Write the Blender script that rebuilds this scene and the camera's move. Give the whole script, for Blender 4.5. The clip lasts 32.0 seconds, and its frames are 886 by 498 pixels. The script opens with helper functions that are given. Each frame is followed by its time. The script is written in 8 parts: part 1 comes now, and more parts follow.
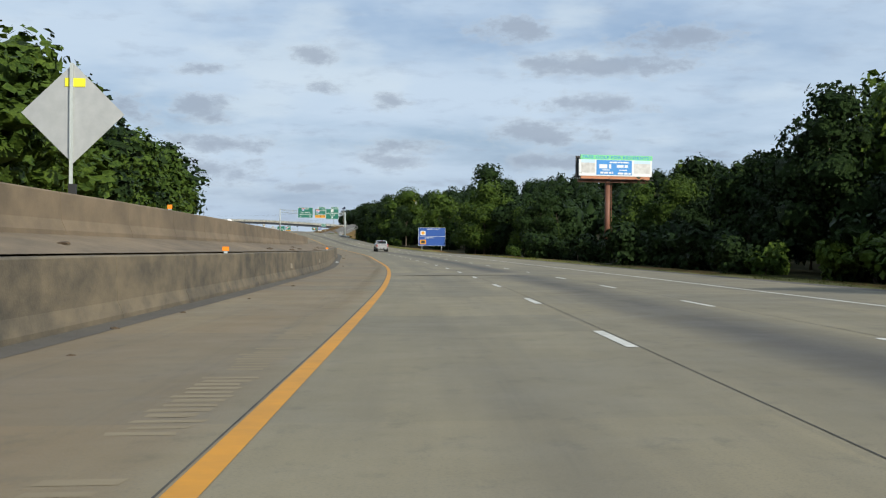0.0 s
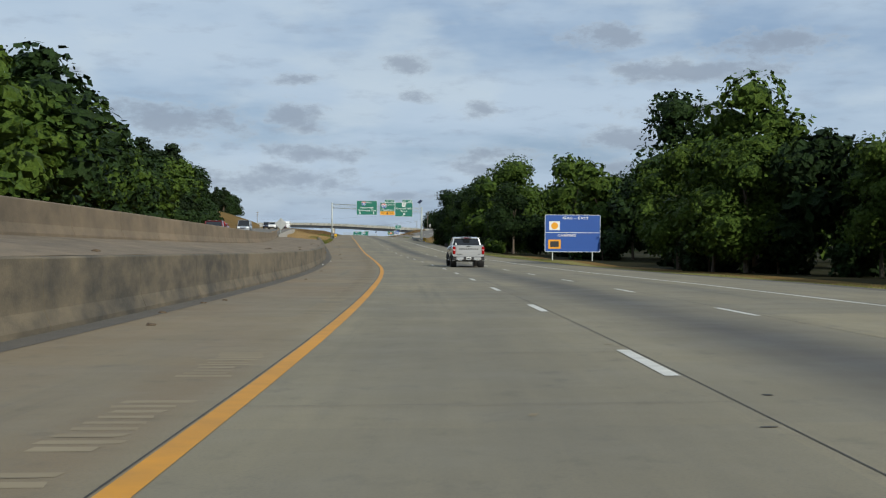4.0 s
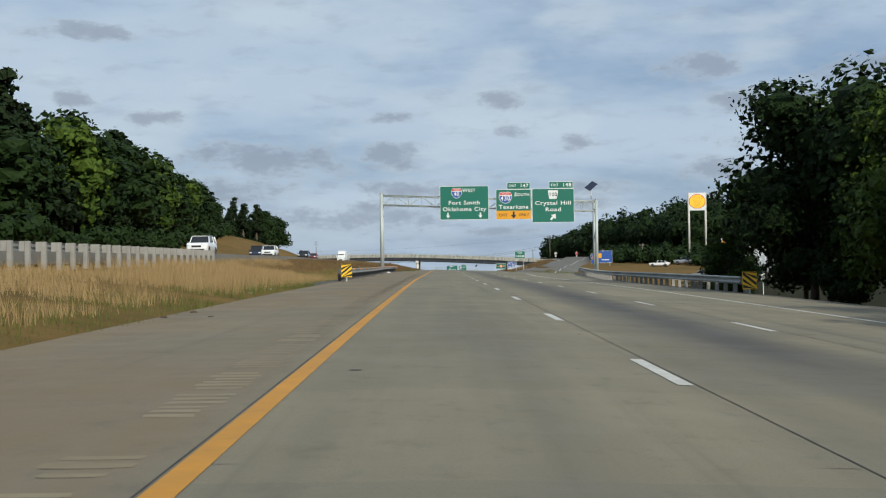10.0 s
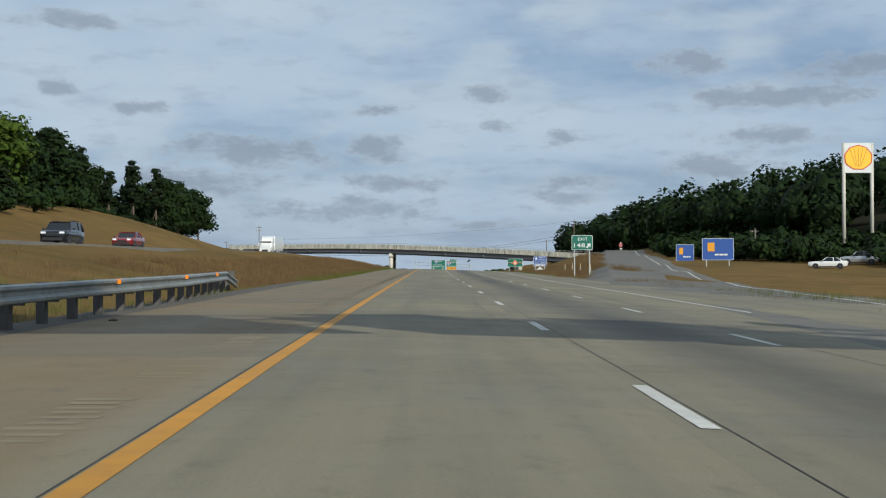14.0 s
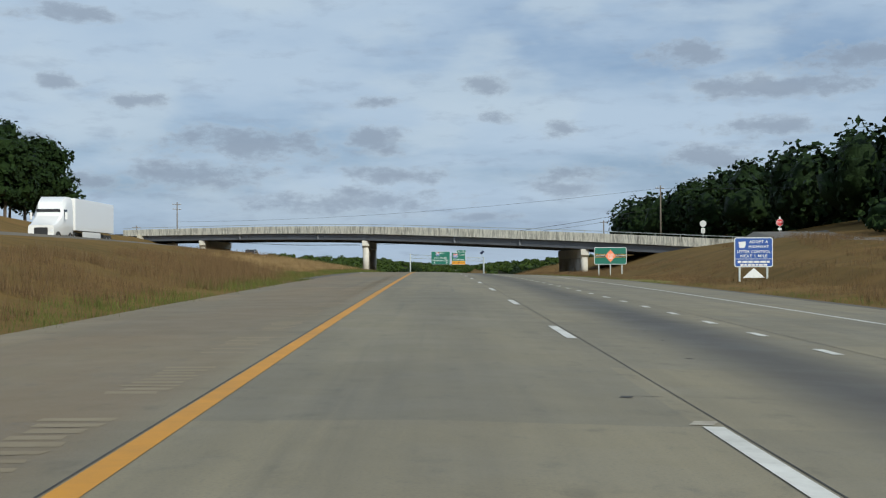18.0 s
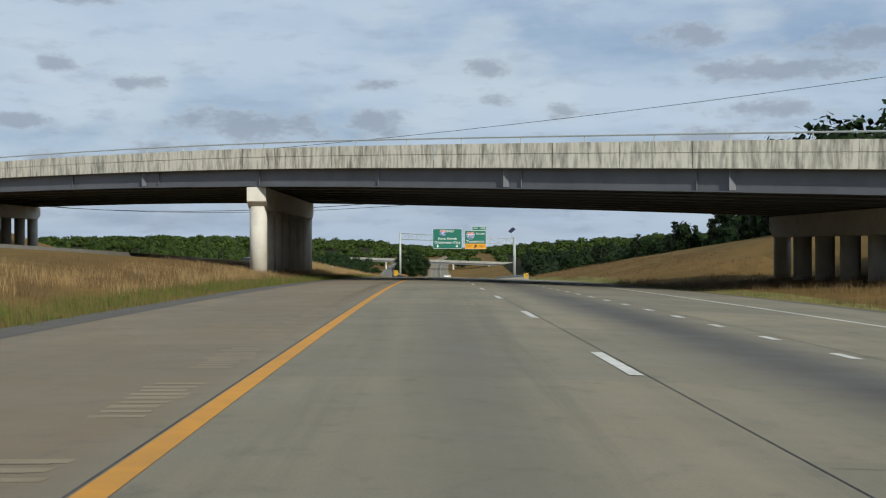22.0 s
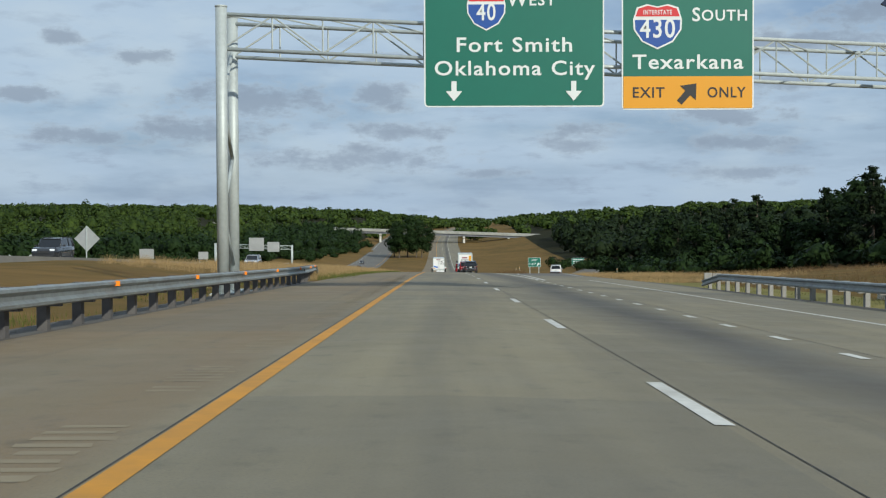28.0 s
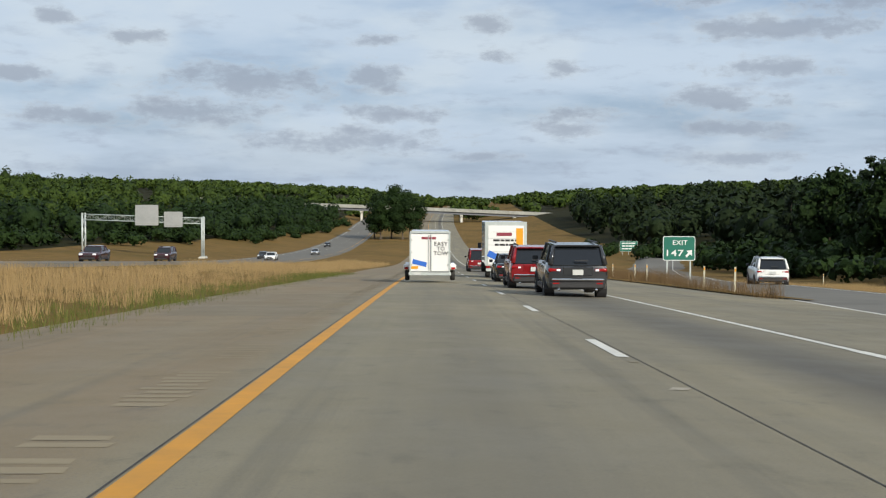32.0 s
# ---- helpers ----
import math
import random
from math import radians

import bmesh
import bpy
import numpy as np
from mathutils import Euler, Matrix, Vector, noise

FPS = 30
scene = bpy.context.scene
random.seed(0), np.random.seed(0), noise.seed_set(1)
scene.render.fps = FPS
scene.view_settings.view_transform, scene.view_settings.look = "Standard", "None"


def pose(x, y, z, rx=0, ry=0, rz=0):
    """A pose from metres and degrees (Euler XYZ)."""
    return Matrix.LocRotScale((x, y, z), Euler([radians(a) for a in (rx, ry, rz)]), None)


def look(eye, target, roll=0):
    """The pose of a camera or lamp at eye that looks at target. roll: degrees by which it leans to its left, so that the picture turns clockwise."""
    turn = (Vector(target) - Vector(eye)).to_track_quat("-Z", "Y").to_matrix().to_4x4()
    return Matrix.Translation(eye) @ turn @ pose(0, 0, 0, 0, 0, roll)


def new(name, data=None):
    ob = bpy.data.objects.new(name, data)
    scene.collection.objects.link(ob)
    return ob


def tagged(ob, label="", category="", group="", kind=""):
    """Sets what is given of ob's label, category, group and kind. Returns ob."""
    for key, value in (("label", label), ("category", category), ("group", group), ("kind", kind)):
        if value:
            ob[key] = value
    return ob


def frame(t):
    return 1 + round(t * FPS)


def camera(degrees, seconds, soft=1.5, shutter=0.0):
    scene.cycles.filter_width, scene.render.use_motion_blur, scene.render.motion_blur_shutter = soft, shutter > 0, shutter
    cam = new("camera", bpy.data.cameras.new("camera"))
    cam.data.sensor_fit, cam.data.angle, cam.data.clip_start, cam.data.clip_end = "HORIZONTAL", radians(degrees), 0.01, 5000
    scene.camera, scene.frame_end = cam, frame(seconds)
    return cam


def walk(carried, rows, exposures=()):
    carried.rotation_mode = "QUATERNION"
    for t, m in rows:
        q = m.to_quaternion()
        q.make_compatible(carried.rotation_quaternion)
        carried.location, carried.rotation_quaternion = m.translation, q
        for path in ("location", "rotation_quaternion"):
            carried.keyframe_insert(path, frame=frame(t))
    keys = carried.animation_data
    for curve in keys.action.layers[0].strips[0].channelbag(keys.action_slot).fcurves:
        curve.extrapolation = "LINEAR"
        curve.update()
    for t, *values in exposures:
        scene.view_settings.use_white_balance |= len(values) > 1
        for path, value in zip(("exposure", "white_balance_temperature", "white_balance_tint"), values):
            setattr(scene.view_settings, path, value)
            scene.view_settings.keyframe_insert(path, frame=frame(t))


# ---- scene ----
# seconds, x, y, z, pitch, yaw, roll
PATH = [
    (0.0, -20.02, 0.55, 1.42, -0.68, -8.44, 0.58),
    (0.5, -17.73, 17.80, 1.21, -0.54, -7.93, 0.50),
    (1.0, -15.55, 35.06, 1.00, -0.54, -7.49, 0.52),
    (1.5, -13.49, 52.34, 0.78, -0.50, -7.13, 0.54),
    (2.0, -11.58, 69.63, 0.57, -0.51, -6.55, 0.50),
    (2.5, -9.85, 86.95, 0.37, -0.46, -5.90, 0.49),
    (4.5, -4.67, 156.31, -0.25, -0.30, -3.71, 0.37),
    (5.0, -3.69, 173.66, -0.36, -0.23, -3.00, 0.35),
    (5.5, -2.97, 191.01, -0.47, -0.18, -2.26, 0.26),
    (6.0, -2.46, 208.40, -0.53, -0.20, -1.69, 0.32),
    (6.5, -2.17, 225.79, -0.54, 0.03, -1.16, 0.24),
    (7.0, -2.05, 243.19, -0.51, 0.35, -0.74, 0.06),
    (7.5, -2.06, 260.58, -0.47, 0.45, -0.26, -0.01),
    (8.0, -2.20, 277.98, -0.38, 0.51, 0.04, -0.10),
    (8.5, -2.33, 295.38, -0.22, 0.53, -0.00, -0.39),
    (9.0, -2.45, 312.79, 0.00, 0.69, -0.05, -0.46),
    (9.5, -2.57, 330.20, 0.26, 1.08, 0.06, -0.47),
    (10.0, -2.69, 347.61, 0.53, 1.23, 0.05, -0.65),
    (10.5, -2.80, 365.00, 0.78, 1.14, -0.07, -0.45),
    (11.0, -2.93, 382.39, 1.02, 0.98, -0.17, -0.30),
    (11.5, -3.05, 399.81, 1.23, 0.91, -0.32, -0.18),
    (12.0, -3.12, 417.26, 1.40, 0.93, -0.53, -0.10),
    (12.5, -3.08, 434.69, 1.58, 0.83, -0.76, -0.08),
    (13.0, -2.95, 452.09, 1.73, 0.83, -0.87, -0.27),
    (13.5, -2.75, 469.45, 1.92, 0.91, -0.88, -0.09),
    (14.0, -2.65, 486.85, 2.10, 0.94, -0.65, -0.01),
    (14.5, -2.62, 504.25, 2.28, 0.94, -0.51, 0.08),
    (16.5, -2.73, 573.91, 2.72, 0.85, -0.69, 0.22),
    (17.0, -2.70, 591.32, 2.82, 0.71, -0.79, 0.36),
    (17.5, -2.64, 608.72, 2.95, 0.63, -0.75, 0.09),
    (18.0, -2.43, 626.05, 3.08, 0.57, -0.67, -0.24),
    (18.5, -2.26, 643.42, 3.22, 0.47, -0.49, -0.51),
    (19.0, -2.15, 660.76, 3.33, 0.34, -0.35, -0.42),
    (19.5, -2.12, 678.14, 3.39, 0.25, -0.33, -0.34),
    (20.0, -2.14, 695.55, 3.40, 0.14, -0.48, -0.19),
    (20.5, -2.13, 712.98, 3.39, 0.06, -0.61, 0.06),
    (21.0, -2.15, 730.46, 3.35, -0.03, -0.64, -0.02),
    (21.5, -2.20, 747.97, 3.24, -0.24, -0.56, -0.06),
    (22.0, -2.23, 765.41, 3.10, -0.20, -0.63, -0.17),
    (22.5, -2.25, 782.83, 2.95, -0.37, -0.64, -0.21),
    (23.0, -2.26, 800.20, 2.78, -0.53, -0.69, -0.20),
    (23.5, -2.11, 817.58, 2.53, -0.68, -0.58, -0.04),
    (24.0, -1.90, 834.95, 2.20, -0.74, -0.66, 0.00),
    (24.5, -1.74, 852.31, 1.86, -0.89, -0.86, 0.14),
    (25.0, -1.63, 869.71, 1.52, -0.87, -0.82, 0.14),
    (25.5, -1.51, 887.18, 1.20, -1.06, -0.72, 0.13),
    (27.5, -1.21, 956.71, -0.70, -1.29, -0.49, -0.29),
    (28.0, -1.12, 974.09, -1.18, -1.38, -0.34, -0.22),
    (28.5, -1.13, 991.47, -1.67, -1.47, -0.36, -0.12),
    (29.0, -1.09, 1008.82, -2.18, -1.59, -0.54, 0.02),
    (29.5, -1.02, 1026.11, -2.70, -1.66, -0.60, -0.02),
    (30.0, -0.93, 1043.44, -3.27, -1.87, -0.62, 0.23),
    (30.5, -0.86, 1060.83, -3.88, -1.92, -0.66, 0.31),
    (31.0, -0.81, 1078.26, -4.51, -2.02, -0.68, 0.28),
    (31.5, -0.76, 1095.67, -5.19, -2.02, -0.73, 0.35),
    (32.0, -0.72, 1113.09, -5.90, -2.14, -0.68, 0.29),
]
cam = camera(38.24, 32.0, soft=1.2)
walk(cam, [(t, pose(x, y, z, 90 + p, 0, h) @ pose(0, 0, 0, 0, 0, r)) for t, x, y, z, p, h, r in PATH],
     exposures=[(0.0, -0.05, 6400, 7), (1.5, -0.30, 6300, 6), (13.0, -0.30, 6350, 6), (14.0, -0.38, 6250, 5), (17.0, -0.34, 6150, 5), (21.0, -0.34, 6150, 5), (22.0, -0.28, 6400, 7), (23.2, -0.30, 6450, 7), (24.0, -0.18, 6200, 6), (24.5, 0.1, 6200, 6), (25.5, 0.12, 6200, 5), (27.5, -0.25, 6200, 4), (28.0, -0.32, 6150, 4), (29.0, -0.32, 6250, 6), (30.0, -0.28, 6350, 7), (31.0, -0.18, 6500, 8), (32.0, -0.1, 6600, 8)])

# ---------------------------------------------------------------- light
SUN_DIR = Vector((1.0, -1.65, 1.0)).normalized()
sun = new("sun", bpy.data.lights.new("sun", "SUN"))
sun.data.energy, sun.data.angle, sun.data.color = 5.0, radians(0.6), (1.0, 0.93, 0.81)
sun.matrix_world = look((0, 0, 200), Vector((0, 0, 200)) - SUN_DIR)
scene.view_settings.exposure = 0.0

world = bpy.data.worlds.new("sky")
scene.world = world
world.use_nodes = True


def sky_nodes():
    nt = world.node_tree
    nt.nodes.clear()
    n, l = nt.nodes.new, nt.links.new
    out, bg = n("ShaderNodeOutputWorld"), n("ShaderNodeBackground")
    sky = n("ShaderNodeTexSky")
    sky.sky_type, sky.sun_disc = "NISHITA", False
    sky.sun_elevation, sky.sun_rotation = math.asin(SUN_DIR.z), math.atan2(SUN_DIR.x, SUN_DIR.y)
    sky.dust_density, sky.ozone_density = 1.5, 2.0
    co, sep = n("ShaderNodeTexCoord"), n("ShaderNodeSeparateXYZ")
    l(co.outputs["Generated"], sep.inputs[0])

    def m(op, a, b=None, c=None, clamp=False):
        k = n("ShaderNodeMath")
        k.operation, k.use_clamp = op, clamp
        for i, v in enumerate((a, b, c)):
            if v is None:
                continue
            if isinstance(v, (int, float)):
                k.inputs[i].default_value = v
            else:
                l(v, k.inputs[i])
        return k.outputs[0]

    # a flat layer of cloud at one height: the direction divided by its rise
    rise = m("ADD", m("MAXIMUM", sep.outputs["Z"], 0.0), 0.15)
    com = n("ShaderNodeCombineXYZ")
    l(m("DIVIDE", sep.outputs["X"], rise), com.inputs["X"])
    l(m("DIVIDE", sep.outputs["Y"], rise), com.inputs["Y"])

    def cloud(scale, detail, rough, lo, hi, off):
        mp = n("ShaderNodeMapping")
        mp.inputs["Location"].default_value = off
        l(com.outputs[0], mp.inputs["Vector"])
        t = n("ShaderNodeTexNoise")
        t.inputs["Scale"].default_value, t.inputs["Detail"].default_value, t.inputs["Roughness"].default_value = scale, detail, rough
        t.inputs["Distortion"].default_value = 0.05
        l(mp.outputs[0], t.inputs["Vector"])
        r = n("ShaderNodeMapRange")
        r.interpolation_type = "SMOOTHSTEP"
        r.inputs["From Min"].default_value, r.inputs["From Max"].default_value = lo, hi
        l(t.outputs["Fac"], r.inputs["Value"])
        return r.outputs["Result"]

    def mix(f, a, b):
        k = n("ShaderNodeMix")
        k.data_type = "RGBA"
        if isinstance(f, float):
            k.inputs[0].default_value = f
        else:
            l(f, k.inputs[0])
        for i, v in ((6, a), (7, b)):
            if isinstance(v, tuple):
                k.inputs[i].default_value = (*v, 1)
            else:
                l(v, k.inputs[i])
        return k.outputs[2]

    # single clouds of the flat layer ahead: bearing, height above the horizon, half width and half depth, in degrees
    spots = [(-8.0, 5.3, 3.4, 0.66), (-2.3, 5.5, 1.5, 0.66), (-1.4, 3.9, 2.0, 0.38), (2.5, 8.0, 1.0, 0.51), (-2.2, 7.1, 0.9, 0.25), (3.0, 6.4, 0.9, 0.3),
             (6.0, 5.9, 0.8, 0.43), (-12.9, 7.1, 1.3, 0.3), (12.5, 4.5, 2.5, 0.51), (7.0, 3.9, 1.6, 0.33), (-15.6, 10.7, 1.6, 0.35), (-10.7, 3.8, 3.2, 0.51),
             (-17.8, 5.3, 1.2, 0.35), (-16.1, 7.8, 0.9, 0.33), (-3.6, 2.7, 3.8, 0.51), (6.2, 3.2, 1.5, 0.3), (13.4, 3.2, 2.0, 0.35), (-15.1, 3.6, 2.4, 0.35),
             (13.9, 1.9, 1.9, 0.3), (2.5, 2.0, 1.5, 0.23), (18.3, 8.6, 2.4, 0.55), (15.2, 7.5, 3.6, 0.45), (11.6, 9.1, 1.4, 0.46), (15.0, 5.8, 2.4, 0.46)]
    deg = 180 / math.pi
    bearing = m("MULTIPLY", m("ARCTAN2", sep.outputs["X"], sep.outputs["Y"]), deg)
    height = m("MULTIPLY", m("ARCSINE", sep.outputs["Z"]), deg)
    flat = n("ShaderNodeCombineXYZ")
    l(bearing, flat.inputs["X"])
    l(height, flat.inputs["Y"])

    def vec(op, v, k):
        q = n("ShaderNodeVectorMath")
        q.operation = op
        l(v, q.inputs[0])
        if k is not None:
            q.inputs[1].default_value = k
        return q

    def wisp(scale, detail, rough, stretch, off):
        t = n("ShaderNodeTexNoise")
        t.inputs["Scale"].default_value, t.inputs["Detail"].default_value, t.inputs["Roughness"].default_value = scale, detail, rough
        l(vec("ADD", vec("MULTIPLY", flat.outputs[0], (1.0, stretch, 1.0)).outputs[0], off).outputs[0], t.inputs["Vector"])
        return t.outputs["Fac"]

    nearest = None
    for az, el, hw, hh in spots:
        q = vec("LENGTH", vec("MULTIPLY", vec("SUBTRACT", flat.outputs[0], (az, el, 0)).outputs[0], (1 / hw, 1 / hh, 0)).outputs[0], None)
        nearest = q.outputs["Value"] if nearest is None else m("MINIMUM", nearest, q.outputs["Value"])
    edge = m("MULTIPLY", m("SUBTRACT", wisp(0.62, 8, 0.68, 2.1, (3.3, 1.2, 0.5)), 0.5), 4.2)
    body = n("ShaderNodeMapRange")
    body.interpolation_type = "SMOOTHSTEP"
    body.inputs["From Min"].default_value, body.inputs["From Max"].default_value = -0.75, 1.05
    l(m("ADD", m("SUBTRACT", 1.0, nearest), edge), body.inputs["Value"])

    def ramp_of(v, lo, hi, a=0.0, b=1.0):
        r = n("ShaderNodeMapRange")
        r.interpolation_type = "SMOOTHSTEP"
        for k, x in zip(("From Min", "From Max", "To Min", "To Max"), (lo, hi, a, b)):
            r.inputs[k].default_value = x
        l(v, r.inputs["Value"])
        return r.outputs["Result"]

    veil = cloud(0.8, 6, 0.55, 0.26, 0.60, (3.1, 7.7, 0))
    puffs = cloud(3.2, 5, 0.42, 0.55, 0.70, (1.3, 2.6, 0.4))
    blue = n("ShaderNodeVectorMath")
    blue.operation = "SCALE"
    l(sky.outputs[0], blue.inputs[0])
    blue.inputs["Scale"].default_value = SKY_GAIN
    base = mix(0.5, blue.outputs[0], (0.30, 0.45, 0.76))
    c = mix(veil, base, (0.60, 0.715, 0.865))
    # soft bright sheets and thin grey wisps in the layer
    c = mix(ramp_of(wisp(0.16, 5, 0.5, 2.6, (7.1, 0.4, 2.0)), 0.46, 0.66, 0.0, 0.55), c, (0.70, 0.79, 0.88))
    c = mix(m("MULTIPLY", puffs, ramp_of(sep.outputs["Z"], 0.17, 0.30, 0.0, 0.55)), c, (0.33, 0.38, 0.475))
    c = mix(m("MULTIPLY", ramp_of(wisp(0.42, 5, 0.6, 3.4, (1.7, 5.5, 0.0)), 0.50, 0.72, 0.0, 0.62), ramp_of(sep.outputs["Z"], 0.02, 0.14, 1.0, 0.45)), c, (0.37, 0.43, 0.545))
    c = mix(ramp_of(body.outputs["Result"], 0.0, 0.5, 0.0, 0.30), c, (0.68, 0.75, 0.82))
    c = mix(ramp_of(body.outputs["Result"], 0.08, 1.0, 0.0, 0.66), c, (0.325, 0.375, 0.475))
    low = n("ShaderNodeMapRange")
    low.inputs["From Min"].default_value, low.inputs["From Max"].default_value = 0.0, 0.07
    low.inputs["To Min"].default_value, low.inputs["To Max"].default_value = 0.45, 0.0
    l(sep.outputs["Z"], low.inputs["Value"])
    c = mix(low.outputs[0], c, (0.44, 0.53, 0.68))
    l(c, bg.inputs["Color"])
    bg.inputs["Strength"].default_value = 1.0
    l(bg.outputs[0], out.inputs["Surface"])


SKY_GAIN = 0.09
sky_nodes()

# ---------------------------------------------------------------- materials
MATS = {}


def material(name, color, rough=0.8, metal=0.0, var=None, scale=1.0, amount=0.35, bump=0.0, bump_scale=30.0, big=0.12, coord="Object", spec=0.5, streak=False, lo=0.75, hi=1.3):
    """A surface with grain and stains at two scales, in metres; var is the colour that the stains bring."""
    if name in MATS:
        return MATS[name]
    mat = bpy.data.materials.new(name)
    mat.use_nodes = True
    nt = mat.node_tree
    bs = nt.nodes["Principled BSDF"]
    bs.inputs["Roughness"].default_value, bs.inputs["Metallic"].default_value = rough, metal
    bs.inputs["Specular IOR Level"].default_value = spec
    bs.inputs["Base Color"].default_value = (*color, 1)
    n, l = nt.nodes.new, nt.links.new
    if var is not None or bump:
        co = n("ShaderNodeTexCoord")
        vec = co.outputs[coord]
        if streak:
            mp = n("ShaderNodeMapping")
            mp.inputs["Scale"].default_value = streak if isinstance(streak, tuple) else (1.0, 1.0, 0.35 if streak is True else streak)
            l(vec, mp.inputs["Vector"])
            vec = mp.outputs[0]
    if var is not None:
        a, b = n("ShaderNodeTexNoise"), n("ShaderNodeTexNoise")
        for t, s in ((a, scale), (b, scale * big)):
            t.inputs["Scale"].default_value, t.inputs["Detail"].default_value, t.inputs["Roughness"].default_value = s, 5, 0.62
            l(vec, t.inputs["Vector"])
        add = n("ShaderNodeMath")
        add.operation = "ADD"
        l(a.outputs["Fac"], add.inputs[0])
        l(b.outputs["Fac"], add.inputs[1])
        r = n("ShaderNodeMapRange")
        r.inputs["From Min"].default_value, r.inputs["From Max"].default_value = lo, hi
        r.inputs["To Max"].default_value = amount * 2
        l(add.outputs[0], r.inputs["Value"])
        mx = n("ShaderNodeMix")
        mx.data_type = "RGBA"
        mx.inputs[6].default_value, mx.inputs[7].default_value = (*color, 1), (*var, 1)
        l(r.outputs[0], mx.inputs[0])
        l(mx.outputs[2], bs.inputs["Base Color"])
    if bump:
        t, bp = n("ShaderNodeTexNoise"), n("ShaderNodeBump")
        t.inputs["Scale"].default_value, t.inputs["Detail"].default_value = bump_scale, 4
        bp.inputs["Strength"].default_value, bp.inputs["Distance"].default_value = bump, 0.02
        l(co.outputs[coord], t.inputs["Vector"])
        l(t.outputs["Fac"], bp.inputs["Height"])
        l(bp.outputs[0], bs.inputs["Normal"])
    MATS[name] = mat
    return mat


def leaf_material(name, color, other, fine=3.2, depth=1.0):
    """Foliage: clumps that differ; noise paints in small leaves and the shade in the gaps between them."""
    mat = material(name, color, 0.65, spec=0.12)
    nt = mat.node_tree
    bs, n, l = nt.nodes["Principled BSDF"], nt.nodes.new, nt.links.new
    g, o, co = n("ShaderNodeNewGeometry"), n("ShaderNodeObjectInfo"), n("ShaderNodeTexCoord")

    def m(op, a, b):
        k = n("ShaderNodeMath")
        k.operation = op
        for i, v in ((0, a), (1, b)):
            if isinstance(v, (int, float)):
                k.inputs[i].default_value = v
            else:
                l(v, k.inputs[i])
        return k.outputs[0]

    def grain(scale, lo, hi):
        t, r = n("ShaderNodeTexNoise"), n("ShaderNodeMapRange")
        t.inputs["Scale"].default_value, t.inputs["Detail"].default_value, t.inputs["Roughness"].default_value = scale, 3.0, 0.7
        l(co.outputs["Object"], t.inputs["Vector"])
        r.inputs["From Min"].default_value, r.inputs["From Max"].default_value = lo, hi
        l(t.outputs["Fac"], r.inputs["Value"])
        return r.outputs[0], t.outputs["Fac"]

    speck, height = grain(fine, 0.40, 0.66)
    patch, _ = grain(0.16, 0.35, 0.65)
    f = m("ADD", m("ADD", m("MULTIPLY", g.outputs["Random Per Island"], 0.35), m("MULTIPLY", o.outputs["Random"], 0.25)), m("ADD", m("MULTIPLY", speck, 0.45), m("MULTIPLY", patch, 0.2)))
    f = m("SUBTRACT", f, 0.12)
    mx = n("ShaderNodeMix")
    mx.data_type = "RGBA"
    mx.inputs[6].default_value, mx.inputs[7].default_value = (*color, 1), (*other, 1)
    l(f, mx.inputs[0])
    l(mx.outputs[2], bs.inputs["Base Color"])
    if depth:
        bp = n("ShaderNodeBump")
        bp.inputs["Strength"].default_value, bp.inputs["Distance"].default_value = 0.9, 0.25 * depth
        l(height, bp.inputs["Height"])
        l(bp.outputs[0], bs.inputs["Normal"])
    return mat


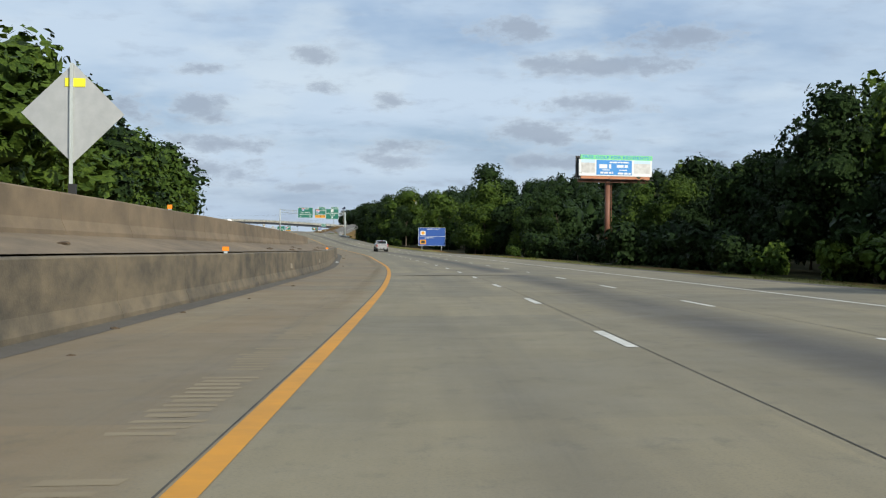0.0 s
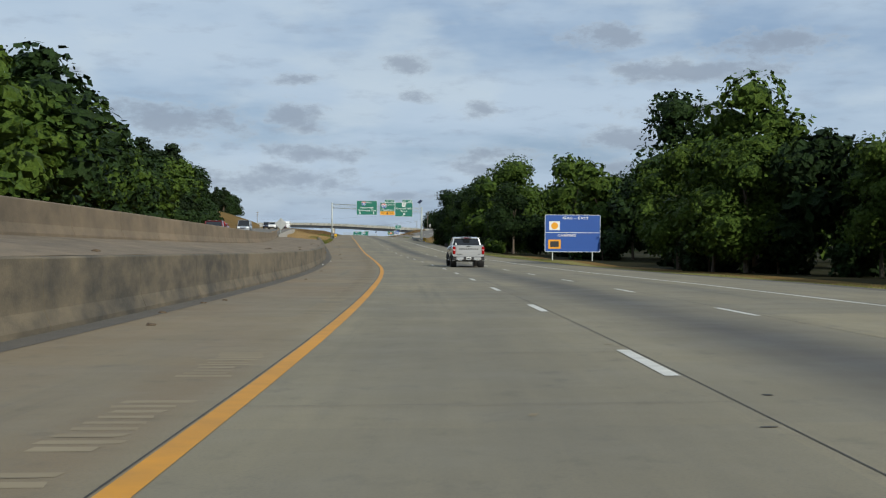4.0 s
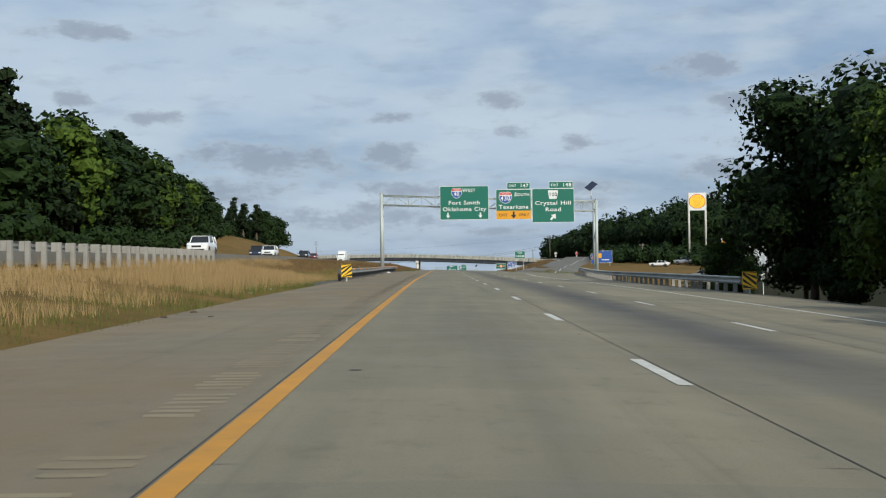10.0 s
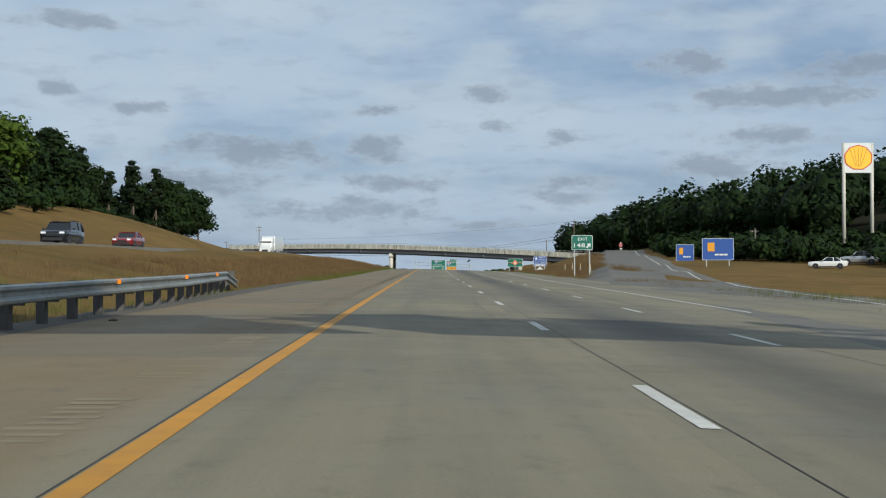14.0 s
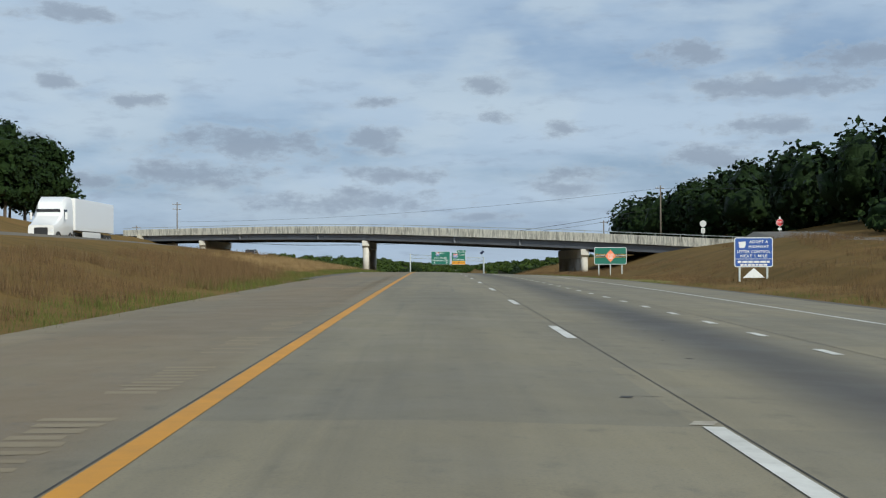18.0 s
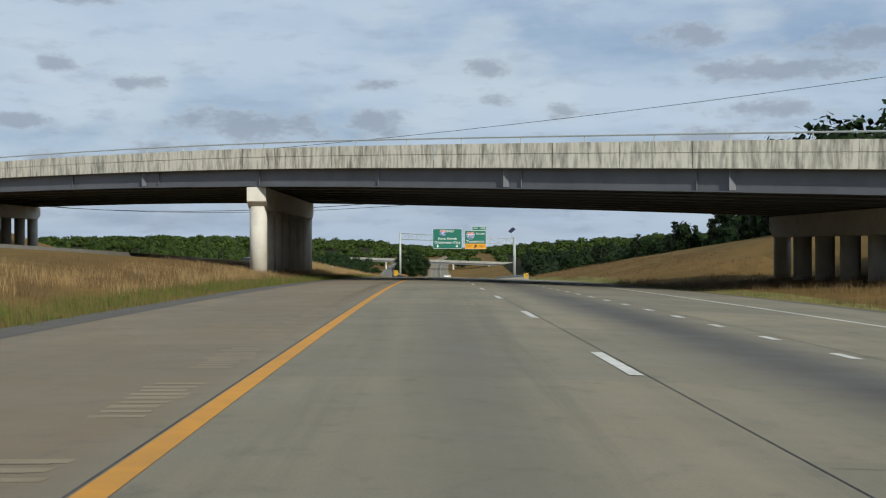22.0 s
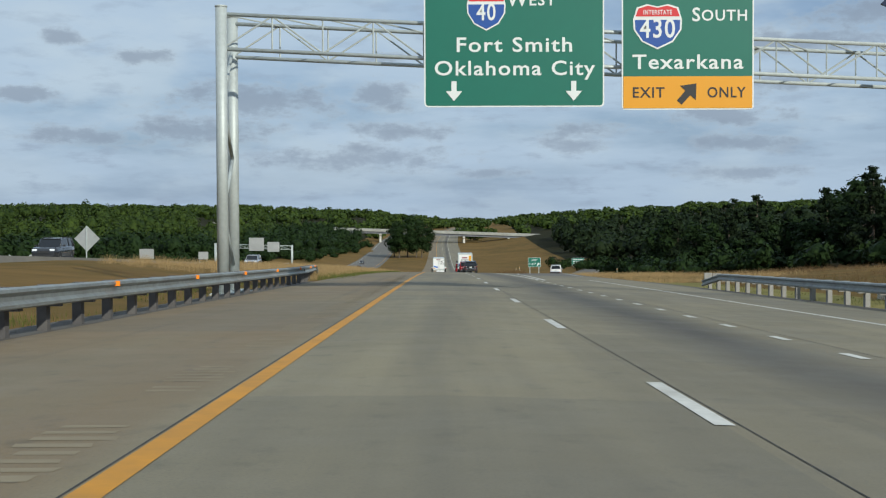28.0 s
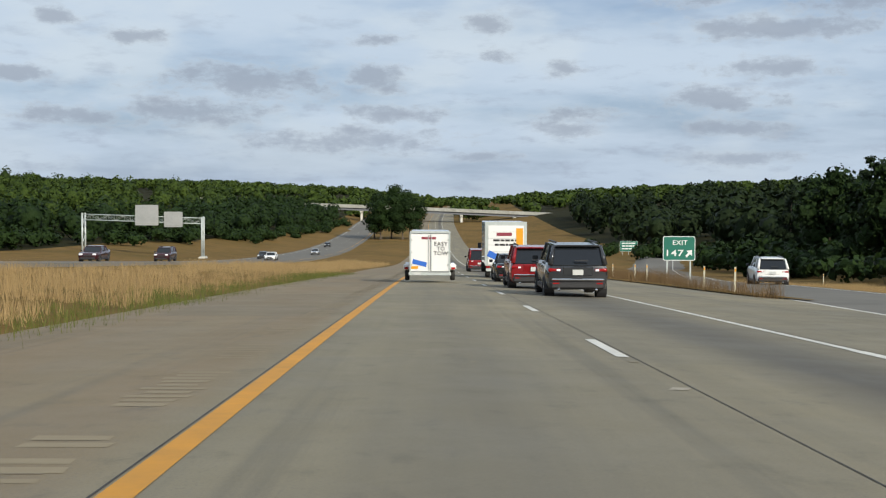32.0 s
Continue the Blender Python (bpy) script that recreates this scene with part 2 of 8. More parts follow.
def road_material():
    """Old concrete pavement: tan, with oil bands along the wheel ways, slabs that differ and fine grain. UV is metres across and along."""
    mat = material("pavement_concrete", (0.21, 0.195, 0.165), 0.85, spec=0.3)
    nt = mat.node_tree
    bs, n, l = nt.nodes["Principled BSDF"], nt.nodes.new, nt.links.new
    uv, sep = n("ShaderNodeUVMap"), n("ShaderNodeSeparateXYZ")
    l(uv.outputs[0], sep.inputs[0])

    def noise(scale, stretch, detail=5):
        mp, t = n("ShaderNodeMapping"), n("ShaderNodeTexNoise")
        mp.inputs["Scale"].default_value = stretch
        l(uv.outputs[0], mp.inputs["Vector"])
        t.inputs["Scale"].default_value, t.inputs["Detail"].default_value, t.inputs["Roughness"].default_value = scale, detail, 0.65
        l(mp.outputs[0], t.inputs["Vector"])
        return t.outputs["Fac"]

    def rng(v, a, b, c, d, smooth=True):
        r = n("ShaderNodeMapRange")
        r.interpolation_type = "SMOOTHSTEP" if smooth else "LINEAR"
        for k, x in zip(("From Min", "From Max", "To Min", "To Max"), (a, b, c, d)):
            r.inputs[k].default_value = x
        l(v, r.inputs["Value"])
        return r.outputs[0]

    def m(op, a, b):
        k = n("ShaderNodeMath")
        k.operation = op
        for i, v in ((0, a), (1, b)):
            if isinstance(v, (int, float)):
                k.inputs[i].default_value = v
            else:
                l(v, k.inputs[i])
        return k.outputs[0]

    def mix(f, a, b, how="MIX"):
        k = n("ShaderNodeMix")
        k.data_type, k.blend_type = "RGBA", how
        if isinstance(f, (int, float)):
            k.inputs[0].default_value = f
        else:
            l(f, k.inputs[0])
        for i, v in ((6, a), (7, b)):
            if isinstance(v, tuple):
                k.inputs[i].default_value = (*v, 1)
            else:
                l(v, k.inputs[i])
        return k.outputs[2]

    def band(c, w):
        d = m("ABSOLUTE", m("SUBTRACT", sep.outputs["X"], c), 0)
        return rng(d, 0.0, w, 1.0, 0.0)

    c = mix(rng(noise(0.8, (1, 0.045, 1)), 0.3, 0.7, 0.0, 1.0), (0.262, 0.226, 0.146), (0.190, 0.166, 0.114))
    c = mix(rng(noise(0.16, (1, 0.5, 1), 4), 0.38, 0.66, 0.0, 0.5), c, (0.165, 0.146, 0.104))
    # brown dirt on the shoulders
    sh = rng(sep.outputs["X"], -0.6, 0.1, 1.0, 0.0)
    c = mix(m("MULTIPLY", sh, rng(noise(0.35, (1, 0.15, 1)), 0.3, 0.62, 0.45, 0.95)), c, (0.205, 0.150, 0.085))
    # oil and rubber in the lanes
    oil = m("MULTIPLY", band(5.75, 1.5), rng(noise(0.25, (1, 0.12, 1)), 0.25, 0.6, 0.45, 0.95))
    c = mix(oil, c, (0.060, 0.057, 0.055))
    oil = m("MULTIPLY", band(1.9, 1.0), rng(noise(0.3, (1.5, 0.05, 1)), 0.35, 0.7, 0.0, 0.42))
    c = mix(oil, c, (0.09, 0.086, 0.077))
    # slabs that differ, about five metres each
    slab = n("ShaderNodeTexWhiteNoise")
    slab.noise_dimensions = "2D"
    com = n("ShaderNodeCombineXYZ")
    l(m("FLOOR", m("DIVIDE", sep.outputs["Y"], 4.6), 0), com.inputs["Y"])
    l(m("FLOOR", m("DIVIDE", sep.outputs["X"], 3.62), 0), com.inputs["X"])
    l(com.outputs[0], slab.inputs["Vector"])
    c = mix(rng(slab.outputs["Value"], 0.0, 1.0, 0.0, 0.34, False), c, (0.115, 0.110, 0.092))
    c = mix(rng(noise(2.6, (1, 0.6, 1), 8), 0.52, 0.76, 0.0, 0.5), c, (0.09, 0.082, 0.064))
    c = mix(rng(noise(0.9, (1, 0.02, 1), 6), 0.56, 0.70, 0.0, 0.38), c, (0.08, 0.076, 0.064))
    c = mix(rng(noise(42, (1, 1, 1), 3), 0.45, 0.8, 0.0, 0.5), c, (0.10, 0.095, 0.085))
    l(c, bs.inputs["Base Color"])
    l(rng(noise(0.6, (1, 1, 1)), 0.3, 0.7, 0.7, 0.92), bs.inputs["Roughness"])
    bp = n("ShaderNodeBump")
    bp.inputs["Strength"].default_value, bp.inputs["Distance"].default_value = 0.25, 0.01
    l(noise(60, (1, 1, 1), 3), bp.inputs["Height"])
    l(bp.outputs[0], bs.inputs["Normal"])
    return mat


M_ROAD = road_material()
M_ROAD_FAR = material("pavement_grey", (0.16, 0.15, 0.13), 0.85, var=(0.095, 0.09, 0.08), scale=0.5, amount=0.4, spec=0.25)
M_GROUND = material("dry_meadow", (0.185, 0.112, 0.040), 0.95, var=(0.088, 0.066, 0.022), scale=0.35, amount=0.45, bump=0.6, bump_scale=4.0, spec=0.05)
M_VERGE = material("mown_verge", (0.235, 0.20, 0.075), 0.95, var=(0.095, 0.105, 0.032), scale=0.8, amount=0.4, bump=0.5, bump_scale=9.0, spec=0.05)
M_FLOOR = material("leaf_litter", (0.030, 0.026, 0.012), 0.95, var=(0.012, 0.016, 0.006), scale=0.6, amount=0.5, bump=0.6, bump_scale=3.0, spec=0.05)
M_ASPH = material("asphalt_edge", (0.10, 0.088, 0.07), 0.9, var=(0.055, 0.05, 0.045), scale=2.0, amount=0.35, bump=0.4, bump_scale=60)
M_YEL = material("yellow_marking", (0.56, 0.245, 0.008), 0.7, var=(0.27, 0.145, 0.03), scale=3.0, amount=0.28)
M_WHT = material("white_marking", (0.62, 0.61, 0.56), 0.7, var=(0.24, 0.225, 0.19), scale=4.0, amount=0.28)
M_CRACK = material("joint_seal", (0.02, 0.019, 0.018), 0.85, var=(0.12, 0.11, 0.09), scale=2.0, amount=0.3)
M_RUMBLE = material("rumble_groove", (0.245, 0.202, 0.128), 0.9, var=(0.190, 0.152, 0.094), scale=1.2, amount=0.55)
M_WALL = material("weathered_concrete", (0.20, 0.15, 0.094), 0.9, var=(0.055, 0.045, 0.032), scale=1.9, amount=0.38, bump=0.35, bump_scale=25, streak=(1.0, 0.38, 0.7), coord="Object", big=0.16)
M_WALL_LOW = material("grimy_concrete", (0.168, 0.134, 0.086), 0.9, var=(0.040, 0.037, 0.030), scale=2.4, amount=0.46, bump=0.4, bump_scale=25, streak=(1.0, 0.33, 0.8), big=0.13, lo=0.82, hi=1.25)
M_PARAPET = material("stained_parapet_concrete", (0.78, 0.75, 0.64), 0.85, var=(0.10, 0.095, 0.075), scale=5.5, amount=0.40, bump=0.2, bump_scale=20, streak=(1.0, 1.0, 0.16), lo=0.90, hi=1.26, big=0.3)
M_BCONC = material("bridge_concrete", (0.58, 0.54, 0.44), 0.85, var=(0.12, 0.11, 0.085), scale=2.4, amount=0.36, bump=0.2, bump_scale=20, streak=True)
M_PIER = material("pier_paint", (0.60, 0.58, 0.52), 0.8, var=(0.34, 0.32, 0.28), scale=1.2, amount=0.3, bump=0.15)
M_GIRDER = material("girder_paint", (0.15, 0.16, 0.18), 0.55, var=(0.085, 0.09, 0.10), scale=0.8, amount=0.3)
M_GALV = material("galvanised_steel", (0.47, 0.51, 0.50), 0.55, 0.25, var=(0.33, 0.36, 0.355), scale=6.0, amount=0.35)
M_RAIL = material("weathered_rail_steel", (0.34, 0.37, 0.37), 0.5, 0.55, var=(0.17, 0.17, 0.16), scale=3.0, amount=0.4)
M_POST = material("wood_post", (0.12, 0.10, 0.08), 0.9, var=(0.2, 0.17, 0.13), scale=5.0)
M_GREEN = material("green_sign_sheet", (0.0, 0.125, 0.085), 0.5, var=(0.0, 0.10, 0.07), scale=1.5, amount=0.2)
M_BLUE = material("blue_sign_sheet", (0.008, 0.065, 0.30), 0.5, var=(0.006, 0.05, 0.24), scale=1.5, amount=0.2)
M_AMBER = material("amber_sign_sheet", (0.66, 0.29, 0.006), 0.45)
M_LETTER = material("white_reflective", (0.66, 0.68, 0.67), 0.4)
M_BLACK = material("black_sheet", (0.015, 0.015, 0.016), 0.5)
M_RED = material("red_sheet", (0.55, 0.02, 0.025), 0.45)
M_ALU = material("aluminium_back", (0.50, 0.51, 0.50), 0.45, 0.6, var=(0.36, 0.37, 0.37), scale=4.0)
M_BARK = material("bark", (0.10, 0.075, 0.055), 0.95, var=(0.16, 0.13, 0.10), scale=6.0, bump=0.6, bump_scale=18)
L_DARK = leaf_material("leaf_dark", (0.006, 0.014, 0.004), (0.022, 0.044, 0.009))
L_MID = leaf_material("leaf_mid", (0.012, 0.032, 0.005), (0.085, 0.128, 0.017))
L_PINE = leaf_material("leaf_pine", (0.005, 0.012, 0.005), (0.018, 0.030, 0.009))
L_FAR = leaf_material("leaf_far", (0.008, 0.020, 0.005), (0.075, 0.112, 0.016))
G_GOLD = leaf_material("grass_gold", (0.20, 0.135, 0.06), (0.37, 0.265, 0.13), 6.0, 0)
G_BROWN = leaf_material("grass_brown", (0.09, 0.058, 0.028), (0.20, 0.13, 0.062), 6.0, 0)
G_GREEN = leaf_material("grass_green", (0.042, 0.062, 0.012), (0.135, 0.14, 0.036), 6.0, 0)

# ---------------------------------------------------------------- mesh helpers


def mesh_of(name, verts, faces, mat=None, smooth=False, uvs=None):
    me = bpy.data.meshes.new(name)
    me.from_pydata([tuple(v) for v in verts], [], faces)
    if mat:
        me.materials.append(mat)
    if uvs is not None:
        lay = me.uv_layers.new(name="UVMap")
        idx = np.empty(len(me.loops), dtype=np.int32)
        me.loops.foreach_get("vertex_index", idx)
        lay.data.foreach_set("uv", np.asarray(uvs, dtype=np.float32)[idx].ravel())
    if smooth:
        me.polygons.foreach_set("use_smooth", [True] * len(me.polygons))
    me.update()
    return me


def part(name, bm, mat, parent=None, label="", smooth=False, m=None):
    """Links a bmesh or a mesh as one object, under parent where one is given."""
    if isinstance(bm, bmesh.types.BMesh):
        me = bpy.data.meshes.new(name)
        bm.to_mesh(me)
        bm.free()
        if smooth:
            me.polygons.foreach_set("use_smooth", [True] * len(me.polygons))
    else:
        me = bm
    if mat and not me.materials:
        me.materials.append(mat)
    ob = new(name, me)
    if parent is not None:
        ob.parent = parent
    if m is not None:
        ob.matrix_basis = m
    return tagged(ob, label)


def thing(name, label, category, m=None, group="", kind=""):
    ob = new(name)
    ob.empty_display_size = 0.1
    if m is not None:
        ob.matrix_basis = m
    return tagged(ob, label, category, group, kind)


def box(bm, c, s, m=None, bevel=0.0):
    r = bmesh.ops.create_cube(bm, size=1.0)
    vs = r["verts"]
    bmesh.ops.scale(bm, vec=s, verts=vs)
    if bevel:
        es = list({e for v in vs for e in v.link_edges})
        r2 = bmesh.ops.bevel(bm, geom=es, offset=bevel, segments=1, affect="EDGES", profile=0.5)
        vs = list({v for f in r2["faces"] for v in f.verts} | {v for v in vs if v.is_valid})
    bmesh.ops.translate(bm, vec=c, verts=vs)
    if m is not None:
        bmesh.ops.transform(bm, matrix=m, verts=vs)
    return vs


def tube(bm, a, b, r0, r1=None, n=8, caps=True):
    a, b = Vector(a), Vector(b)
    d = b - a
    r = bmesh.ops.create_cone(bm, cap_ends=caps, segments=n, radius1=r0, radius2=r0 if r1 is None else r1, depth=d.length)
    q = d.to_track_quat("Z", "Y").to_matrix().to_4x4()
    bmesh.ops.transform(bm, matrix=Matrix.Translation((a + b) / 2) @ q, verts=r["verts"])
    return r["verts"]


def one_box(name, c, s, mat, parent, label="", bevel=0.0, m=None):
    bm = bmesh.new()
    box(bm, c, s, m, bevel)
    return part(name, bm, mat, parent, label)


def one_tube(name, a, b, r0, mat, parent, r1=None, n=8, label=""):
    bm = bmesh.new()
    tube(bm, a, b, r0, r1, n)
    return part(name, bm, mat, parent, label, smooth=n > 6)


def prism(name, pts, d0, d1, mat, parent, axis="y", label=""):
    """A flat outline of (x, z) points, drawn out from d0 to d1 along y."""
    bm = bmesh.new()
    a = [bm.verts.new((x, d0, z)) for x, z in pts]
    b = [bm.verts.new((x, d1, z)) for x, z in pts]
    bm.faces.new(a)
    bm.faces.new(b[::-1])
    for i in range(len(pts)):
        j = (i + 1) % len(pts)
        bm.faces.new((a[j], a[i], b[i], b[j]))
    bmesh.ops.recalc_face_normals(bm, faces=bm.faces)
    return part(name, bm, mat, parent, label)


def lettering(words, size, mat, parent, x, y, z, name="lettering", align="CENTER", width=None):
    """Words in the built-in font as a mesh, upright, facing -y."""
    cu = bpy.data.curves.new(name, "FONT")
    cu.body, cu.size, cu.align_x, cu.align_y, cu.extrude, cu.offset = words, size, align, "CENTER", 0.004, size * 0.013
    cu.space_character = 1.12
    cu.resolution_u = 3
    tmp = bpy.data.objects.new(name, cu)
    me = bpy.data.meshes.new_from_object(tmp)
    bpy.data.objects.remove(tmp)
    bpy.data.curves.remove(cu)
    me.materials.clear()
    co = np.empty(len(me.vertices) * 3, dtype=np.float32)
    me.vertices.foreach_get("co", co)
    co = co.reshape(-1, 3)
    f = 1.0
    if width:
        f = width / max(co[:, 0].max() - co[:, 0].min(), 1e-3)
    co[:, 0] *= f
    me.vertices.foreach_set("co", co.ravel())
    return part(name, me, mat, parent, m=pose(x, y, z, 90, 0, 0))


# ---------------------------------------------------------------- the line of the road
# the centre of the yellow edge line: y, x, height of the pavement
LINE = [(-260, -73.6, 2.65), (-120, -40.8, 1.71), (-40, -26.92, 0.75), (0, -21.19, 0.26), (40, -16.07, -0.22), (80, -11.7, -0.72),
        (120, -8.65, -1.1), (160, -5.83, -1.45), (200, -4.12, -1.68), (240, -3.48, -1.7), (290, -3.70, -1.45), (340, -3.98, -0.76),
        (400, -4.27, 0.05), (470, -4.52, 0.75), (540, -4.46, 1.33), (610, -4.33, 1.79), (680, -3.90, 2.2), (750, -3.77, 2.05),
        (820, -3.78, 1.31), (890, -3.12, -0.02), (960, -2.85, -1.95), (1040, -2.39, -4.33), (1120, -2.18, -7.37), (1220, -1.9, -11.75),
        (1340, -1.5, -17.0), (1480, -1.07, -20.6), (1650, -0.5, -21.0), (1830, 0.05, -17.5), (2100, 8.0, -13.0), (2500, 40.0, -9.0), (3200, 120.0, -6.0)]
_ly, _lx, _lz = (np.array(v, float) for v in zip(*LINE))


def _hermite(xs, ys):
    t = np.gradient(ys, xs)

    def f(x):
        i = np.clip(np.searchsorted(xs, x) - 1, 0, len(xs) - 2)
        h = xs[i + 1] - xs[i]
        s = (x - xs[i]) / h
        return ys[i] * (1 + 2 * s) * (1 - s) ** 2 + t[i] * h * s * (1 - s) ** 2 + ys[i + 1] * s * s * (3 - 2 * s) + t[i + 1] * h * s * s * (s - 1)
    return f


rx, _rz = _hermite(_ly, _lx), _hermite(_ly, _lz)
# small waves in the pavement, and the line's own wander across it
WAVE = [(-80, 0.0, 0.0), (-40, -0.008, -0.03), (7, -0.013, -0.05), (42, -0.035, 0.083), (76, -0.025, -0.01), (180, 0.005, -0.03), (215, -0.037, 0.075), (250, -0.035, -0.09), (285, -0.033, -0.03),
        (319, 0.014, -0.05), (354, 0.042, -0.03), (389, 0.052, 0.0), (424, 0.026, -0.03), (458, 0.013, 0.078), (493, 0.09, 0.2), (530, 0.05, 0.13), (598, -0.013, 0.072), (632, 0.039, 0.066),
        (667, 0.016, 0.072), (702, 0.032, 0.117), (737, 0.047, 0.07), (772, 0.033, -0.03), (806, 0.05, 0.01), (876, -0.036, 0.0), (980, 0.033, -0.02), (1015, -0.016, -0.055),
        (1050, 0.031, 0.006), (1085, 0.07, 0.057), (1119, 0.061, 0.05), (1200, 0.0, 0.0)]
_wy, _wz, _wu = (np.array(v, float) for v in zip(*WAVE))
wander = lambda y: float(np.interp(y, _wy, _wu))


_wave = _hermite(_wy, _wz)


def rz(y):
    return _rz(y) + np.where((y > _wy[0]) & (y < _wy[-1]), _wave(np.clip(y, _wy[0], _wy[-1])), 0.0)


FALL_Y, FALL = (-300, 180, 330, 1040, 1200), (0.012, 0.012, -0.034, -0.034, -0.02)


def cross(y, u):
    """How far the pavement lies above the yellow line at u metres to the right of it."""
    k = np.interp(y, FALL_Y, FALL)
    return k * np.clip(np.asarray(u, float) - 1.7, 0, 14)


def at(y, u, dz=0.0):
    return Vector((float(rx(y)) + u, y, float(rz(y)) + float(cross(y, u)) + dz))


def heading(y):
    return math.degrees(math.atan2(-(float(rx(y + 2)) - float(rx(y - 2))), 4.0))


def strip(name, us, ys, mat, dz=0.0, parent=None, uv=False, shift=None):
    """A sheet along the road: columns us (numbers or functions of y) at the stations ys."""
    verts, uvs, faces = [], [], []
    k = len(us)
    for y in ys:
        for u in us:
            u = u(y) if callable(u) else u
            verts.append(tuple(at(y, u, dz + (shift(y, u) if shift else 0))))
            uvs.append((u, y))
    for i in range(len(ys) - 1):
        for j in range(k - 1):
            a = i * k + j
            faces.append((a, a + 1, a + k + 1, a + k))
    return part(name, mesh_of(name, verts, faces, mat, uvs=uvs if uv else None), None, parent)


def stations(a, b, step=5.0):
    n = max(1, round((b - a) / step))
    return [a + (b - a) * i / n for i in range(n + 1)]


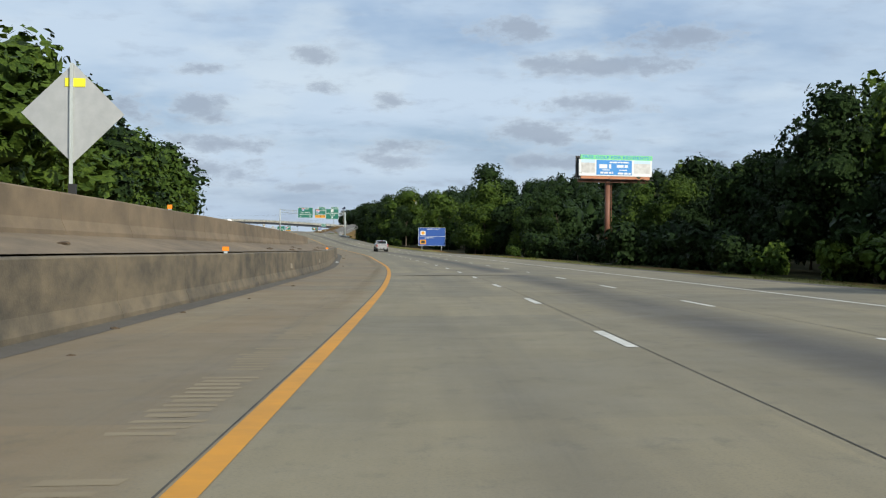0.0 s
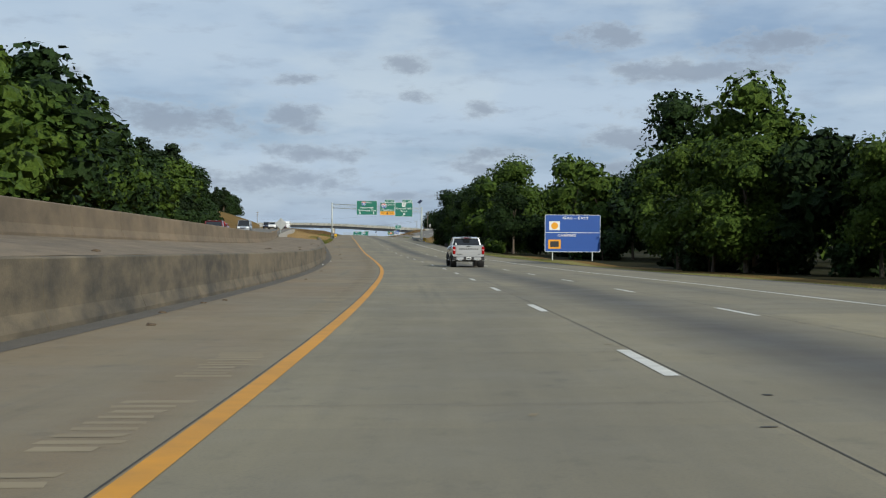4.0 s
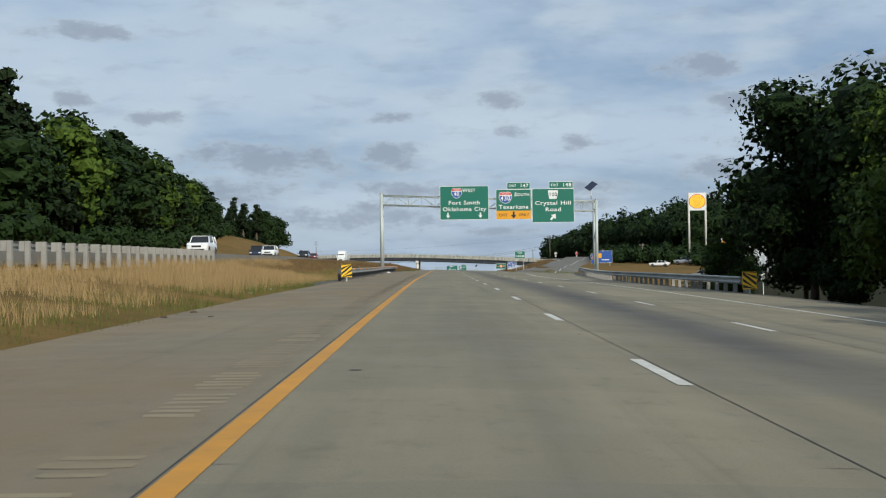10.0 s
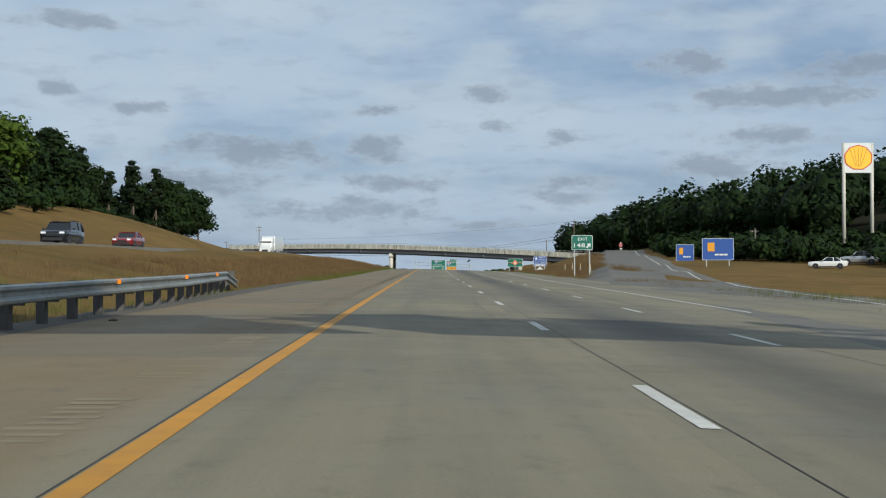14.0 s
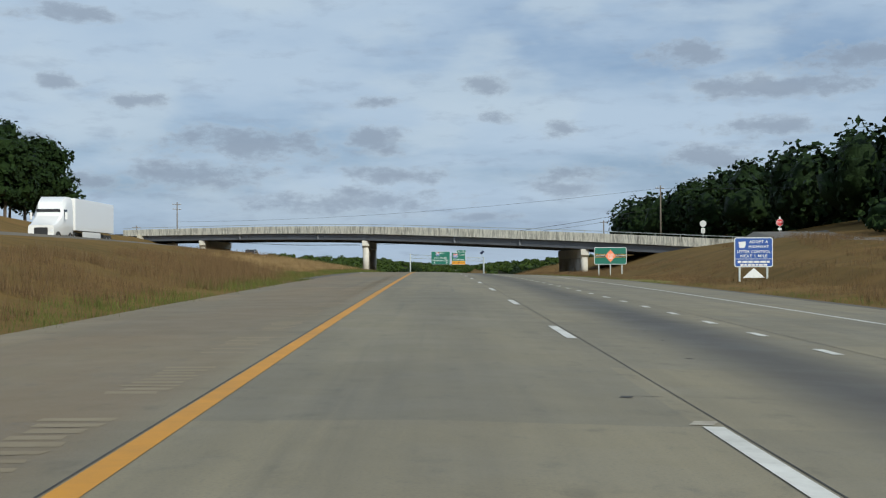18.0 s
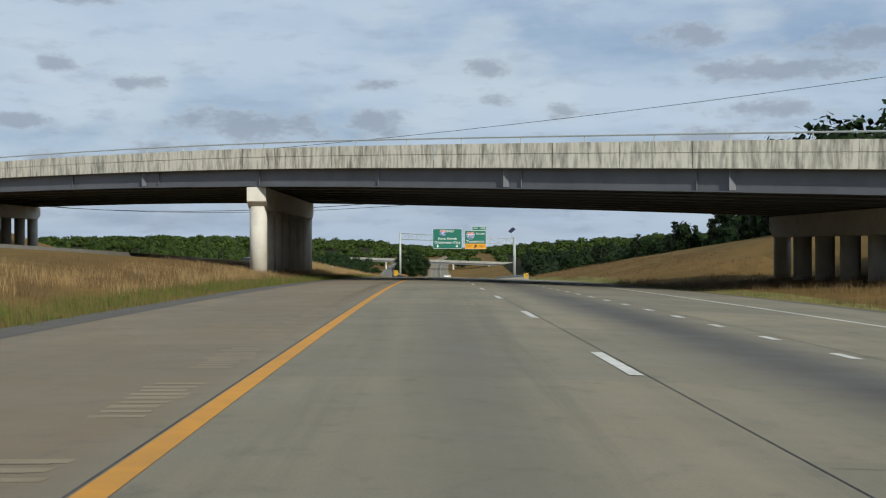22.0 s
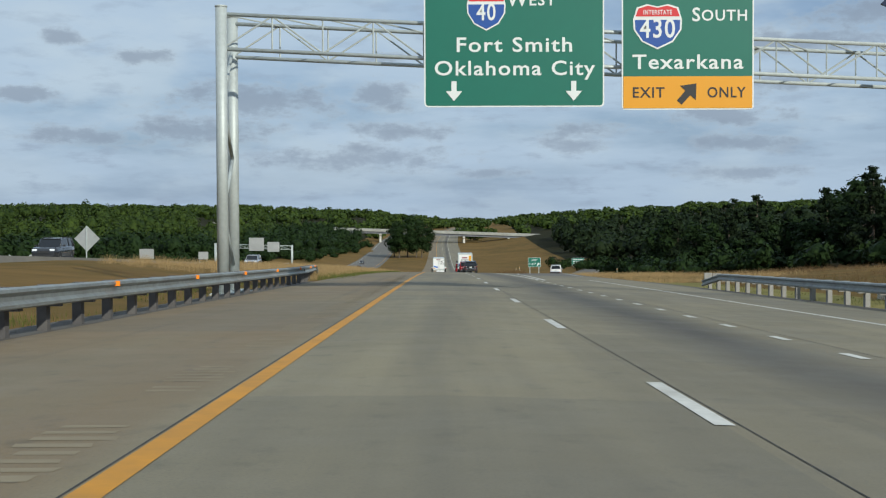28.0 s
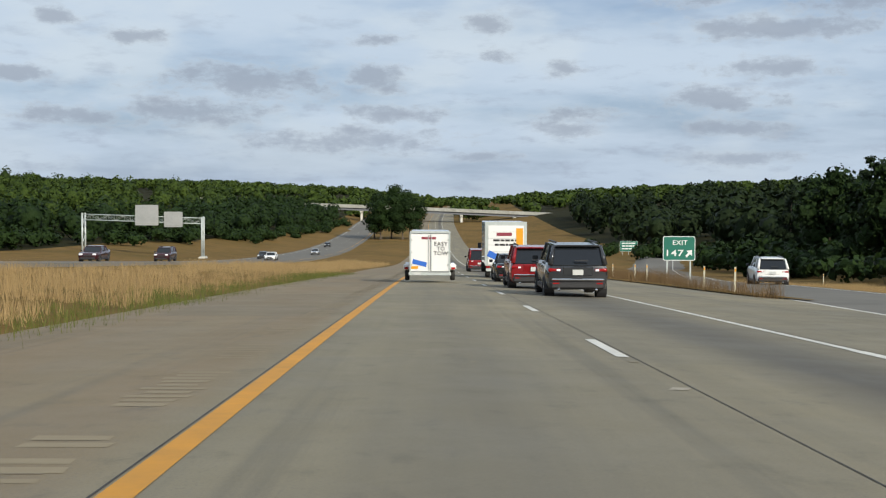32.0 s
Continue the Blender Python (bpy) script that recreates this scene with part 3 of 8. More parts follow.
# ---------------------------------------------------------------- ground
# across the road: distance from the yellow line, and height above the pavement, at stations along it
OPP_Y, OPP_U = (-300, 200, 330, 450, 560, 720, 850, 960, 1100, 1250, 1450, 1650, 1850, 2100), (-15, -16.5, -19.5, -22, -25, -28, -28, -27, -26, -27, -29, -31, -32, -33)
OPP_H = (1.4, 1.4, 1.55, 1.8, 2.0, 2.4, 1.9, 1.6, 0.8, 0.5, 0.4, 0.3, 0.3, 0.3)
LANDS = [
    (-300, [(-400, 8), (-120, 7), (-60, 4), (-30, 2), (-23, 1.4), (-7.0, 1.3), (-6.4, 1.3), (-5.2, 1.15), (-4.45, 0.95), (-4.4, -0.1), (13.8, -0.12), (18, -0.3), (30, -0.4), (80, -1), (160, 0), (400, 6)]),
    (40, [(-400, 8), (-120, 7), (-60, 4), (-30, 2), (-23, 1.4), (-7.0, 1.3), (-6.4, 1.3), (-5.2, 1.15), (-4.45, 0.95), (-4.4, -0.1), (13.8, -0.12), (18, -0.3), (30, -0.4), (80, -1), (160, 0), (400, 6)]),
    (200, [(-400, 10), (-120, 8), (-60, 4.5), (-32, 2), (-24.5, 1.4), (-8.6, 1.35), (-7.6, 1.35), (-5.4, 1.1), (-4.45, 0.95), (-4.4, -0.1), (13.8, -0.12), (18, -0.3), (30, -0.4), (80, -1), (160, 0), (400, 6)]),
    (300, [(-400, 12), (-120, 8), (-60, 4.5), (-34, 2.3), (-27, 1.6), (-11.6, 1.4), (-10.8, 1.4), (-6.0, 1.0), (-5.6, 0.9), (-5.5, -0.1), (13.8, -0.12), (18, -0.3), (30, -0.4), (80, -1), (160, 0), (400, 6)]),
    (338, [(-400, 14), (-120, 9), (-60, 5), (-34, 2.4), (-28, 1.7), (-13, 1.0), (-12, 0.9), (-7.2, 0.8), (-6.6, 0.8), (-6.2, -0.1), (13.8, -0.12), (18, -0.4), (30, -1.0), (80, -2), (160, 0), (400, 8)]),
    (360, [(-400, 16), (-120, 10), (-60, 5), (-36, 2.5), (-30, 1.8), (-14, 1.05), (-12, 0.9), (-8, 0.55), (-6, 0.25), (-4.3, -0.05), (13.8, -0.12), (18, -0.8), (30, -2.0), (80, -2.6), (160, 0), (400, 14)]),
    (450, [(-400, 20), (-120, 13), (-60, 5), (-36, 2.6), (-31, 1.9), (-15, 1.35), (-13, 1.05), (-9, 0.4), (-7, 0.0), (-5.5, -0.1), (13.8, -0.15), (18, -1.5), (30, -3.0), (80, -3.2), (160, 2), (400, 30)]),
    (505, [(-400, 21), (-120, 14), (-60, 5.5), (-38, 2.8), (-32, 2.0), (-16, 1.6), (-13.5, 1.3), (-9, 0.5), (-7, 0.05), (-5.2, -0.09), (14, -0.13), (20.6, -0.2), (24, -1.2), (30, -2.3), (80, -2.9), (160, 2.5), (400, 35)]),
    (560, [(-400, 22), (-120, 15), (-60, 6), (-40, 3), (-34, 2.2), (-17, 1.9), (-14, 1.6), (-9, 0.6), (-7, 0.1), (-5, -0.08), (14, -0.12), (22, -0.2), (30, -1.6), (80, -2.6), (160, 3), (400, 40)]),
    (640, [(-400, 22), (-120, 15), (-60, 8), (-44, 4), (-37, 2.7), (-20, 2.3), (-14, 1.9), (-9, 0.75), (-7, 0.15), (-5, -0.08), (14, -0.1), (17, 0.0), (20.2, 0.08), (21.8, 1.2), (23.4, 0.9), (30, 0.6), (80, 0.0), (160, 8), (400, 50)]),
    (730, [(-400, 16), (-120, 18), (-60, 11), (-46, 6.5), (-38, 2.9), (-22, 2.4), (-15, 1.9), (-10, 0.8), (-7, 0.15), (-5, -0.08), (14, -0.1), (18, 0.0), (20.2, 0.15), (22.5, 0.8), (29, 3.0), (33, 3.2), (36.5, 2.6), (60, 3.5), (130, 18), (400, 52)]),
    (800, [(-400, 12), (-120, 13), (-60, 9), (-50, 6), (-37, 2.6), (-21, 2.0), (-15, 1.5), (-10, 0.6), (-7, 0.1), (-5, -0.08), (14, -0.1), (18, 0.1), (27, 0.4), (34, 3.0), (60, 7.0), (130, 22), (400, 50)]),
    (854, [(-400, 8.5), (-120, 9.5), (-64, 8.6), (-54, 6.8), (-47, 2.8), (-36, 2.3), (-21, 1.7), (-15, 1.2), (-10, 0.5), (-7, 0.1), (-5, -0.08), (14, -0.1), (18, 0.1), (27, 0.5), (33, 3.0), (55, 6.6), (130, 17), (400, 42)]),
    (870, [(-400, 8), (-120, 9), (-64, 8.6), (-53, 7.4), (-47, 2.8), (-36, 2.2), (-21, 1.6), (-15, 1.1), (-10, 0.5), (-7, 0.1), (-5, -0.08), (14, -0.1), (19, 0.7), (30, 3.6), (50, 6.4), (130, 16), (400, 40)]),
    (925, [(-400, 3), (-120, 7), (-64, 8.4), (-53, 7.2), (-47, 2.7), (-36, 2.2), (-21, 2.0), (-15, 1.9), (-10, 0.9), (-7, 0.2), (-5, -0.08), (14, -0.1), (19, 0.8), (30, 3.4), (45, 5.6), (100, 9), (400, 20)]),
    (990, [(-400, -3), (-120, -2), (-64, 0), (-48, 1.2), (-36, 1.5), (-20, 1.1), (-15, 0.8), (-10, 0.3), (-7, 0.0), (-5, -0.1), (14, -0.12), (19, 0.6), (30, 2.5), (45, 4.0), (100, 6), (400, 14)]),
    (1060, [(-400, -4), (-120, -3), (-64, -0.5), (-48, 0.7), (-34, 1.0), (-19, 0.9), (-15, 0.8), (-10, 0.4), (-7, 0.1), (-5, -0.08), (14, -0.12), (24, 0.3), (34, 0.9), (55, 2.0), (100, 4), (400, 12)]),
    (1140, [(-400, -3), (-120, -2.5), (-64, -0.5), (-48, 0.3), (-34, 0.6), (-19, 0.55), (-15, 0.7), (-10, 0.35), (-7, 0.1), (-5, -0.08), (14, -0.12), (26, -0.5), (40, -0.5), (60, 1.0), (100, 4), (400, 12)]),
    (1250, [(-400, 0.0), (-120, -0.4), (-64, 0.0), (-48, 0.2), (-34, 0.4), (-19, 0.3), (-15, 0.4), (-10, 0.2), (-7, 0.0), (-5, -0.08), (14, -0.12), (26, -0.8), (40, -1.2), (60, 0.0), (100, 4), (400, 12)]),
    (1450, [(-400, 6), (-120, 5), (-64, 3), (-48, 1.0), (-34, 0.3), (-20, 0.2), (-15, 0.6), (-10, 0.3), (-7, 0.0), (-5, -0.08), (14, -0.12), (30, 0.0), (50, 0.5), (70, 2), (120, 6), (400, 14)]),
    (1830, [(-400, 12), (-120, 10), (-70, 6), (-48, 1.5), (-38, 0.3), (-24, 0.2), (-15, 0.3), (-10, 0.2), (-7, 0.0), (-5, -0.08), (14, -0.12), (30, 0.4), (50, 3), (70, 6), (120, 8), (400, 14)]),
    (3200, [(-400, 8), (-120, 6), (-70, 4), (-48, 1.5), (-38, 0.3), (-24, 0.2), (-15, 0.3), (-10, 0.2), (-7, 0.0), (-5, -0.08), (14, -0.12), (30, 0.4), (50, 2), (70, 3), (120, 6), (400, 14)]),
]


def land(y, u):
    """Height of the bare ground above sea at u metres to the right of the yellow line."""
    i = 0
    while i < len(LANDS) - 2 and LANDS[i + 1][0] < y:
        i += 1
    (ya, a), (yb, b) = LANDS[i], LANDS[i + 1]
    s = min(1.0, max(0.0, (y - ya) / (yb - ya)))
    ha, hb = (float(np.interp(u, *zip(*k))) for k in (a, b))
    rough = 0.0
    if u < -6.5 or u > 16:
        rough = 0.25 * noise.noise((u * 0.09, y * 0.05, 3.1)) * min(1.0, (abs(u) - 6) / 10)
    near = float(rz(min(y, 2600)))
    # far from the road the country no longer follows its hollows
    w = min(1.0, max(0.0, (abs(u) - 60) / 200))
    basin = near * (1 - w) + w * float(np.interp(y, (-300, 300, 700, 1100, 1500, 2600), (2, 0, 2, -8, -15, 0)))
    if u > 0:
        ha += float(cross(y, min(u, 14)))
        hb += float(cross(y, min(u, 14)))
    return basin + ha * (1 - s) + hb * s + rough


def on_land(y, u, dz=0.0):
    return Vector((float(rx(y)) + u, y, land(y, u) + dz))


def build_ground():
    us = [-1500, -900, -600, -400, -300, -220, -160, -120, -95, -75, -64, -56, -50, -46, -42, -38, -35, -32, -29, -26, -23, -20, -18, -16, -14.5, -13, -12, -11, -10, -9, -8, -7.2, -6.5, -5.9, -5.4, -4.9, -4.45, -4.38,
          -3, 13.8, 15, 16.5, 18, 20, 22, 24, 27, 30, 34, 38, 44, 50, 58, 66, 80, 95, 115, 140, 170, 210, 260, 330, 420, 620, 900, 1500]
    ys = stations(-300, 300, 12) + stations(306, 362, 4) + stations(370, 1250, 9) + stations(1270, 1700, 22) + stations(1740, 3200, 60) + [4200]
    verts, faces = [], []
    k = len(us)
    for y in ys:
        for u in us:
            yy = min(y, 3190)
            verts.append((float(rx(min(yy, 3100))) + u, y, land(yy, max(-400, min(400, u)))))
    for i in range(len(ys) - 1):
        for j in range(k - 1):
            a = i * k + j
            faces.append((a, a + 1, a + k + 1, a + k))
    g = part("ground", mesh_of("ground", verts, faces, M_GROUND, smooth=False), None)
    # leaf litter under the woods, the same dark colour in the yard below the road
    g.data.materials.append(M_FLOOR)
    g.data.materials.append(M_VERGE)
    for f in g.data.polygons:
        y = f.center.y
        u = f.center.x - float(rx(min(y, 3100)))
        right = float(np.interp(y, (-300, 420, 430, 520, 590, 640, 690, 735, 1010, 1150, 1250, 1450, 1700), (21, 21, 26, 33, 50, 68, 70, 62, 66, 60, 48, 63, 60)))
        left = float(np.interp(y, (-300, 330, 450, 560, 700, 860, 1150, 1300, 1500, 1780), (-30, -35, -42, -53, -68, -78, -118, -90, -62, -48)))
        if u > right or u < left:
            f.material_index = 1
        elif (13.8 < u < 19.5 and y < 392) or (14 < u < 17 and 700 < y < 1060):
            f.material_index = 2
    tagged(g, "rolling verge of dry golden grass and earth", "ground", kind="structure")


build_ground()

# ---------------------------------------------------------------- the carriageway
ROAD_U = [-4.4, -1.6, 0.0, 1.7, 3.66, 5.4, 7.1, 8.8, 10.6, 13.8]
road = strip("road", [lambda y: float(np.interp(y, (280, 345, 360), (-4.4, -6.0, -4.4)))] + ROAD_U[1:-1] + [lambda y: float(np.interp(y, (430, 480, 530, 560, 640), (13.8, 16.0, 20.2, 20.6, 13.8)))], stations(-280, 2600, 5), M_ROAD, 0.0, uv=True)
tagged(road, "worn tan concrete motorway pavement with oil-dark lanes", "road", kind="structure")


def line_mesh(name, pieces, mat, label, dz=0.006, follow=False):
    """Thin sheets on the pavement: pieces of (y0, y1, u at y0, u at y1, width)."""
    verts, faces = [], []
    for y0, y1, u0, u1, w in pieces:
        ys = stations(y0, y1, 5.0)
        for i, y in enumerate(ys):
            u = u0 + (u1 - u0) * (y - y0) / (y1 - y0) + (wander(y) if follow else 0.0)
            n = len(verts)
            verts += [tuple(at(y, u - w / 2, dz)), tuple(at(y, u + w / 2, dz))]
            if i:
                faces.append((n - 2, n - 1, n + 1, n))
    ob = part(name, mesh_of(name, verts, faces, mat), None, road, label)
    return ob


line_mesh("yellow_edge_line", [(-200, 2400, -0.015, -0.015, 0.18)], M_YEL, "worn yellow edge line", follow=True)
# where the painted dashes end, by their number
DASH_N, DASH_Y = (-31, -25, -14, 0, 16, 28, 39, 54), (18.4, 91.8, 227.4, 399.4, 598.1, 745.0, 877.4, 1058.4)


def dash_y(n):
    if n < DASH_N[0]:
        return DASH_Y[0] + (n - DASH_N[0]) * 12.19
    if n > DASH_N[-1]:
        return DASH_Y[-1] + (n - DASH_N[-1]) * 12.06
    return float(np.interp(n, DASH_N, DASH_Y))


dash_u = lambda y: wander(y) + 3.645
for n in range(-38, 110):
    y = dash_y(n)
    if n < 70:
        line_mesh("lane_dash", [(y - 3.05, y, dash_u(y), dash_u(y), 0.15)], M_WHT, "")
        if y < 575:
            line_mesh("lane_dash", [(y - 3.05 - 2.2, y - 2.2, 7.1, 7.1, 0.13)], M_WHT, "")
far = [(dash_y(n) - 3.05, dash_y(n), 3.6, 3.6, 0.15) for n in range(70, 150)] + [(dash_y(n) - 3.05, dash_y(n), 7.1, 7.1, 0.15) for n in range(70, 150)]
tagged(line_mesh("far_lane_dashes", far, M_WHT, ""), kind="stuff")
y = 580.0
while y < 1046:
    line_mesh("dotted_lane_mark", [(y, y + 0.95, 6.92, 6.92, 0.16)], M_WHT, "")
    y += 3.66
line_mesh("white_edge_line", [(-200, 470, 10.55, 10.55, 0.14)], M_WHT, "worn white edge line")
line_mesh("white_edge_line", [(470, 555, 10.55, 12.8, 0.14), (555, 612, 12.8, 17.3, 0.14)], M_WHT, "")
line_mesh("white_edge_line", [(520, 600, 10.5, 10.7, 0.15), (600, 1052, 10.7, 10.6, 0.15)], M_WHT, "")
line_mesh("white_gore_line", [(1046, 1130, 7.1, 7.15, 0.2), (1130, 2300, 7.15, 7.1, 0.15)], M_WHT, "")
line_mesh("white_gore_line", [(1046, 1090, 7.4, 8.6, 0.2), (1090, 1135, 8.6, 11.6, 0.2), (1135, 1200, 11.6, 17.5, 0.18)], M_WHT, "")
# sealed joints along and across the slabs
joints = [(-150, 1300, 3.76, 3.76, 0.013), (-150, 1300, 7.25, 7.25, 0.014), (-150, 1300, -0.135, -0.135, 0.016), (-150, 1300, 10.75, 10.75, 0.014)]
cross_joints = []
rng = random.Random(5)
y = -40.0
while y < 1300:
    for u0, u1 in ((0.0, 3.7), (3.8, 7.2), (7.3, 10.7)):
        if rng.random() < 0.55:
            cross_joints.append((y, y + 0.008 + 0.014 * rng.random() ** 2, (u0 + u1) / 2, (u0 + u1) / 2, u1 - u0))
    y += 4.6 + rng.random() * 0.2
tagged(line_mesh("cross_joints", cross_joints, material("dusty_joint", (0.07, 0.064, 0.055), 0.9, var=(0.16, 0.14, 0.11), scale=0.9, amount=0.5), "faint dusty joints across the slabs", dz=0.004), kind="stuff")
tagged(line_mesh("pavement_joints", joints, M_CRACK, "dark sealed joints between slabs", dz=0.004, follow=True), kind="stuff")
wear = [(809.8, 814.4, 1.72, 1.72, 0.42), (823.5, 827, 1.75, 1.75, 0.5), (903, 905.2, 1.9, 1.9, 0.45), (57.5, 63.4, 5.3, 5.3, 10.4), (484, 487, 3.1, 3.1, 0.06), (664, 674, 1.2, 1.6, 0.10), (664.5, 673, 2.3, 2.35, 0.09), (712, 715, 2.6, 2.7, 0.08), (352, 353.0, 1.8, 1.8, 3.4), (226, 229, 0.9, 1.0, 0.5), (612, 616, 1.4, 1.6, 0.09)]
tagged(line_mesh("pavement_patches", wear, material("old_patch", (0.138, 0.125, 0.094), 0.9, var=(0.20, 0.174, 0.122), scale=2.5, amount=0.6), "dark worn patches and tyre marks", dz=0.0035), kind="stuff")
shoulder_bands = [(316.5, 321.6, -2.1, -2.05, 3.7), (322.6, 323.1, -1.9, -1.9, 3.0), (324.3, 324.7, -2.3, -2.3, 3.2), (327.3, 327.6, -1.6, -1.6, 2.6), (331.0, 331.3, -2.0, -2.0, 3.0)]
tagged(line_mesh("shoulder_tar", shoulder_bands, material("shoulder_dark", (0.10, 0.088, 0.064), 0.85, var=(0.165, 0.135, 0.09), scale=1.4, amount=0.4), "dark patches lying across the shoulder", dz=0.0036), kind="stuff")
chips = []
for k in range(150):
    yc = rng.uniform(0, 1230)
    chips.append((yc, yc + rng.uniform(0.04, 0.16), rng.choice((3.85, 3.5, 3.7, 0.6, 2.0, 5.0, -2.4)) + rng.uniform(-0.25, 0.25)))
chips = [(a, b, c, c + rng.uniform(-0.05, 0.05), rng.uniform(0.03, 0.12)) for a, b, c in chips]
tagged(line_mesh("pavement_chips", chips[:44], M_CRACK, "dark spalls in the concrete", dz=0.0045), kind="stuff")
spalls = [(y - 0.1, y + 0.12, 3.58 + wander(y), 3.66 + wander(y), 0.17) for y in (50.2, 221.8, 390.4, 607.6, 635.0, 809.7, 885.2, 1050.2, 1124.2)]
tagged(line_mesh("joint_spalls", spalls, material("fresh_concrete", (0.40, 0.37, 0.30), 0.9, var=(0.2, 0.17, 0.13), scale=9.0, amount=0.5), "pale broken edges of the lane joint", dz=0.0048), kind="stuff")
tagged(line_mesh("pavement_pale_chips", chips[80:], M_RUMBLE, "pale spalls in the concrete", dz=0.0045), kind="stuff")
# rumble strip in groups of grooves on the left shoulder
grooves, dark_strips = [], []
y = -30.0
while y < 1240:
    worn = rng.uniform(0.45, 1.0)
    for k in range(rng.choice((9, 10, 10, 13))):
        yy = y + 0.29 * k
        if rng.random() < 0.92:
            c, w = -0.66 + rng.uniform(-0.03, 0.03), 0.50 + rng.uniform(-0.16, 0.05)
            grooves.append((yy, yy + rng.uniform(0.11, 0.2), c, c + rng.uniform(-0.03, 0.03), w))
            # a thin dark strip paints the groove's shade along its near edge
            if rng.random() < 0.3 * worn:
                dark_strips.append((yy - 0.03, yy - 0.004, c + rng.uniform(-0.08, 0.08), c, w * rng.uniform(0.4, 0.95)))
    y += 4.3
tagged(line_mesh("rumble_strip", grooves, M_RUMBLE, "pale worn rumble grooves", dz=0.0018), kind="stuff")
tagged(line_mesh("rumble_dirt", dark_strips, material("groove_shade", (0.16, 0.134, 0.092), 0.95, var=(0.16, 0.13, 0.09), scale=3.0, amount=0.4), "dark strips painting the shade of the grooves", dz=0.0024), kind="stuff")

# ---------------------------------------------------------------- the other carriageway
opp_u, opp_h = _hermite(np.array(OPP_Y, float), np.array(OPP_U, float)), _hermite(np.array(OPP_Y, float), np.array(OPP_H, float))


def opp_at(y, v, dz=0.0):
    """A place on the other carriageway, v metres to the right of its middle."""
    u = float(opp_u(y)) + v
    return Vector((float(rx(y)) + u, y, float(rz(y)) + float(opp_h(y)) + 0.12 + dz))


def opp_sheet(name, vs, ys, mat, dz, parent=None):
    verts, faces = [], []
    k = len(vs)
    for y in ys:
        verts += [tuple(opp_at(y, v, dz)) for v in vs]
    for i in range(len(ys) - 1):
        for j in range(k - 1):
            a = i * k + j
            faces.append((a, a + 1, a + k + 1, a + k))
    return part(name, mesh_of(name, verts, faces, mat), None, parent)


opp = opp_sheet("opposite_road", [-7.2, -6.9, 0, 6.9, 7.2], stations(-280, 2090, 8), M_ROAD_FAR, 0.0)
for row in range(0, len(opp.data.vertices), 5):
    for e in (0, 4):
        opp.data.vertices[row + e].co.z -= 0.7
tagged(opp, "grey concrete carriageway of the opposite direction", "road", kind="structure")
opp_sheet("opposite_edge_line", [5.5, 5.65], stations(-200, 2000, 8), M_YEL, 0.012, opp)
opp_sheet("opposite_edge_line", [-5.65, -5.5], stations(-200, 2000, 8), M_WHT, 0.012, opp)
for y in np.arange(0, 1700, 12.19 * 2):
    opp_sheet("opposite_dash", [-0.08, 0.08], [y, y + 3.05], M_WHT, 0.012, opp)

# ---------------------------------------------------------------- ramps


def ramp(name, pts, width, label, y_step=6):
    """A side road through (y, u) points; it leaves the pavement's plane gently and then follows the ground."""
    ys = stations(pts[0][0], pts[-1][0], y_step)
    verts, faces = [], []
    py, pu = zip(*pts)
    for y in ys:
        u = float(np.interp(y, py, pu))
        z = max(land(y, u), land(y, u - width / 2), land(y, u + width / 2)) + 0.1
        k = min(1.0, max(0.0, (y - ys[0] - 10) / 50))
        k = k * k * (3 - 2 * k)
        for du, dz in ((-width / 2 - 3.0, None), (-width / 2, 0), (0, 0.03), (width / 2, 0), (width / 2 + 3.0, None)):
            low, flat = land(y, u + du) - 0.12, at(y, u + du).z + 0.006
            zz = z + dz if dz is not None else low
            verts.append((float(rx(y)) + u + du, y, zz * k + (flat if dz is not None else min(low, flat - 0.15)) * (1 - k)))
    for i in range(len(ys) - 1):
        for j in range(4):
            a = i * 5 + j
            faces.append((a, a + 1, a + 6, a + 5))
    ob = tagged(part(name, mesh_of(name, verts, faces, M_ROAD_FAR), None), label, "road", kind="structure")
    line, lf = [], []
    for i in range(len(ys)):
        a, b = Vector(verts[i * 5 + 2]), Vector(verts[i * 5 + 3])
        for k in (0.80, 0.845):
            line.append(tuple(a.lerp(b, k) + Vector((0, 0, 0.014))))
        if i:
            lf.append((2 * i - 2, 2 * i - 1, 2 * i + 1, 2 * i))
    part("ramp_edge_line", mesh_of("ramp_edge_line", line, lf, M_WHT), None, ob, "worn white edge line")
    return ob


RAMP1 = [(505, 12.5), (560, 17), (620, 24), (680, 32), (740, 40), (790, 47)]
RAMP2 = [(1078, 10.6), (1130, 13.9), (1187, 18.9), (1250, 26.5), (1330, 40), (1420, 57)]
ramp("exit_ramp_1", RAMP1, 7.5, "grey concrete exit ramp climbing to the cross road")
ramp("exit_ramp_2", RAMP2, 6.2, "grey concrete exit ramp bearing off beside the wood")

# ---------------------------------------------------------------- retaining walls beside the left shoulder


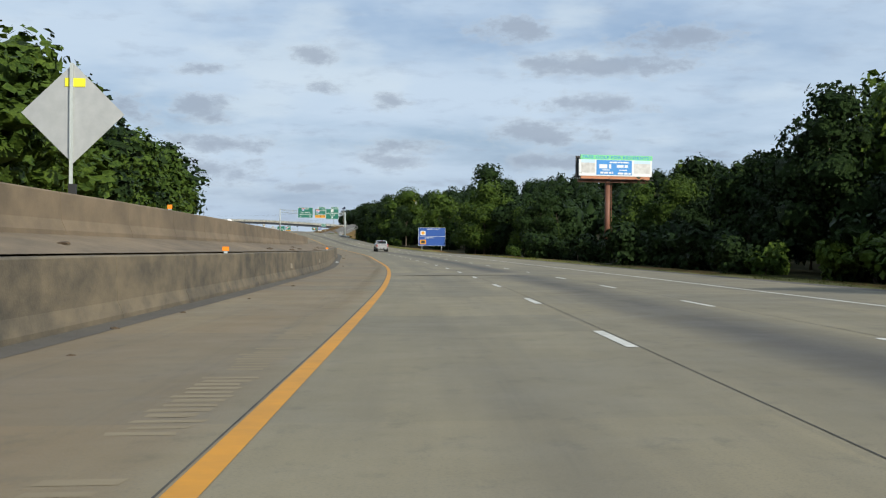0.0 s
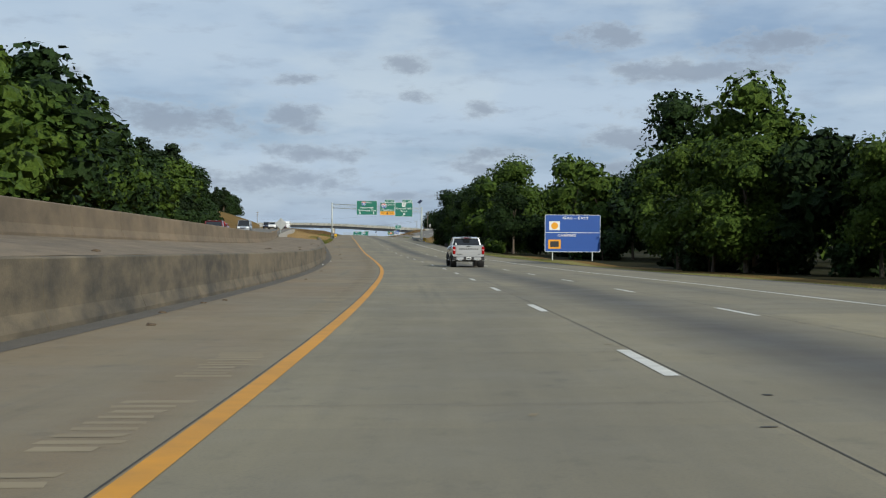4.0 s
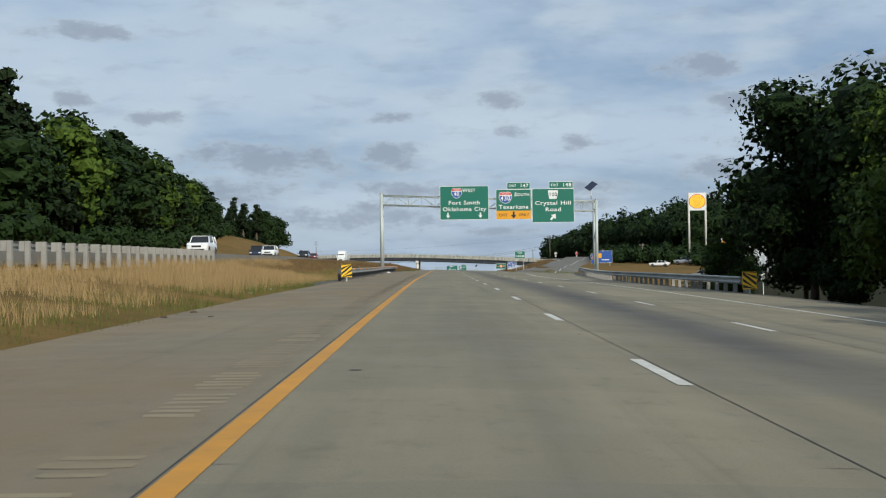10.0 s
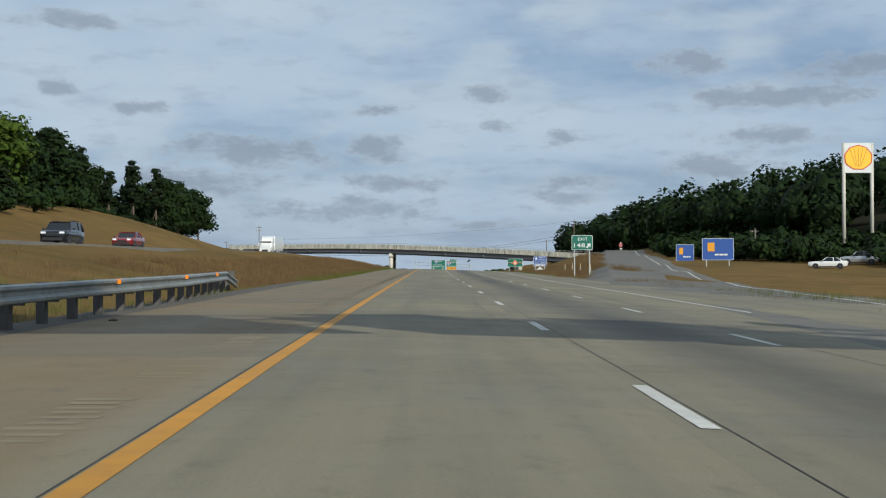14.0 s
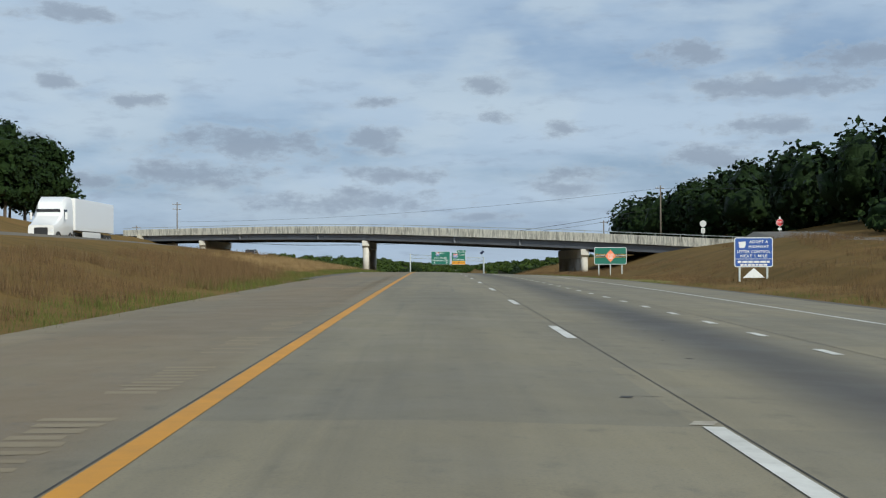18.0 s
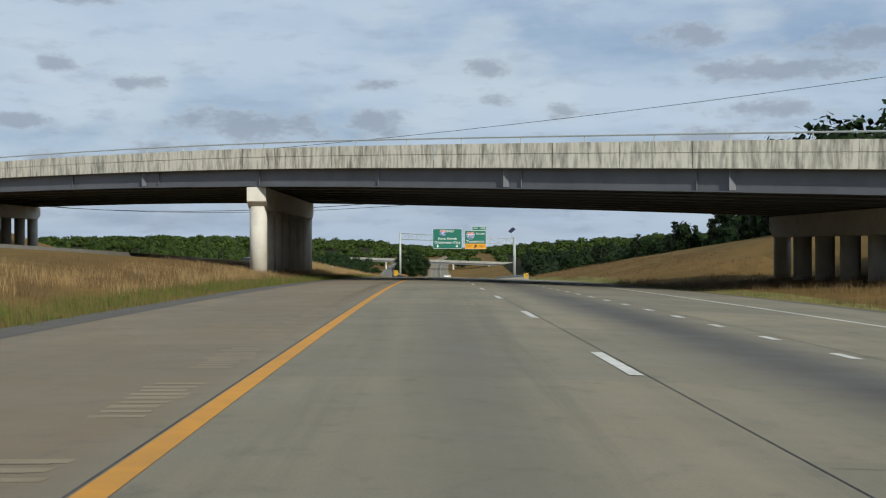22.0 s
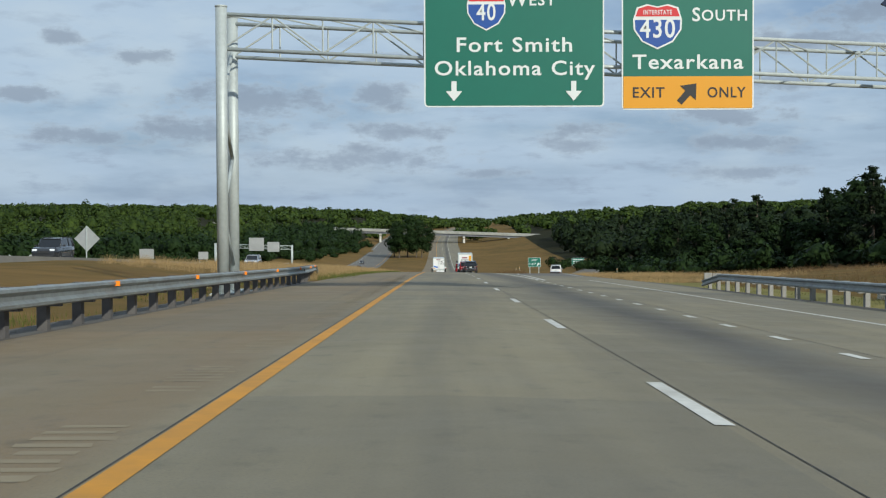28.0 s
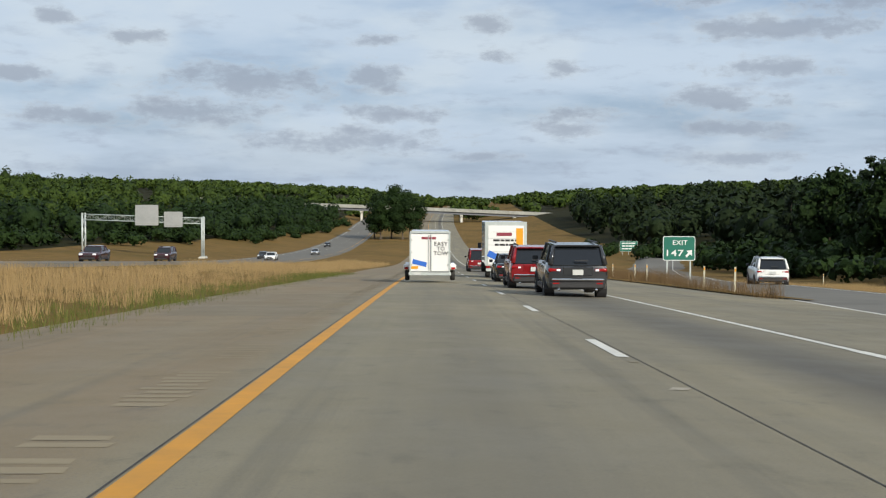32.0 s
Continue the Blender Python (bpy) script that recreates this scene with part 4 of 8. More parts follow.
def wall_run(name, label, y0, y1, u, base, height, thick, length=6.1):
    """A concrete wall in cast panels with open joints; u, base and height are functions of y."""
    w = thing(name, label, "wall", kind="structure")
    ys = stations(y0, y1, length)
    r = random.Random(len(name))
    for a, b in zip(ys[:-1], ys[1:]):
        b -= 0.03
        bm = bmesh.new()
        rows = []
        for y in (a, b):
            x, z0 = float(rx(y)) + u(y), float(rz(y)) + base(y)
            h = height(y) + r.uniform(-0.008, 0.008)
            pr = [(0.12, -0.3), (0.12, 0.08), (0.03, 0.30), (0.0, h - 0.03), (-0.03, h), (-thick + 0.03, h), (-thick, h - 0.03), (-thick, -0.3)]
            rows.append([bm.verts.new((x + dx, y, z0 + dz)) for dx, dz in pr])
        p, q = rows
        n = len(p)
        for i in range(n):
            j = (i + 1) % n
            bm.faces.new((p[i], p[j], q[j], q[i]))
        bm.faces.new(p)
        bm.faces.new(q[::-1])
        bmesh.ops.recalc_face_normals(bm, faces=bm.faces)
        part("panel", bm, M_WALL_LOW if name == "wall_shoulder" else M_WALL, w)
    return w


NEAR_U = lambda y: float(np.interp(y, (-100, 180, 260, 300, 341), (-3.95, -3.95, -4.3, -4.9, -6.0)))
wall_run("wall_shoulder", "stained concrete retaining wall in cast panels along the shoulder", -70, 341, NEAR_U, lambda y: 0.0, lambda y: 1.04, 0.42)
FAR_U = lambda y: float(np.interp(y, (-100, 40, 200, 318), (-6.2, -6.2, -8.0, -11.6)))
wall_run("wall_upper", "stained concrete barrier wall above the terrace", -70, 318, FAR_U, lambda y: 1.42, lambda y: 0.86, 0.3)
terrace = strip("terrace", [lambda y: FAR_U(y) - 0.2, lambda y: (FAR_U(y) + NEAR_U(y)) / 2, lambda y: NEAR_U(y) - 0.35], stations(-70, 318, 5), M_WALL, 0.0, shift=lambda y, u: float(np.interp(u, (FAR_U(y), NEAR_U(y)), (1.47, 1.0))))
tagged(terrace, "brown stained concrete terrace between the two walls", "terrace", kind="structure")
gutter = strip("gutter_strip", [lambda y: NEAR_U(y) + 0.1, lambda y: NEAR_U(y) + 0.62], stations(-70, 341, 5), M_ASPH, 0.004)
tagged(gutter, "dark dirt strip at the foot of the wall", "gutter", kind="structure")
edge = strip("left_asphalt_edge", [-5.4, -4.35], stations(408, 560, 4), M_ASPH, 0.003)
tagged(edge, "dark crumbling asphalt edge beside the shoulder", "road edge", kind="structure")
edge = strip("left_asphalt_edge", [-5.2, -4.35], stations(690, 1034, 5), M_ASPH, 0.003)
tagged(edge, "dark crumbling asphalt edge beside the shoulder", "road edge", kind="structure")
edge = strip("right_asphalt_edge", [lambda y: float(np.interp(y, (430, 480, 530, 560, 640), (13.75, 15.95, 20.15, 20.55, 13.75))), lambda y: float(np.interp(y, (430, 480, 530, 560, 640), (14.6, 16.9, 21.2, 21.5, 14.6)))], stations(-270, 1076, 5), M_ASPH, -0.02)
tagged(edge, "dark asphalt edge beside the right shoulder", "road edge", kind="structure")

# ---------------------------------------------------------------- bridge over the motorway
BX, BY, SKEW = -8.0, 842.0, -0.885
DECK_X, DECK_Z = (-75, -60.6, -46.6, -30, -13.5, 5, 21, 35.2, 48), (9.1, 9.05, 8.95, 8.8, 8.35, 7.4, 6.42, 5.4, 4.5)
deck_z = _hermite(np.array(DECK_X, float), np.array(DECK_Z, float))
DEPTH = 34.0


def build_bridge():
    """A skewed road bridge: bents along the motorway, steel girders, slab, parapets with a rail."""
    br = thing("road_bridge", "skewed steel girder road bridge with stained concrete parapets", "bridge", pose(BX, BY, 0), kind="structure")
    xs = [-66 + 3.05 * i for i in range(36)]

    def p(x, d, dz):
        return (x - BX, SKEW * (x - BX) + d, float(deck_z(x)) + dz)

    def beam(name, d0, d1, z0, z1, mat, xa, xb, label="", step=6.1, parent=br):
        verts, faces = [], []
        st = stations(xa, xb, step)
        for x in st:
            verts += [p(x, d0, z0), p(x, d1, z0), p(x, d1, z1), p(x, d0, z1)]
        for i in range(len(st) - 1):
            a = i * 4
            for j in range(4):
                faces.append((a + j, a + (j + 1) % 4, a + 4 + (j + 1) % 4, a + 4 + j))
        faces += [(3, 2, 1, 0), tuple(len(verts) - 4 + j for j in range(4))]
        return part(name, mesh_of(name, verts, faces, mat), None, parent, label)

    xa, xb = -62.0, 36.0
    # slab concrete coloured dark to stand for the shade under the deck
    beam("deck_slab", 0.0, DEPTH, -0.25, 0.0, material("shaded_deck_concrete", (0.10, 0.095, 0.085), 0.9, var=(0.05, 0.047, 0.042), scale=0.8), -75, 48)
    for k in range(9):
        d = 0.5 + k * (DEPTH - 1.0) / 8
        beam("girder", d - 0.02, d + 0.02, -1.45, -0.26, M_GIRDER, xa, xb)
        beam("girder_flange", d - 0.24, d + 0.24, -1.51, -1.455, M_GIRDER, xa, xb)
    # stiffeners and splices on the outer girder
    for x in stations(xa + 2, xb - 2, 7.6):
        a = p(x, 0.5 - 0.09, -0.86)
        one_box("stiffener", a, (0.03, 0.14, 1.16), M_GIRDER, br)
    for x in (-38, -22, 2, 12):
        a = p(x, 0.45, -0.86)
        one_box("splice_plate", a, (0.5, 0.05, 1.1), M_GIRDER, br, m=None)
    # parapets in cast lengths, with posts and rail
    for d, face in ((0.0, -1), (DEPTH - 0.3, 1)):
        for x0, x1 in zip(xs[:-1], xs[1:]):
            beam("parapet", d - 0.06, d + 0.34, -0.42, 0.88, M_PARAPET, x0 + 0.012, x1 - 0.012, step=3.05)
            beam("parapet_band", d - 0.085, d - 0.055, 0.34, 0.88, M_PARAPET, x0 + 0.012, x1 - 0.012, step=3.05)
            a, b = p((x0 + x1) / 2, d + 0.12, 0.86), p((x0 + x1) / 2, d + 0.12, 1.2)
            one_tube("rail_post", a, b, 0.035, M_GALV, br, n=6)
        for x0, x1 in zip(xs[:-1], xs[1:]):
            one_tube("top_rail", p(x0, d + 0.12, 1.22), p(x1, d + 0.12, 1.22), 0.045, M_GALV, br, n=6)
    # bents
    for bx in (-46.6, -13.2, 21.0):
        d0, d1 = 0.7, DEPTH - 0.7
        top = min(float(deck_z(bx)) - 1.55, 99)
        yb = SKEW * (bx - BX)
        pts = [(d0 - 0.45, -0.9), (d0 - 0.45, 0), (d1 + 0.45, 0), (d1 + 0.45, -0.9), (d1 - 0.5, -1.35), (d0 + 0.5, -1.35)]
        bm = bmesh.new()
        f = [[bm.verts.new((bx - BX + sx * 0.62, yb + d, top + z)) for d, z in pts] for sx in (-1, 1)]
        bm.faces.new(f[0])
        bm.faces.new(f[1][::-1])
        for i in range(6):
            j = (i + 1) % 6
            bm.faces.new((f[0][j], f[0][i], f[1][i], f[1][j]))
        bmesh.ops.recalc_face_normals(bm, faces=bm.faces)
        bmesh.ops.bevel(bm, geom=bm.edges[:], offset=0.03, segments=1, affect="EDGES")
        cap = part("pier_cap", bm, M_PIER, br, "pale painted concrete cap")
        for k in range(8):
            d = d0 + 0.5 + (d1 - d0 - 1.0) * k / 7
            y = BY + yb + d
            g = land(y, bx - float(rx(y))) - 0.4
            one_tube("column", (bx - BX, yb + d, g), (bx - BX, yb + d, top - 1.2), 0.56, M_PIER, br, n=24)
    # abutments
    for ax, s in ((-61.5, -1), (36.2, 1)):
        yb = SKEW * (ax - BX)
        z = float(deck_z(ax))
        bm = bmesh.new()
        vs = []
        for d in (-0.3, DEPTH + 0.3):
            vs.append([bm.verts.new((ax - BX + dx, yb + d, zz)) for dx, zz in ((-0.7, -2), (0.7, -2), (0.7, z - 0.2), (-0.7, z - 0.2))])
        for i in range(4):
            j = (i + 1) % 4
            bm.faces.new((vs[0][i], vs[0][j], vs[1][j], vs[1][i]))
        bm.faces.new(vs[0][::-1])
        bm.faces.new(vs[1])
        bmesh.ops.recalc_face_normals(bm, faces=bm.faces)
        part("abutment", bm, M_BCONC, br, "concrete abutment")
    # the road over it
    beam("bridge_pavement", 1.0, DEPTH - 1.0, 0.01, 0.06, M_ROAD_FAR, -75, 48)
    return br


build_bridge()


M_FARCON = material("aged_bridge_concrete", (0.36, 0.36, 0.33), 0.85, var=(0.17, 0.17, 0.15), scale=0.6, amount=0.4)


def build_far_bridge():
    br = thing("far_road_bridge", "long pale concrete bridge on slim piers across the valley", "bridge", pose(0, 1828, 0), kind="structure")
    pts = [(-150, -4.2), (-70, -8.0), (0, -10.4), (70, -13.0), (150, -15.5)]
    for (xa, za), (xb, zb) in zip(pts[:-1], pts[1:]):
        for nm, y0, y1, h0, h1, mt in (("deck_edge", -0.4, 12.4, -0.9, 0.9, M_FARCON), ("girder", 0.6, 11.4, -2.3, -0.9, M_GIRDER)):
            v = [(xa, y0, za + h0), (xa, y1, za + h0), (xa, y1, za + h1), (xa, y0, za + h1), (xb, y0, zb + h0), (xb, y1, zb + h0), (xb, y1, zb + h1), (xb, y0, zb + h1)]
            part(nm, mesh_of(nm, v, [(0, 1, 2, 3), (7, 6, 5, 4), (0, 4, 5, 1), (1, 5, 6, 2), (2, 6, 7, 3), (3, 7, 4, 0)], mt), None, br)
    for x in (-95, -66, -38, -14, 18, 48, 80):
        z = float(np.interp(x, *zip(*pts)))
        for yy in (2, 10):
            one_tube("pier", (x, yy, z - 16), (x, yy, z - 2.6), 0.7, M_PIER, br, n=12)
        one_box("pier_cap", (x, 6, z - 2.9), (1.6, 11, 0.9), M_PIER, br, bevel=0.05)


build_far_bridge()

# ---------------------------------------------------------------- gantries and signs


def panel(parent, name, cx, cz, w, h, mat, y=0.0, border=True, radius=0.12):
    """A sheet with a white rim, facing -y, as a thin tray on stiffeners."""
    def rounded(w, h, r):
        pts = []
        for sx, sz, a0 in ((1, 1, 0), (-1, 1, 90), (-1, -1, 180), (1, -1, 270)):
            for k in range(4):
                a = math.radians(a0 + 30 * k)
                pts.append((cx + sx * (w / 2 - r) + r * math.cos(a), cz + sz * (h / 2 - r) + r * math.sin(a)))
        return pts
    p = prism(name, rounded(w, h, radius), y, y + 0.05, mat if not border else M_LETTER, parent)
    if border:
        prism("sheet", rounded(w - 0.09, h - 0.09, radius * 0.8), y - 0.006, y + 0.02, mat, p)
    return p


def arrow(parent, x, z, s, angle, mat, y):
    """A stout arrow; angle 0 points up, in degrees clockwise."""
    pts = [(-0.13, -0.5), (0.13, -0.5), (0.13, 0.0), (0.42, 0.0), (0, 0.5), (-0.42, 0.0), (-0.13, 0.0)]
    c, q = math.cos(math.radians(-angle)), math.sin(math.radians(-angle))
    prism("arrow", [(x + s * (a * c - b * q), z + s * (a * q + b * c)) for a, b in pts], y - 0.012, y, mat, parent)


def shield(parent, x, z, s, number, y):
    """An interstate shield: white rim, red head, blue body, number."""
    body = [(0, -0.52), (-0.30, -0.36), (-0.46, -0.10), (-0.47, 0.12), (-0.40, 0.38), (-0.2, 0.45), (0, 0.40), (0.2, 0.45), (0.40, 0.38), (0.47, 0.12), (0.46, -0.10), (0.30, -0.36)]
    wide = 1.12 if len(number) > 2 else 1.0
    sh = prism("shield", [(x + s * wide * a * 1.08, z + s * b * 1.08) for a, b in body], y - 0.01, y, M_LETTER, parent, label="interstate route shield")
    prism("shield_body", [(x + s * wide * a, z + s * b) for a, b in body if b < 0.2] , y - 0.014, y - 0.004, M_BLUE, sh)
    prism("shield_head", [(x + s * wide * a, z + s * b) for a, b in [(-0.46, 0.2), (-0.40, 0.38), (-0.2, 0.45), (0, 0.40), (0.2, 0.45), (0.40, 0.38), (0.46, 0.2)]], y - 0.014, y - 0.004, M_RED, sh)
    lettering(number, s * 0.62, M_LETTER, sh, x, y - 0.018, z - s * 0.1, name="route_number", width=s * (0.5 if len(number) < 3 else 0.82))
    lettering("INTERSTATE", s * 0.15, M_LETTER, sh, x, y - 0.018, z + s * 0.29, name="lettering", width=s * 0.66)


def caps(parent, word, h, x, y, z):
    """A word with a tall first letter and small capitals, its middle at x."""
    x0 = x - len(word) * h * 0.30
    lettering(word[0], h * 1.5, M_LETTER, parent, x0, y, z, align="RIGHT")
    lettering(word[1:], h * 1.2, M_LETTER, parent, x0 + h * 0.06, y, z - h * 0.05, align="LEFT")


def gantry(y, xl, xr, label, ground_l, ground_r, top, rise, panels):
    """A steel truss over the road: two legs of twin pipes, chords, lacing and sign panels. top is the truss's middle at the left leg."""
    g = thing("sign_gantry", label, "sign gantry", pose(xl, y, ground_l))
    w, zt = xr - xl, top - ground_l
    dz = ground_r - ground_l
    for x, zb, zz in ((0, -0.3, zt + 0.75), (w, dz - 0.3, zt + 0.75 + rise)):
        for yy in (0, 2.2):
            one_tube("leg", (x, yy, zb), (x, yy, zz), 0.185, M_GALV, g, n=16)
            one_tube("leg_cap", (x, yy, zz), (x, yy, zz + 0.05), 0.2, M_GALV, g, n=14)
        k = 0
        z = zb + 1.2
        while z < zz - 1.4:
            a, b = (0.15, 2.05) if k % 2 else (2.05, 0.15)
            one_tube("leg_brace", (x, a, z), (x, b, z + 1.75), 0.06, M_GALV, g, n=8)
            z += 1.75
            k += 1
        one_box("base_plate", (x, 1.1, zb + 0.33), (0.75, 3.0, 0.08), M_GALV, g)
        one_box("footing", (x, 1.1, zb + 0.05), (1.2, 3.5, 0.5), M_PIER, g, bevel=0.04)

    def c(x, yy, s):
        return (x, yy, zt + rise * x / w + s)
    for yy in (0.08, 2.12):
        for s in (-0.55, 0.55):
            one_tube("chord", c(0, yy, s), c(w, yy, s), 0.065, M_GALV, g, n=8)
    n = max(6, round(w / 1.55))
    for i in range(n):
        x0, x1 = w * i / n, w * (i + 1) / n
        for yy in (0.08, 2.12):
            s = 0.55 if i % 2 else -0.55
            one_tube("lacing", c(x0, yy, s), c(x1, yy, -s), 0.032, M_GALV, g, n=5)
            one_tube("lacing", c(x1, yy, -0.55), c(x1, yy, 0.55), 0.028, M_GALV, g, n=5)
        one_tube("lacing", c(x0, 0.08, 0.55), c(x1, 2.12, 0.55), 0.028, M_GALV, g, n=5)
    for fn in panels:
        fn(g)
    return g


def guide_sign(g, x0, x1, z0, z1, route, exit_tab=None, yellow=None):
    """One green guide panel on a gantry, in its local metres."""
    cx, w, h = (x0 + x1) / 2, x1 - x0, z1 - z0
    yf = -0.32
    p = panel(g, "guide_sign", cx, (z0 + z1) / 2, w, h, M_GREEN, yf)
    for x in (x0 + w * 0.2, cx, x1 - w * 0.2):
        one_box("hanger", (x, -0.14, (z0 + z1) / 2), (0.09, 0.22, h * 0.92), M_GALV, g)
    yt = yf - 0.012
    if route == "40":
        shield(p, x0 + w * 0.345, z1 - h * 0.205, 1.2, "40", yt)
        caps(p, "WEST", 0.42, x0 + w * 0.665, yt, z1 - h * 0.13)
        lettering("Fort Smith", 0.64, M_LETTER, p, cx, yt, z1 - h * 0.5, width=w * 0.64)
        lettering("Oklahoma City", 0.64, M_LETTER, p, cx, yt, z1 - h * 0.69, width=w * 0.89)
        for k in (0.165, 0.83):
            arrow(p, x0 + w * k, z1 - h * 0.87, 0.62, 180, M_LETTER, yt)
    elif route == "430":
        shield(p, x0 + w * 0.27, z1 - h * 0.265, 1.35, "430", yt)
        caps(p, "SOUTH", 0.40, x0 + w * 0.74, yt, z1 - h * 0.18)
        lettering("Texarkana", 0.64, M_LETTER, p, cx, yt, z1 - h * 0.59, width=w * 0.84)
        zs = z0 + h * 0.29
        y2 = prism("exit_only_strip", [(x0 + 0.05, z0 + 0.05), (x1 - 0.05, z0 + 0.05), (x1 - 0.05, zs), (x0 + 0.05, zs)], yf - 0.016, yf, M_AMBER, p, label="amber exit only strip")
        zc = (z0 + zs) / 2
        lettering("EXIT", 0.46, M_BLACK, y2, x0 + w * 0.2, yf - 0.022, zc, width=w * 0.24)
        lettering("ONLY", 0.46, M_BLACK, y2, x0 + w * 0.79, yf - 0.022, zc, width=w * 0.29)
        arrow(y2, cx, zc, 0.8, yellow, M_BLACK, yf - 0.018)
    else:
        zm = z1 - h * 0.18
        sh = prism("state_shield", [(cx + a, zm + b) for a, b in ((-0.58, 0.5), (0.6, 0.5), (0.57, 0.1), (0.4, -0.5), (-0.45, -0.5), (-0.52, 0.0))], yt - 0.004, yt + 0.004, M_LETTER, p, label="state route marker")
        lettering("100", 0.62, M_BLACK, sh, cx, yt - 0.01, zm, width=0.85)
        lettering("Crystal Hill", 0.64, M_LETTER, p, cx, yt, z1 - h * 0.43, width=w * 0.85)
        lettering("Road", 0.64, M_LETTER, p, cx, yt, z1 - h * 0.62, width=w * 0.36)
        arrow(p, cx, z0 + h * 0.16, 0.9, 42, M_LETTER, yt)
    if exit_tab:
        a, b, num = exit_tab
        t = panel(g, "exit_tab", (a + b) / 2, z1 + 0.40, b - a, 0.8, M_GREEN, yf, radius=0.08)
        lettering("EXIT", 0.40, M_LETTER, t, a + (b - a) * 0.24, yt, z1 + 0.40, width=(b - a) * 0.3)
        lettering(num, 0.58, M_LETTER, t, a + (b - a) * 0.74, yt, z1 + 0.40, width=(b - a) * 0.33)


def solar_unit(g, x, z):
    one_tube("solar_mast", (x, 0.6, z), (x, 0.6, z + 1.3), 0.05, M_GALV, g, n=8)
    m = Matrix.Translation((x, 0.6, z + 1.55)) @ Euler((radians(35), radians(-38), radians(20))).to_matrix().to_4x4()
    bm = bmesh.new()
    box(bm, (0, 0, 0), (1.3, 0.9, 0.05), m)
    s = part("solar_panel", bm, material("solar_cells", (0.02, 0.025, 0.05), 0.15), g, "dark solar panel")
    one_box("control_box", (x, 0.6, z + 0.5), (0.22, 0.18, 0.3), M_GALV, g)


XL = -9.95
gantry(496.5, XL, 15.1, "galvanised truss gantry with three green guide signs", float(rz(496.5)) - 0.1, 0.5, 9.55, -1.0, [
    lambda g: guide_sign(g, -3.12 - XL, 2.55 - XL, 7.02 - 0.9, 10.95 - 0.9, "40"),
    lambda g: guide_sign(g, 3.4 - XL, 7.5 - XL, 7.0 - 0.9, 10.5 - 0.9, "430", (4.7 - XL, 7.4 - XL, "147"), 180),
    lambda g: guide_sign(g, 7.6 - XL, 12.5 - XL, 6.6 - 0.9, 10.55 - 0.9, "100", (9.6 - XL, 12.4 - XL, "148")),
    lambda g: solar_unit(g, 14.6 - XL, 8.4)])
X2 = -7.85
gantry(1014.6, X2, 14.5, "galvanised truss gantry with two green guide signs", -3.6, -3.75, 4.75, -1.1, [
    lambda g: guide_sign(g, -1.45 - X2, 4.2 - X2, 2.3 + 3.6, 6.15 + 3.6, "40"),
    lambda g: guide_sign(g, 4.75 - X2, 8.9 - X2, 2.2 + 3.6, 5.8 + 3.6, "430", (6.2 - X2, 9.0 - X2, "147"), 42),
    lambda g: solar_unit(g, 14.0 - X2, 7.9)])


def back_panel(g, x0, x1, z0, z1):
    p = panel(g, "sign_back", (x0 + x1) / 2, (z0 + z1) / 2, x1 - x0, z1 - z0, M_ALU, -0.3, border=False)
    for k in range(4):
        one_box("stiffener", ((x0 + x1) / 2, -0.34, z0 + (z1 - z0) * (k + 0.5) / 4), (x1 - x0 - 0.2, 0.06, 0.08), M_ALU, p)


gantry(1363.3, -68.2, -44.9, "galvanised truss gantry with two sign backs over the opposite road", -17.2, -17.0, -9.3, -0.7, [
    lambda g: back_panel(g, 10.4, 14.9, 17.2 - 10.9, 17.2 - 6.9),
    lambda g: back_panel(g, 16.0, 19.6, 17.2 - 11.2, 17.2 - 8.2)])

# ---------------------------------------------------------------- trees


def leaf_cards(centres, sizes, out, rng, bend=0.35):
    """Arrays of bent leaf clumps: four corners each, two triangles, turned at random but mostly outward."""
    n = len(centres)
    nrm = out + rng.normal(0, 0.55, (n, 3))
    nrm /= np.linalg.norm(nrm, axis=1)[:, None] + 1e-9
    ref = rng.normal(0, 1, (n, 3))
    t = np.cross(nrm, ref)
    t /= np.linalg.norm(t, axis=1)[:, None] + 1e-9
    b = np.cross(nrm, t)
    s = sizes[:, None]
    j = lambda: 1 + rng.uniform(-0.35, 0.35, (n, 1))
    v = np.stack([centres - t * s * j(), centres - b * s * 0.62 * j() + nrm * s * bend, centres + t * s * j(), centres + b * s * 0.62 * j() - nrm * s * bend * 0.4], 1)
    return v.reshape(-1, 3)


def crown_points(rng, n, lobes, rad, height, base, squash=1.0, droop=0.0):
    """Points through a crown made of several uneven lobes, more of them near the skin; the outward way of each."""
    c, r = lobes
    which = rng.choice(len(c), n, p=(r ** 2) / (r ** 2).sum())
    d = rng.normal(0, 1, (n, 3))
    d /= np.linalg.norm(d, axis=1)[:, None]
    k = rng.uniform(0.55, 1.0, n) ** 0.5
    lump = 1 + 0.18 * np.sin(d[:, 0] * 7 + which) * np.cos(d[:, 1] * 6 + 2 * which) + np.clip(rng.normal(0, 0.05, n), -0.2, 0.06)
    p = c[which] + d * (r[which] * k * lump)[:, None] * np.array([1, 1, squash])
    return p, d, np.where(k > 0.93, 0.55, 1.1)


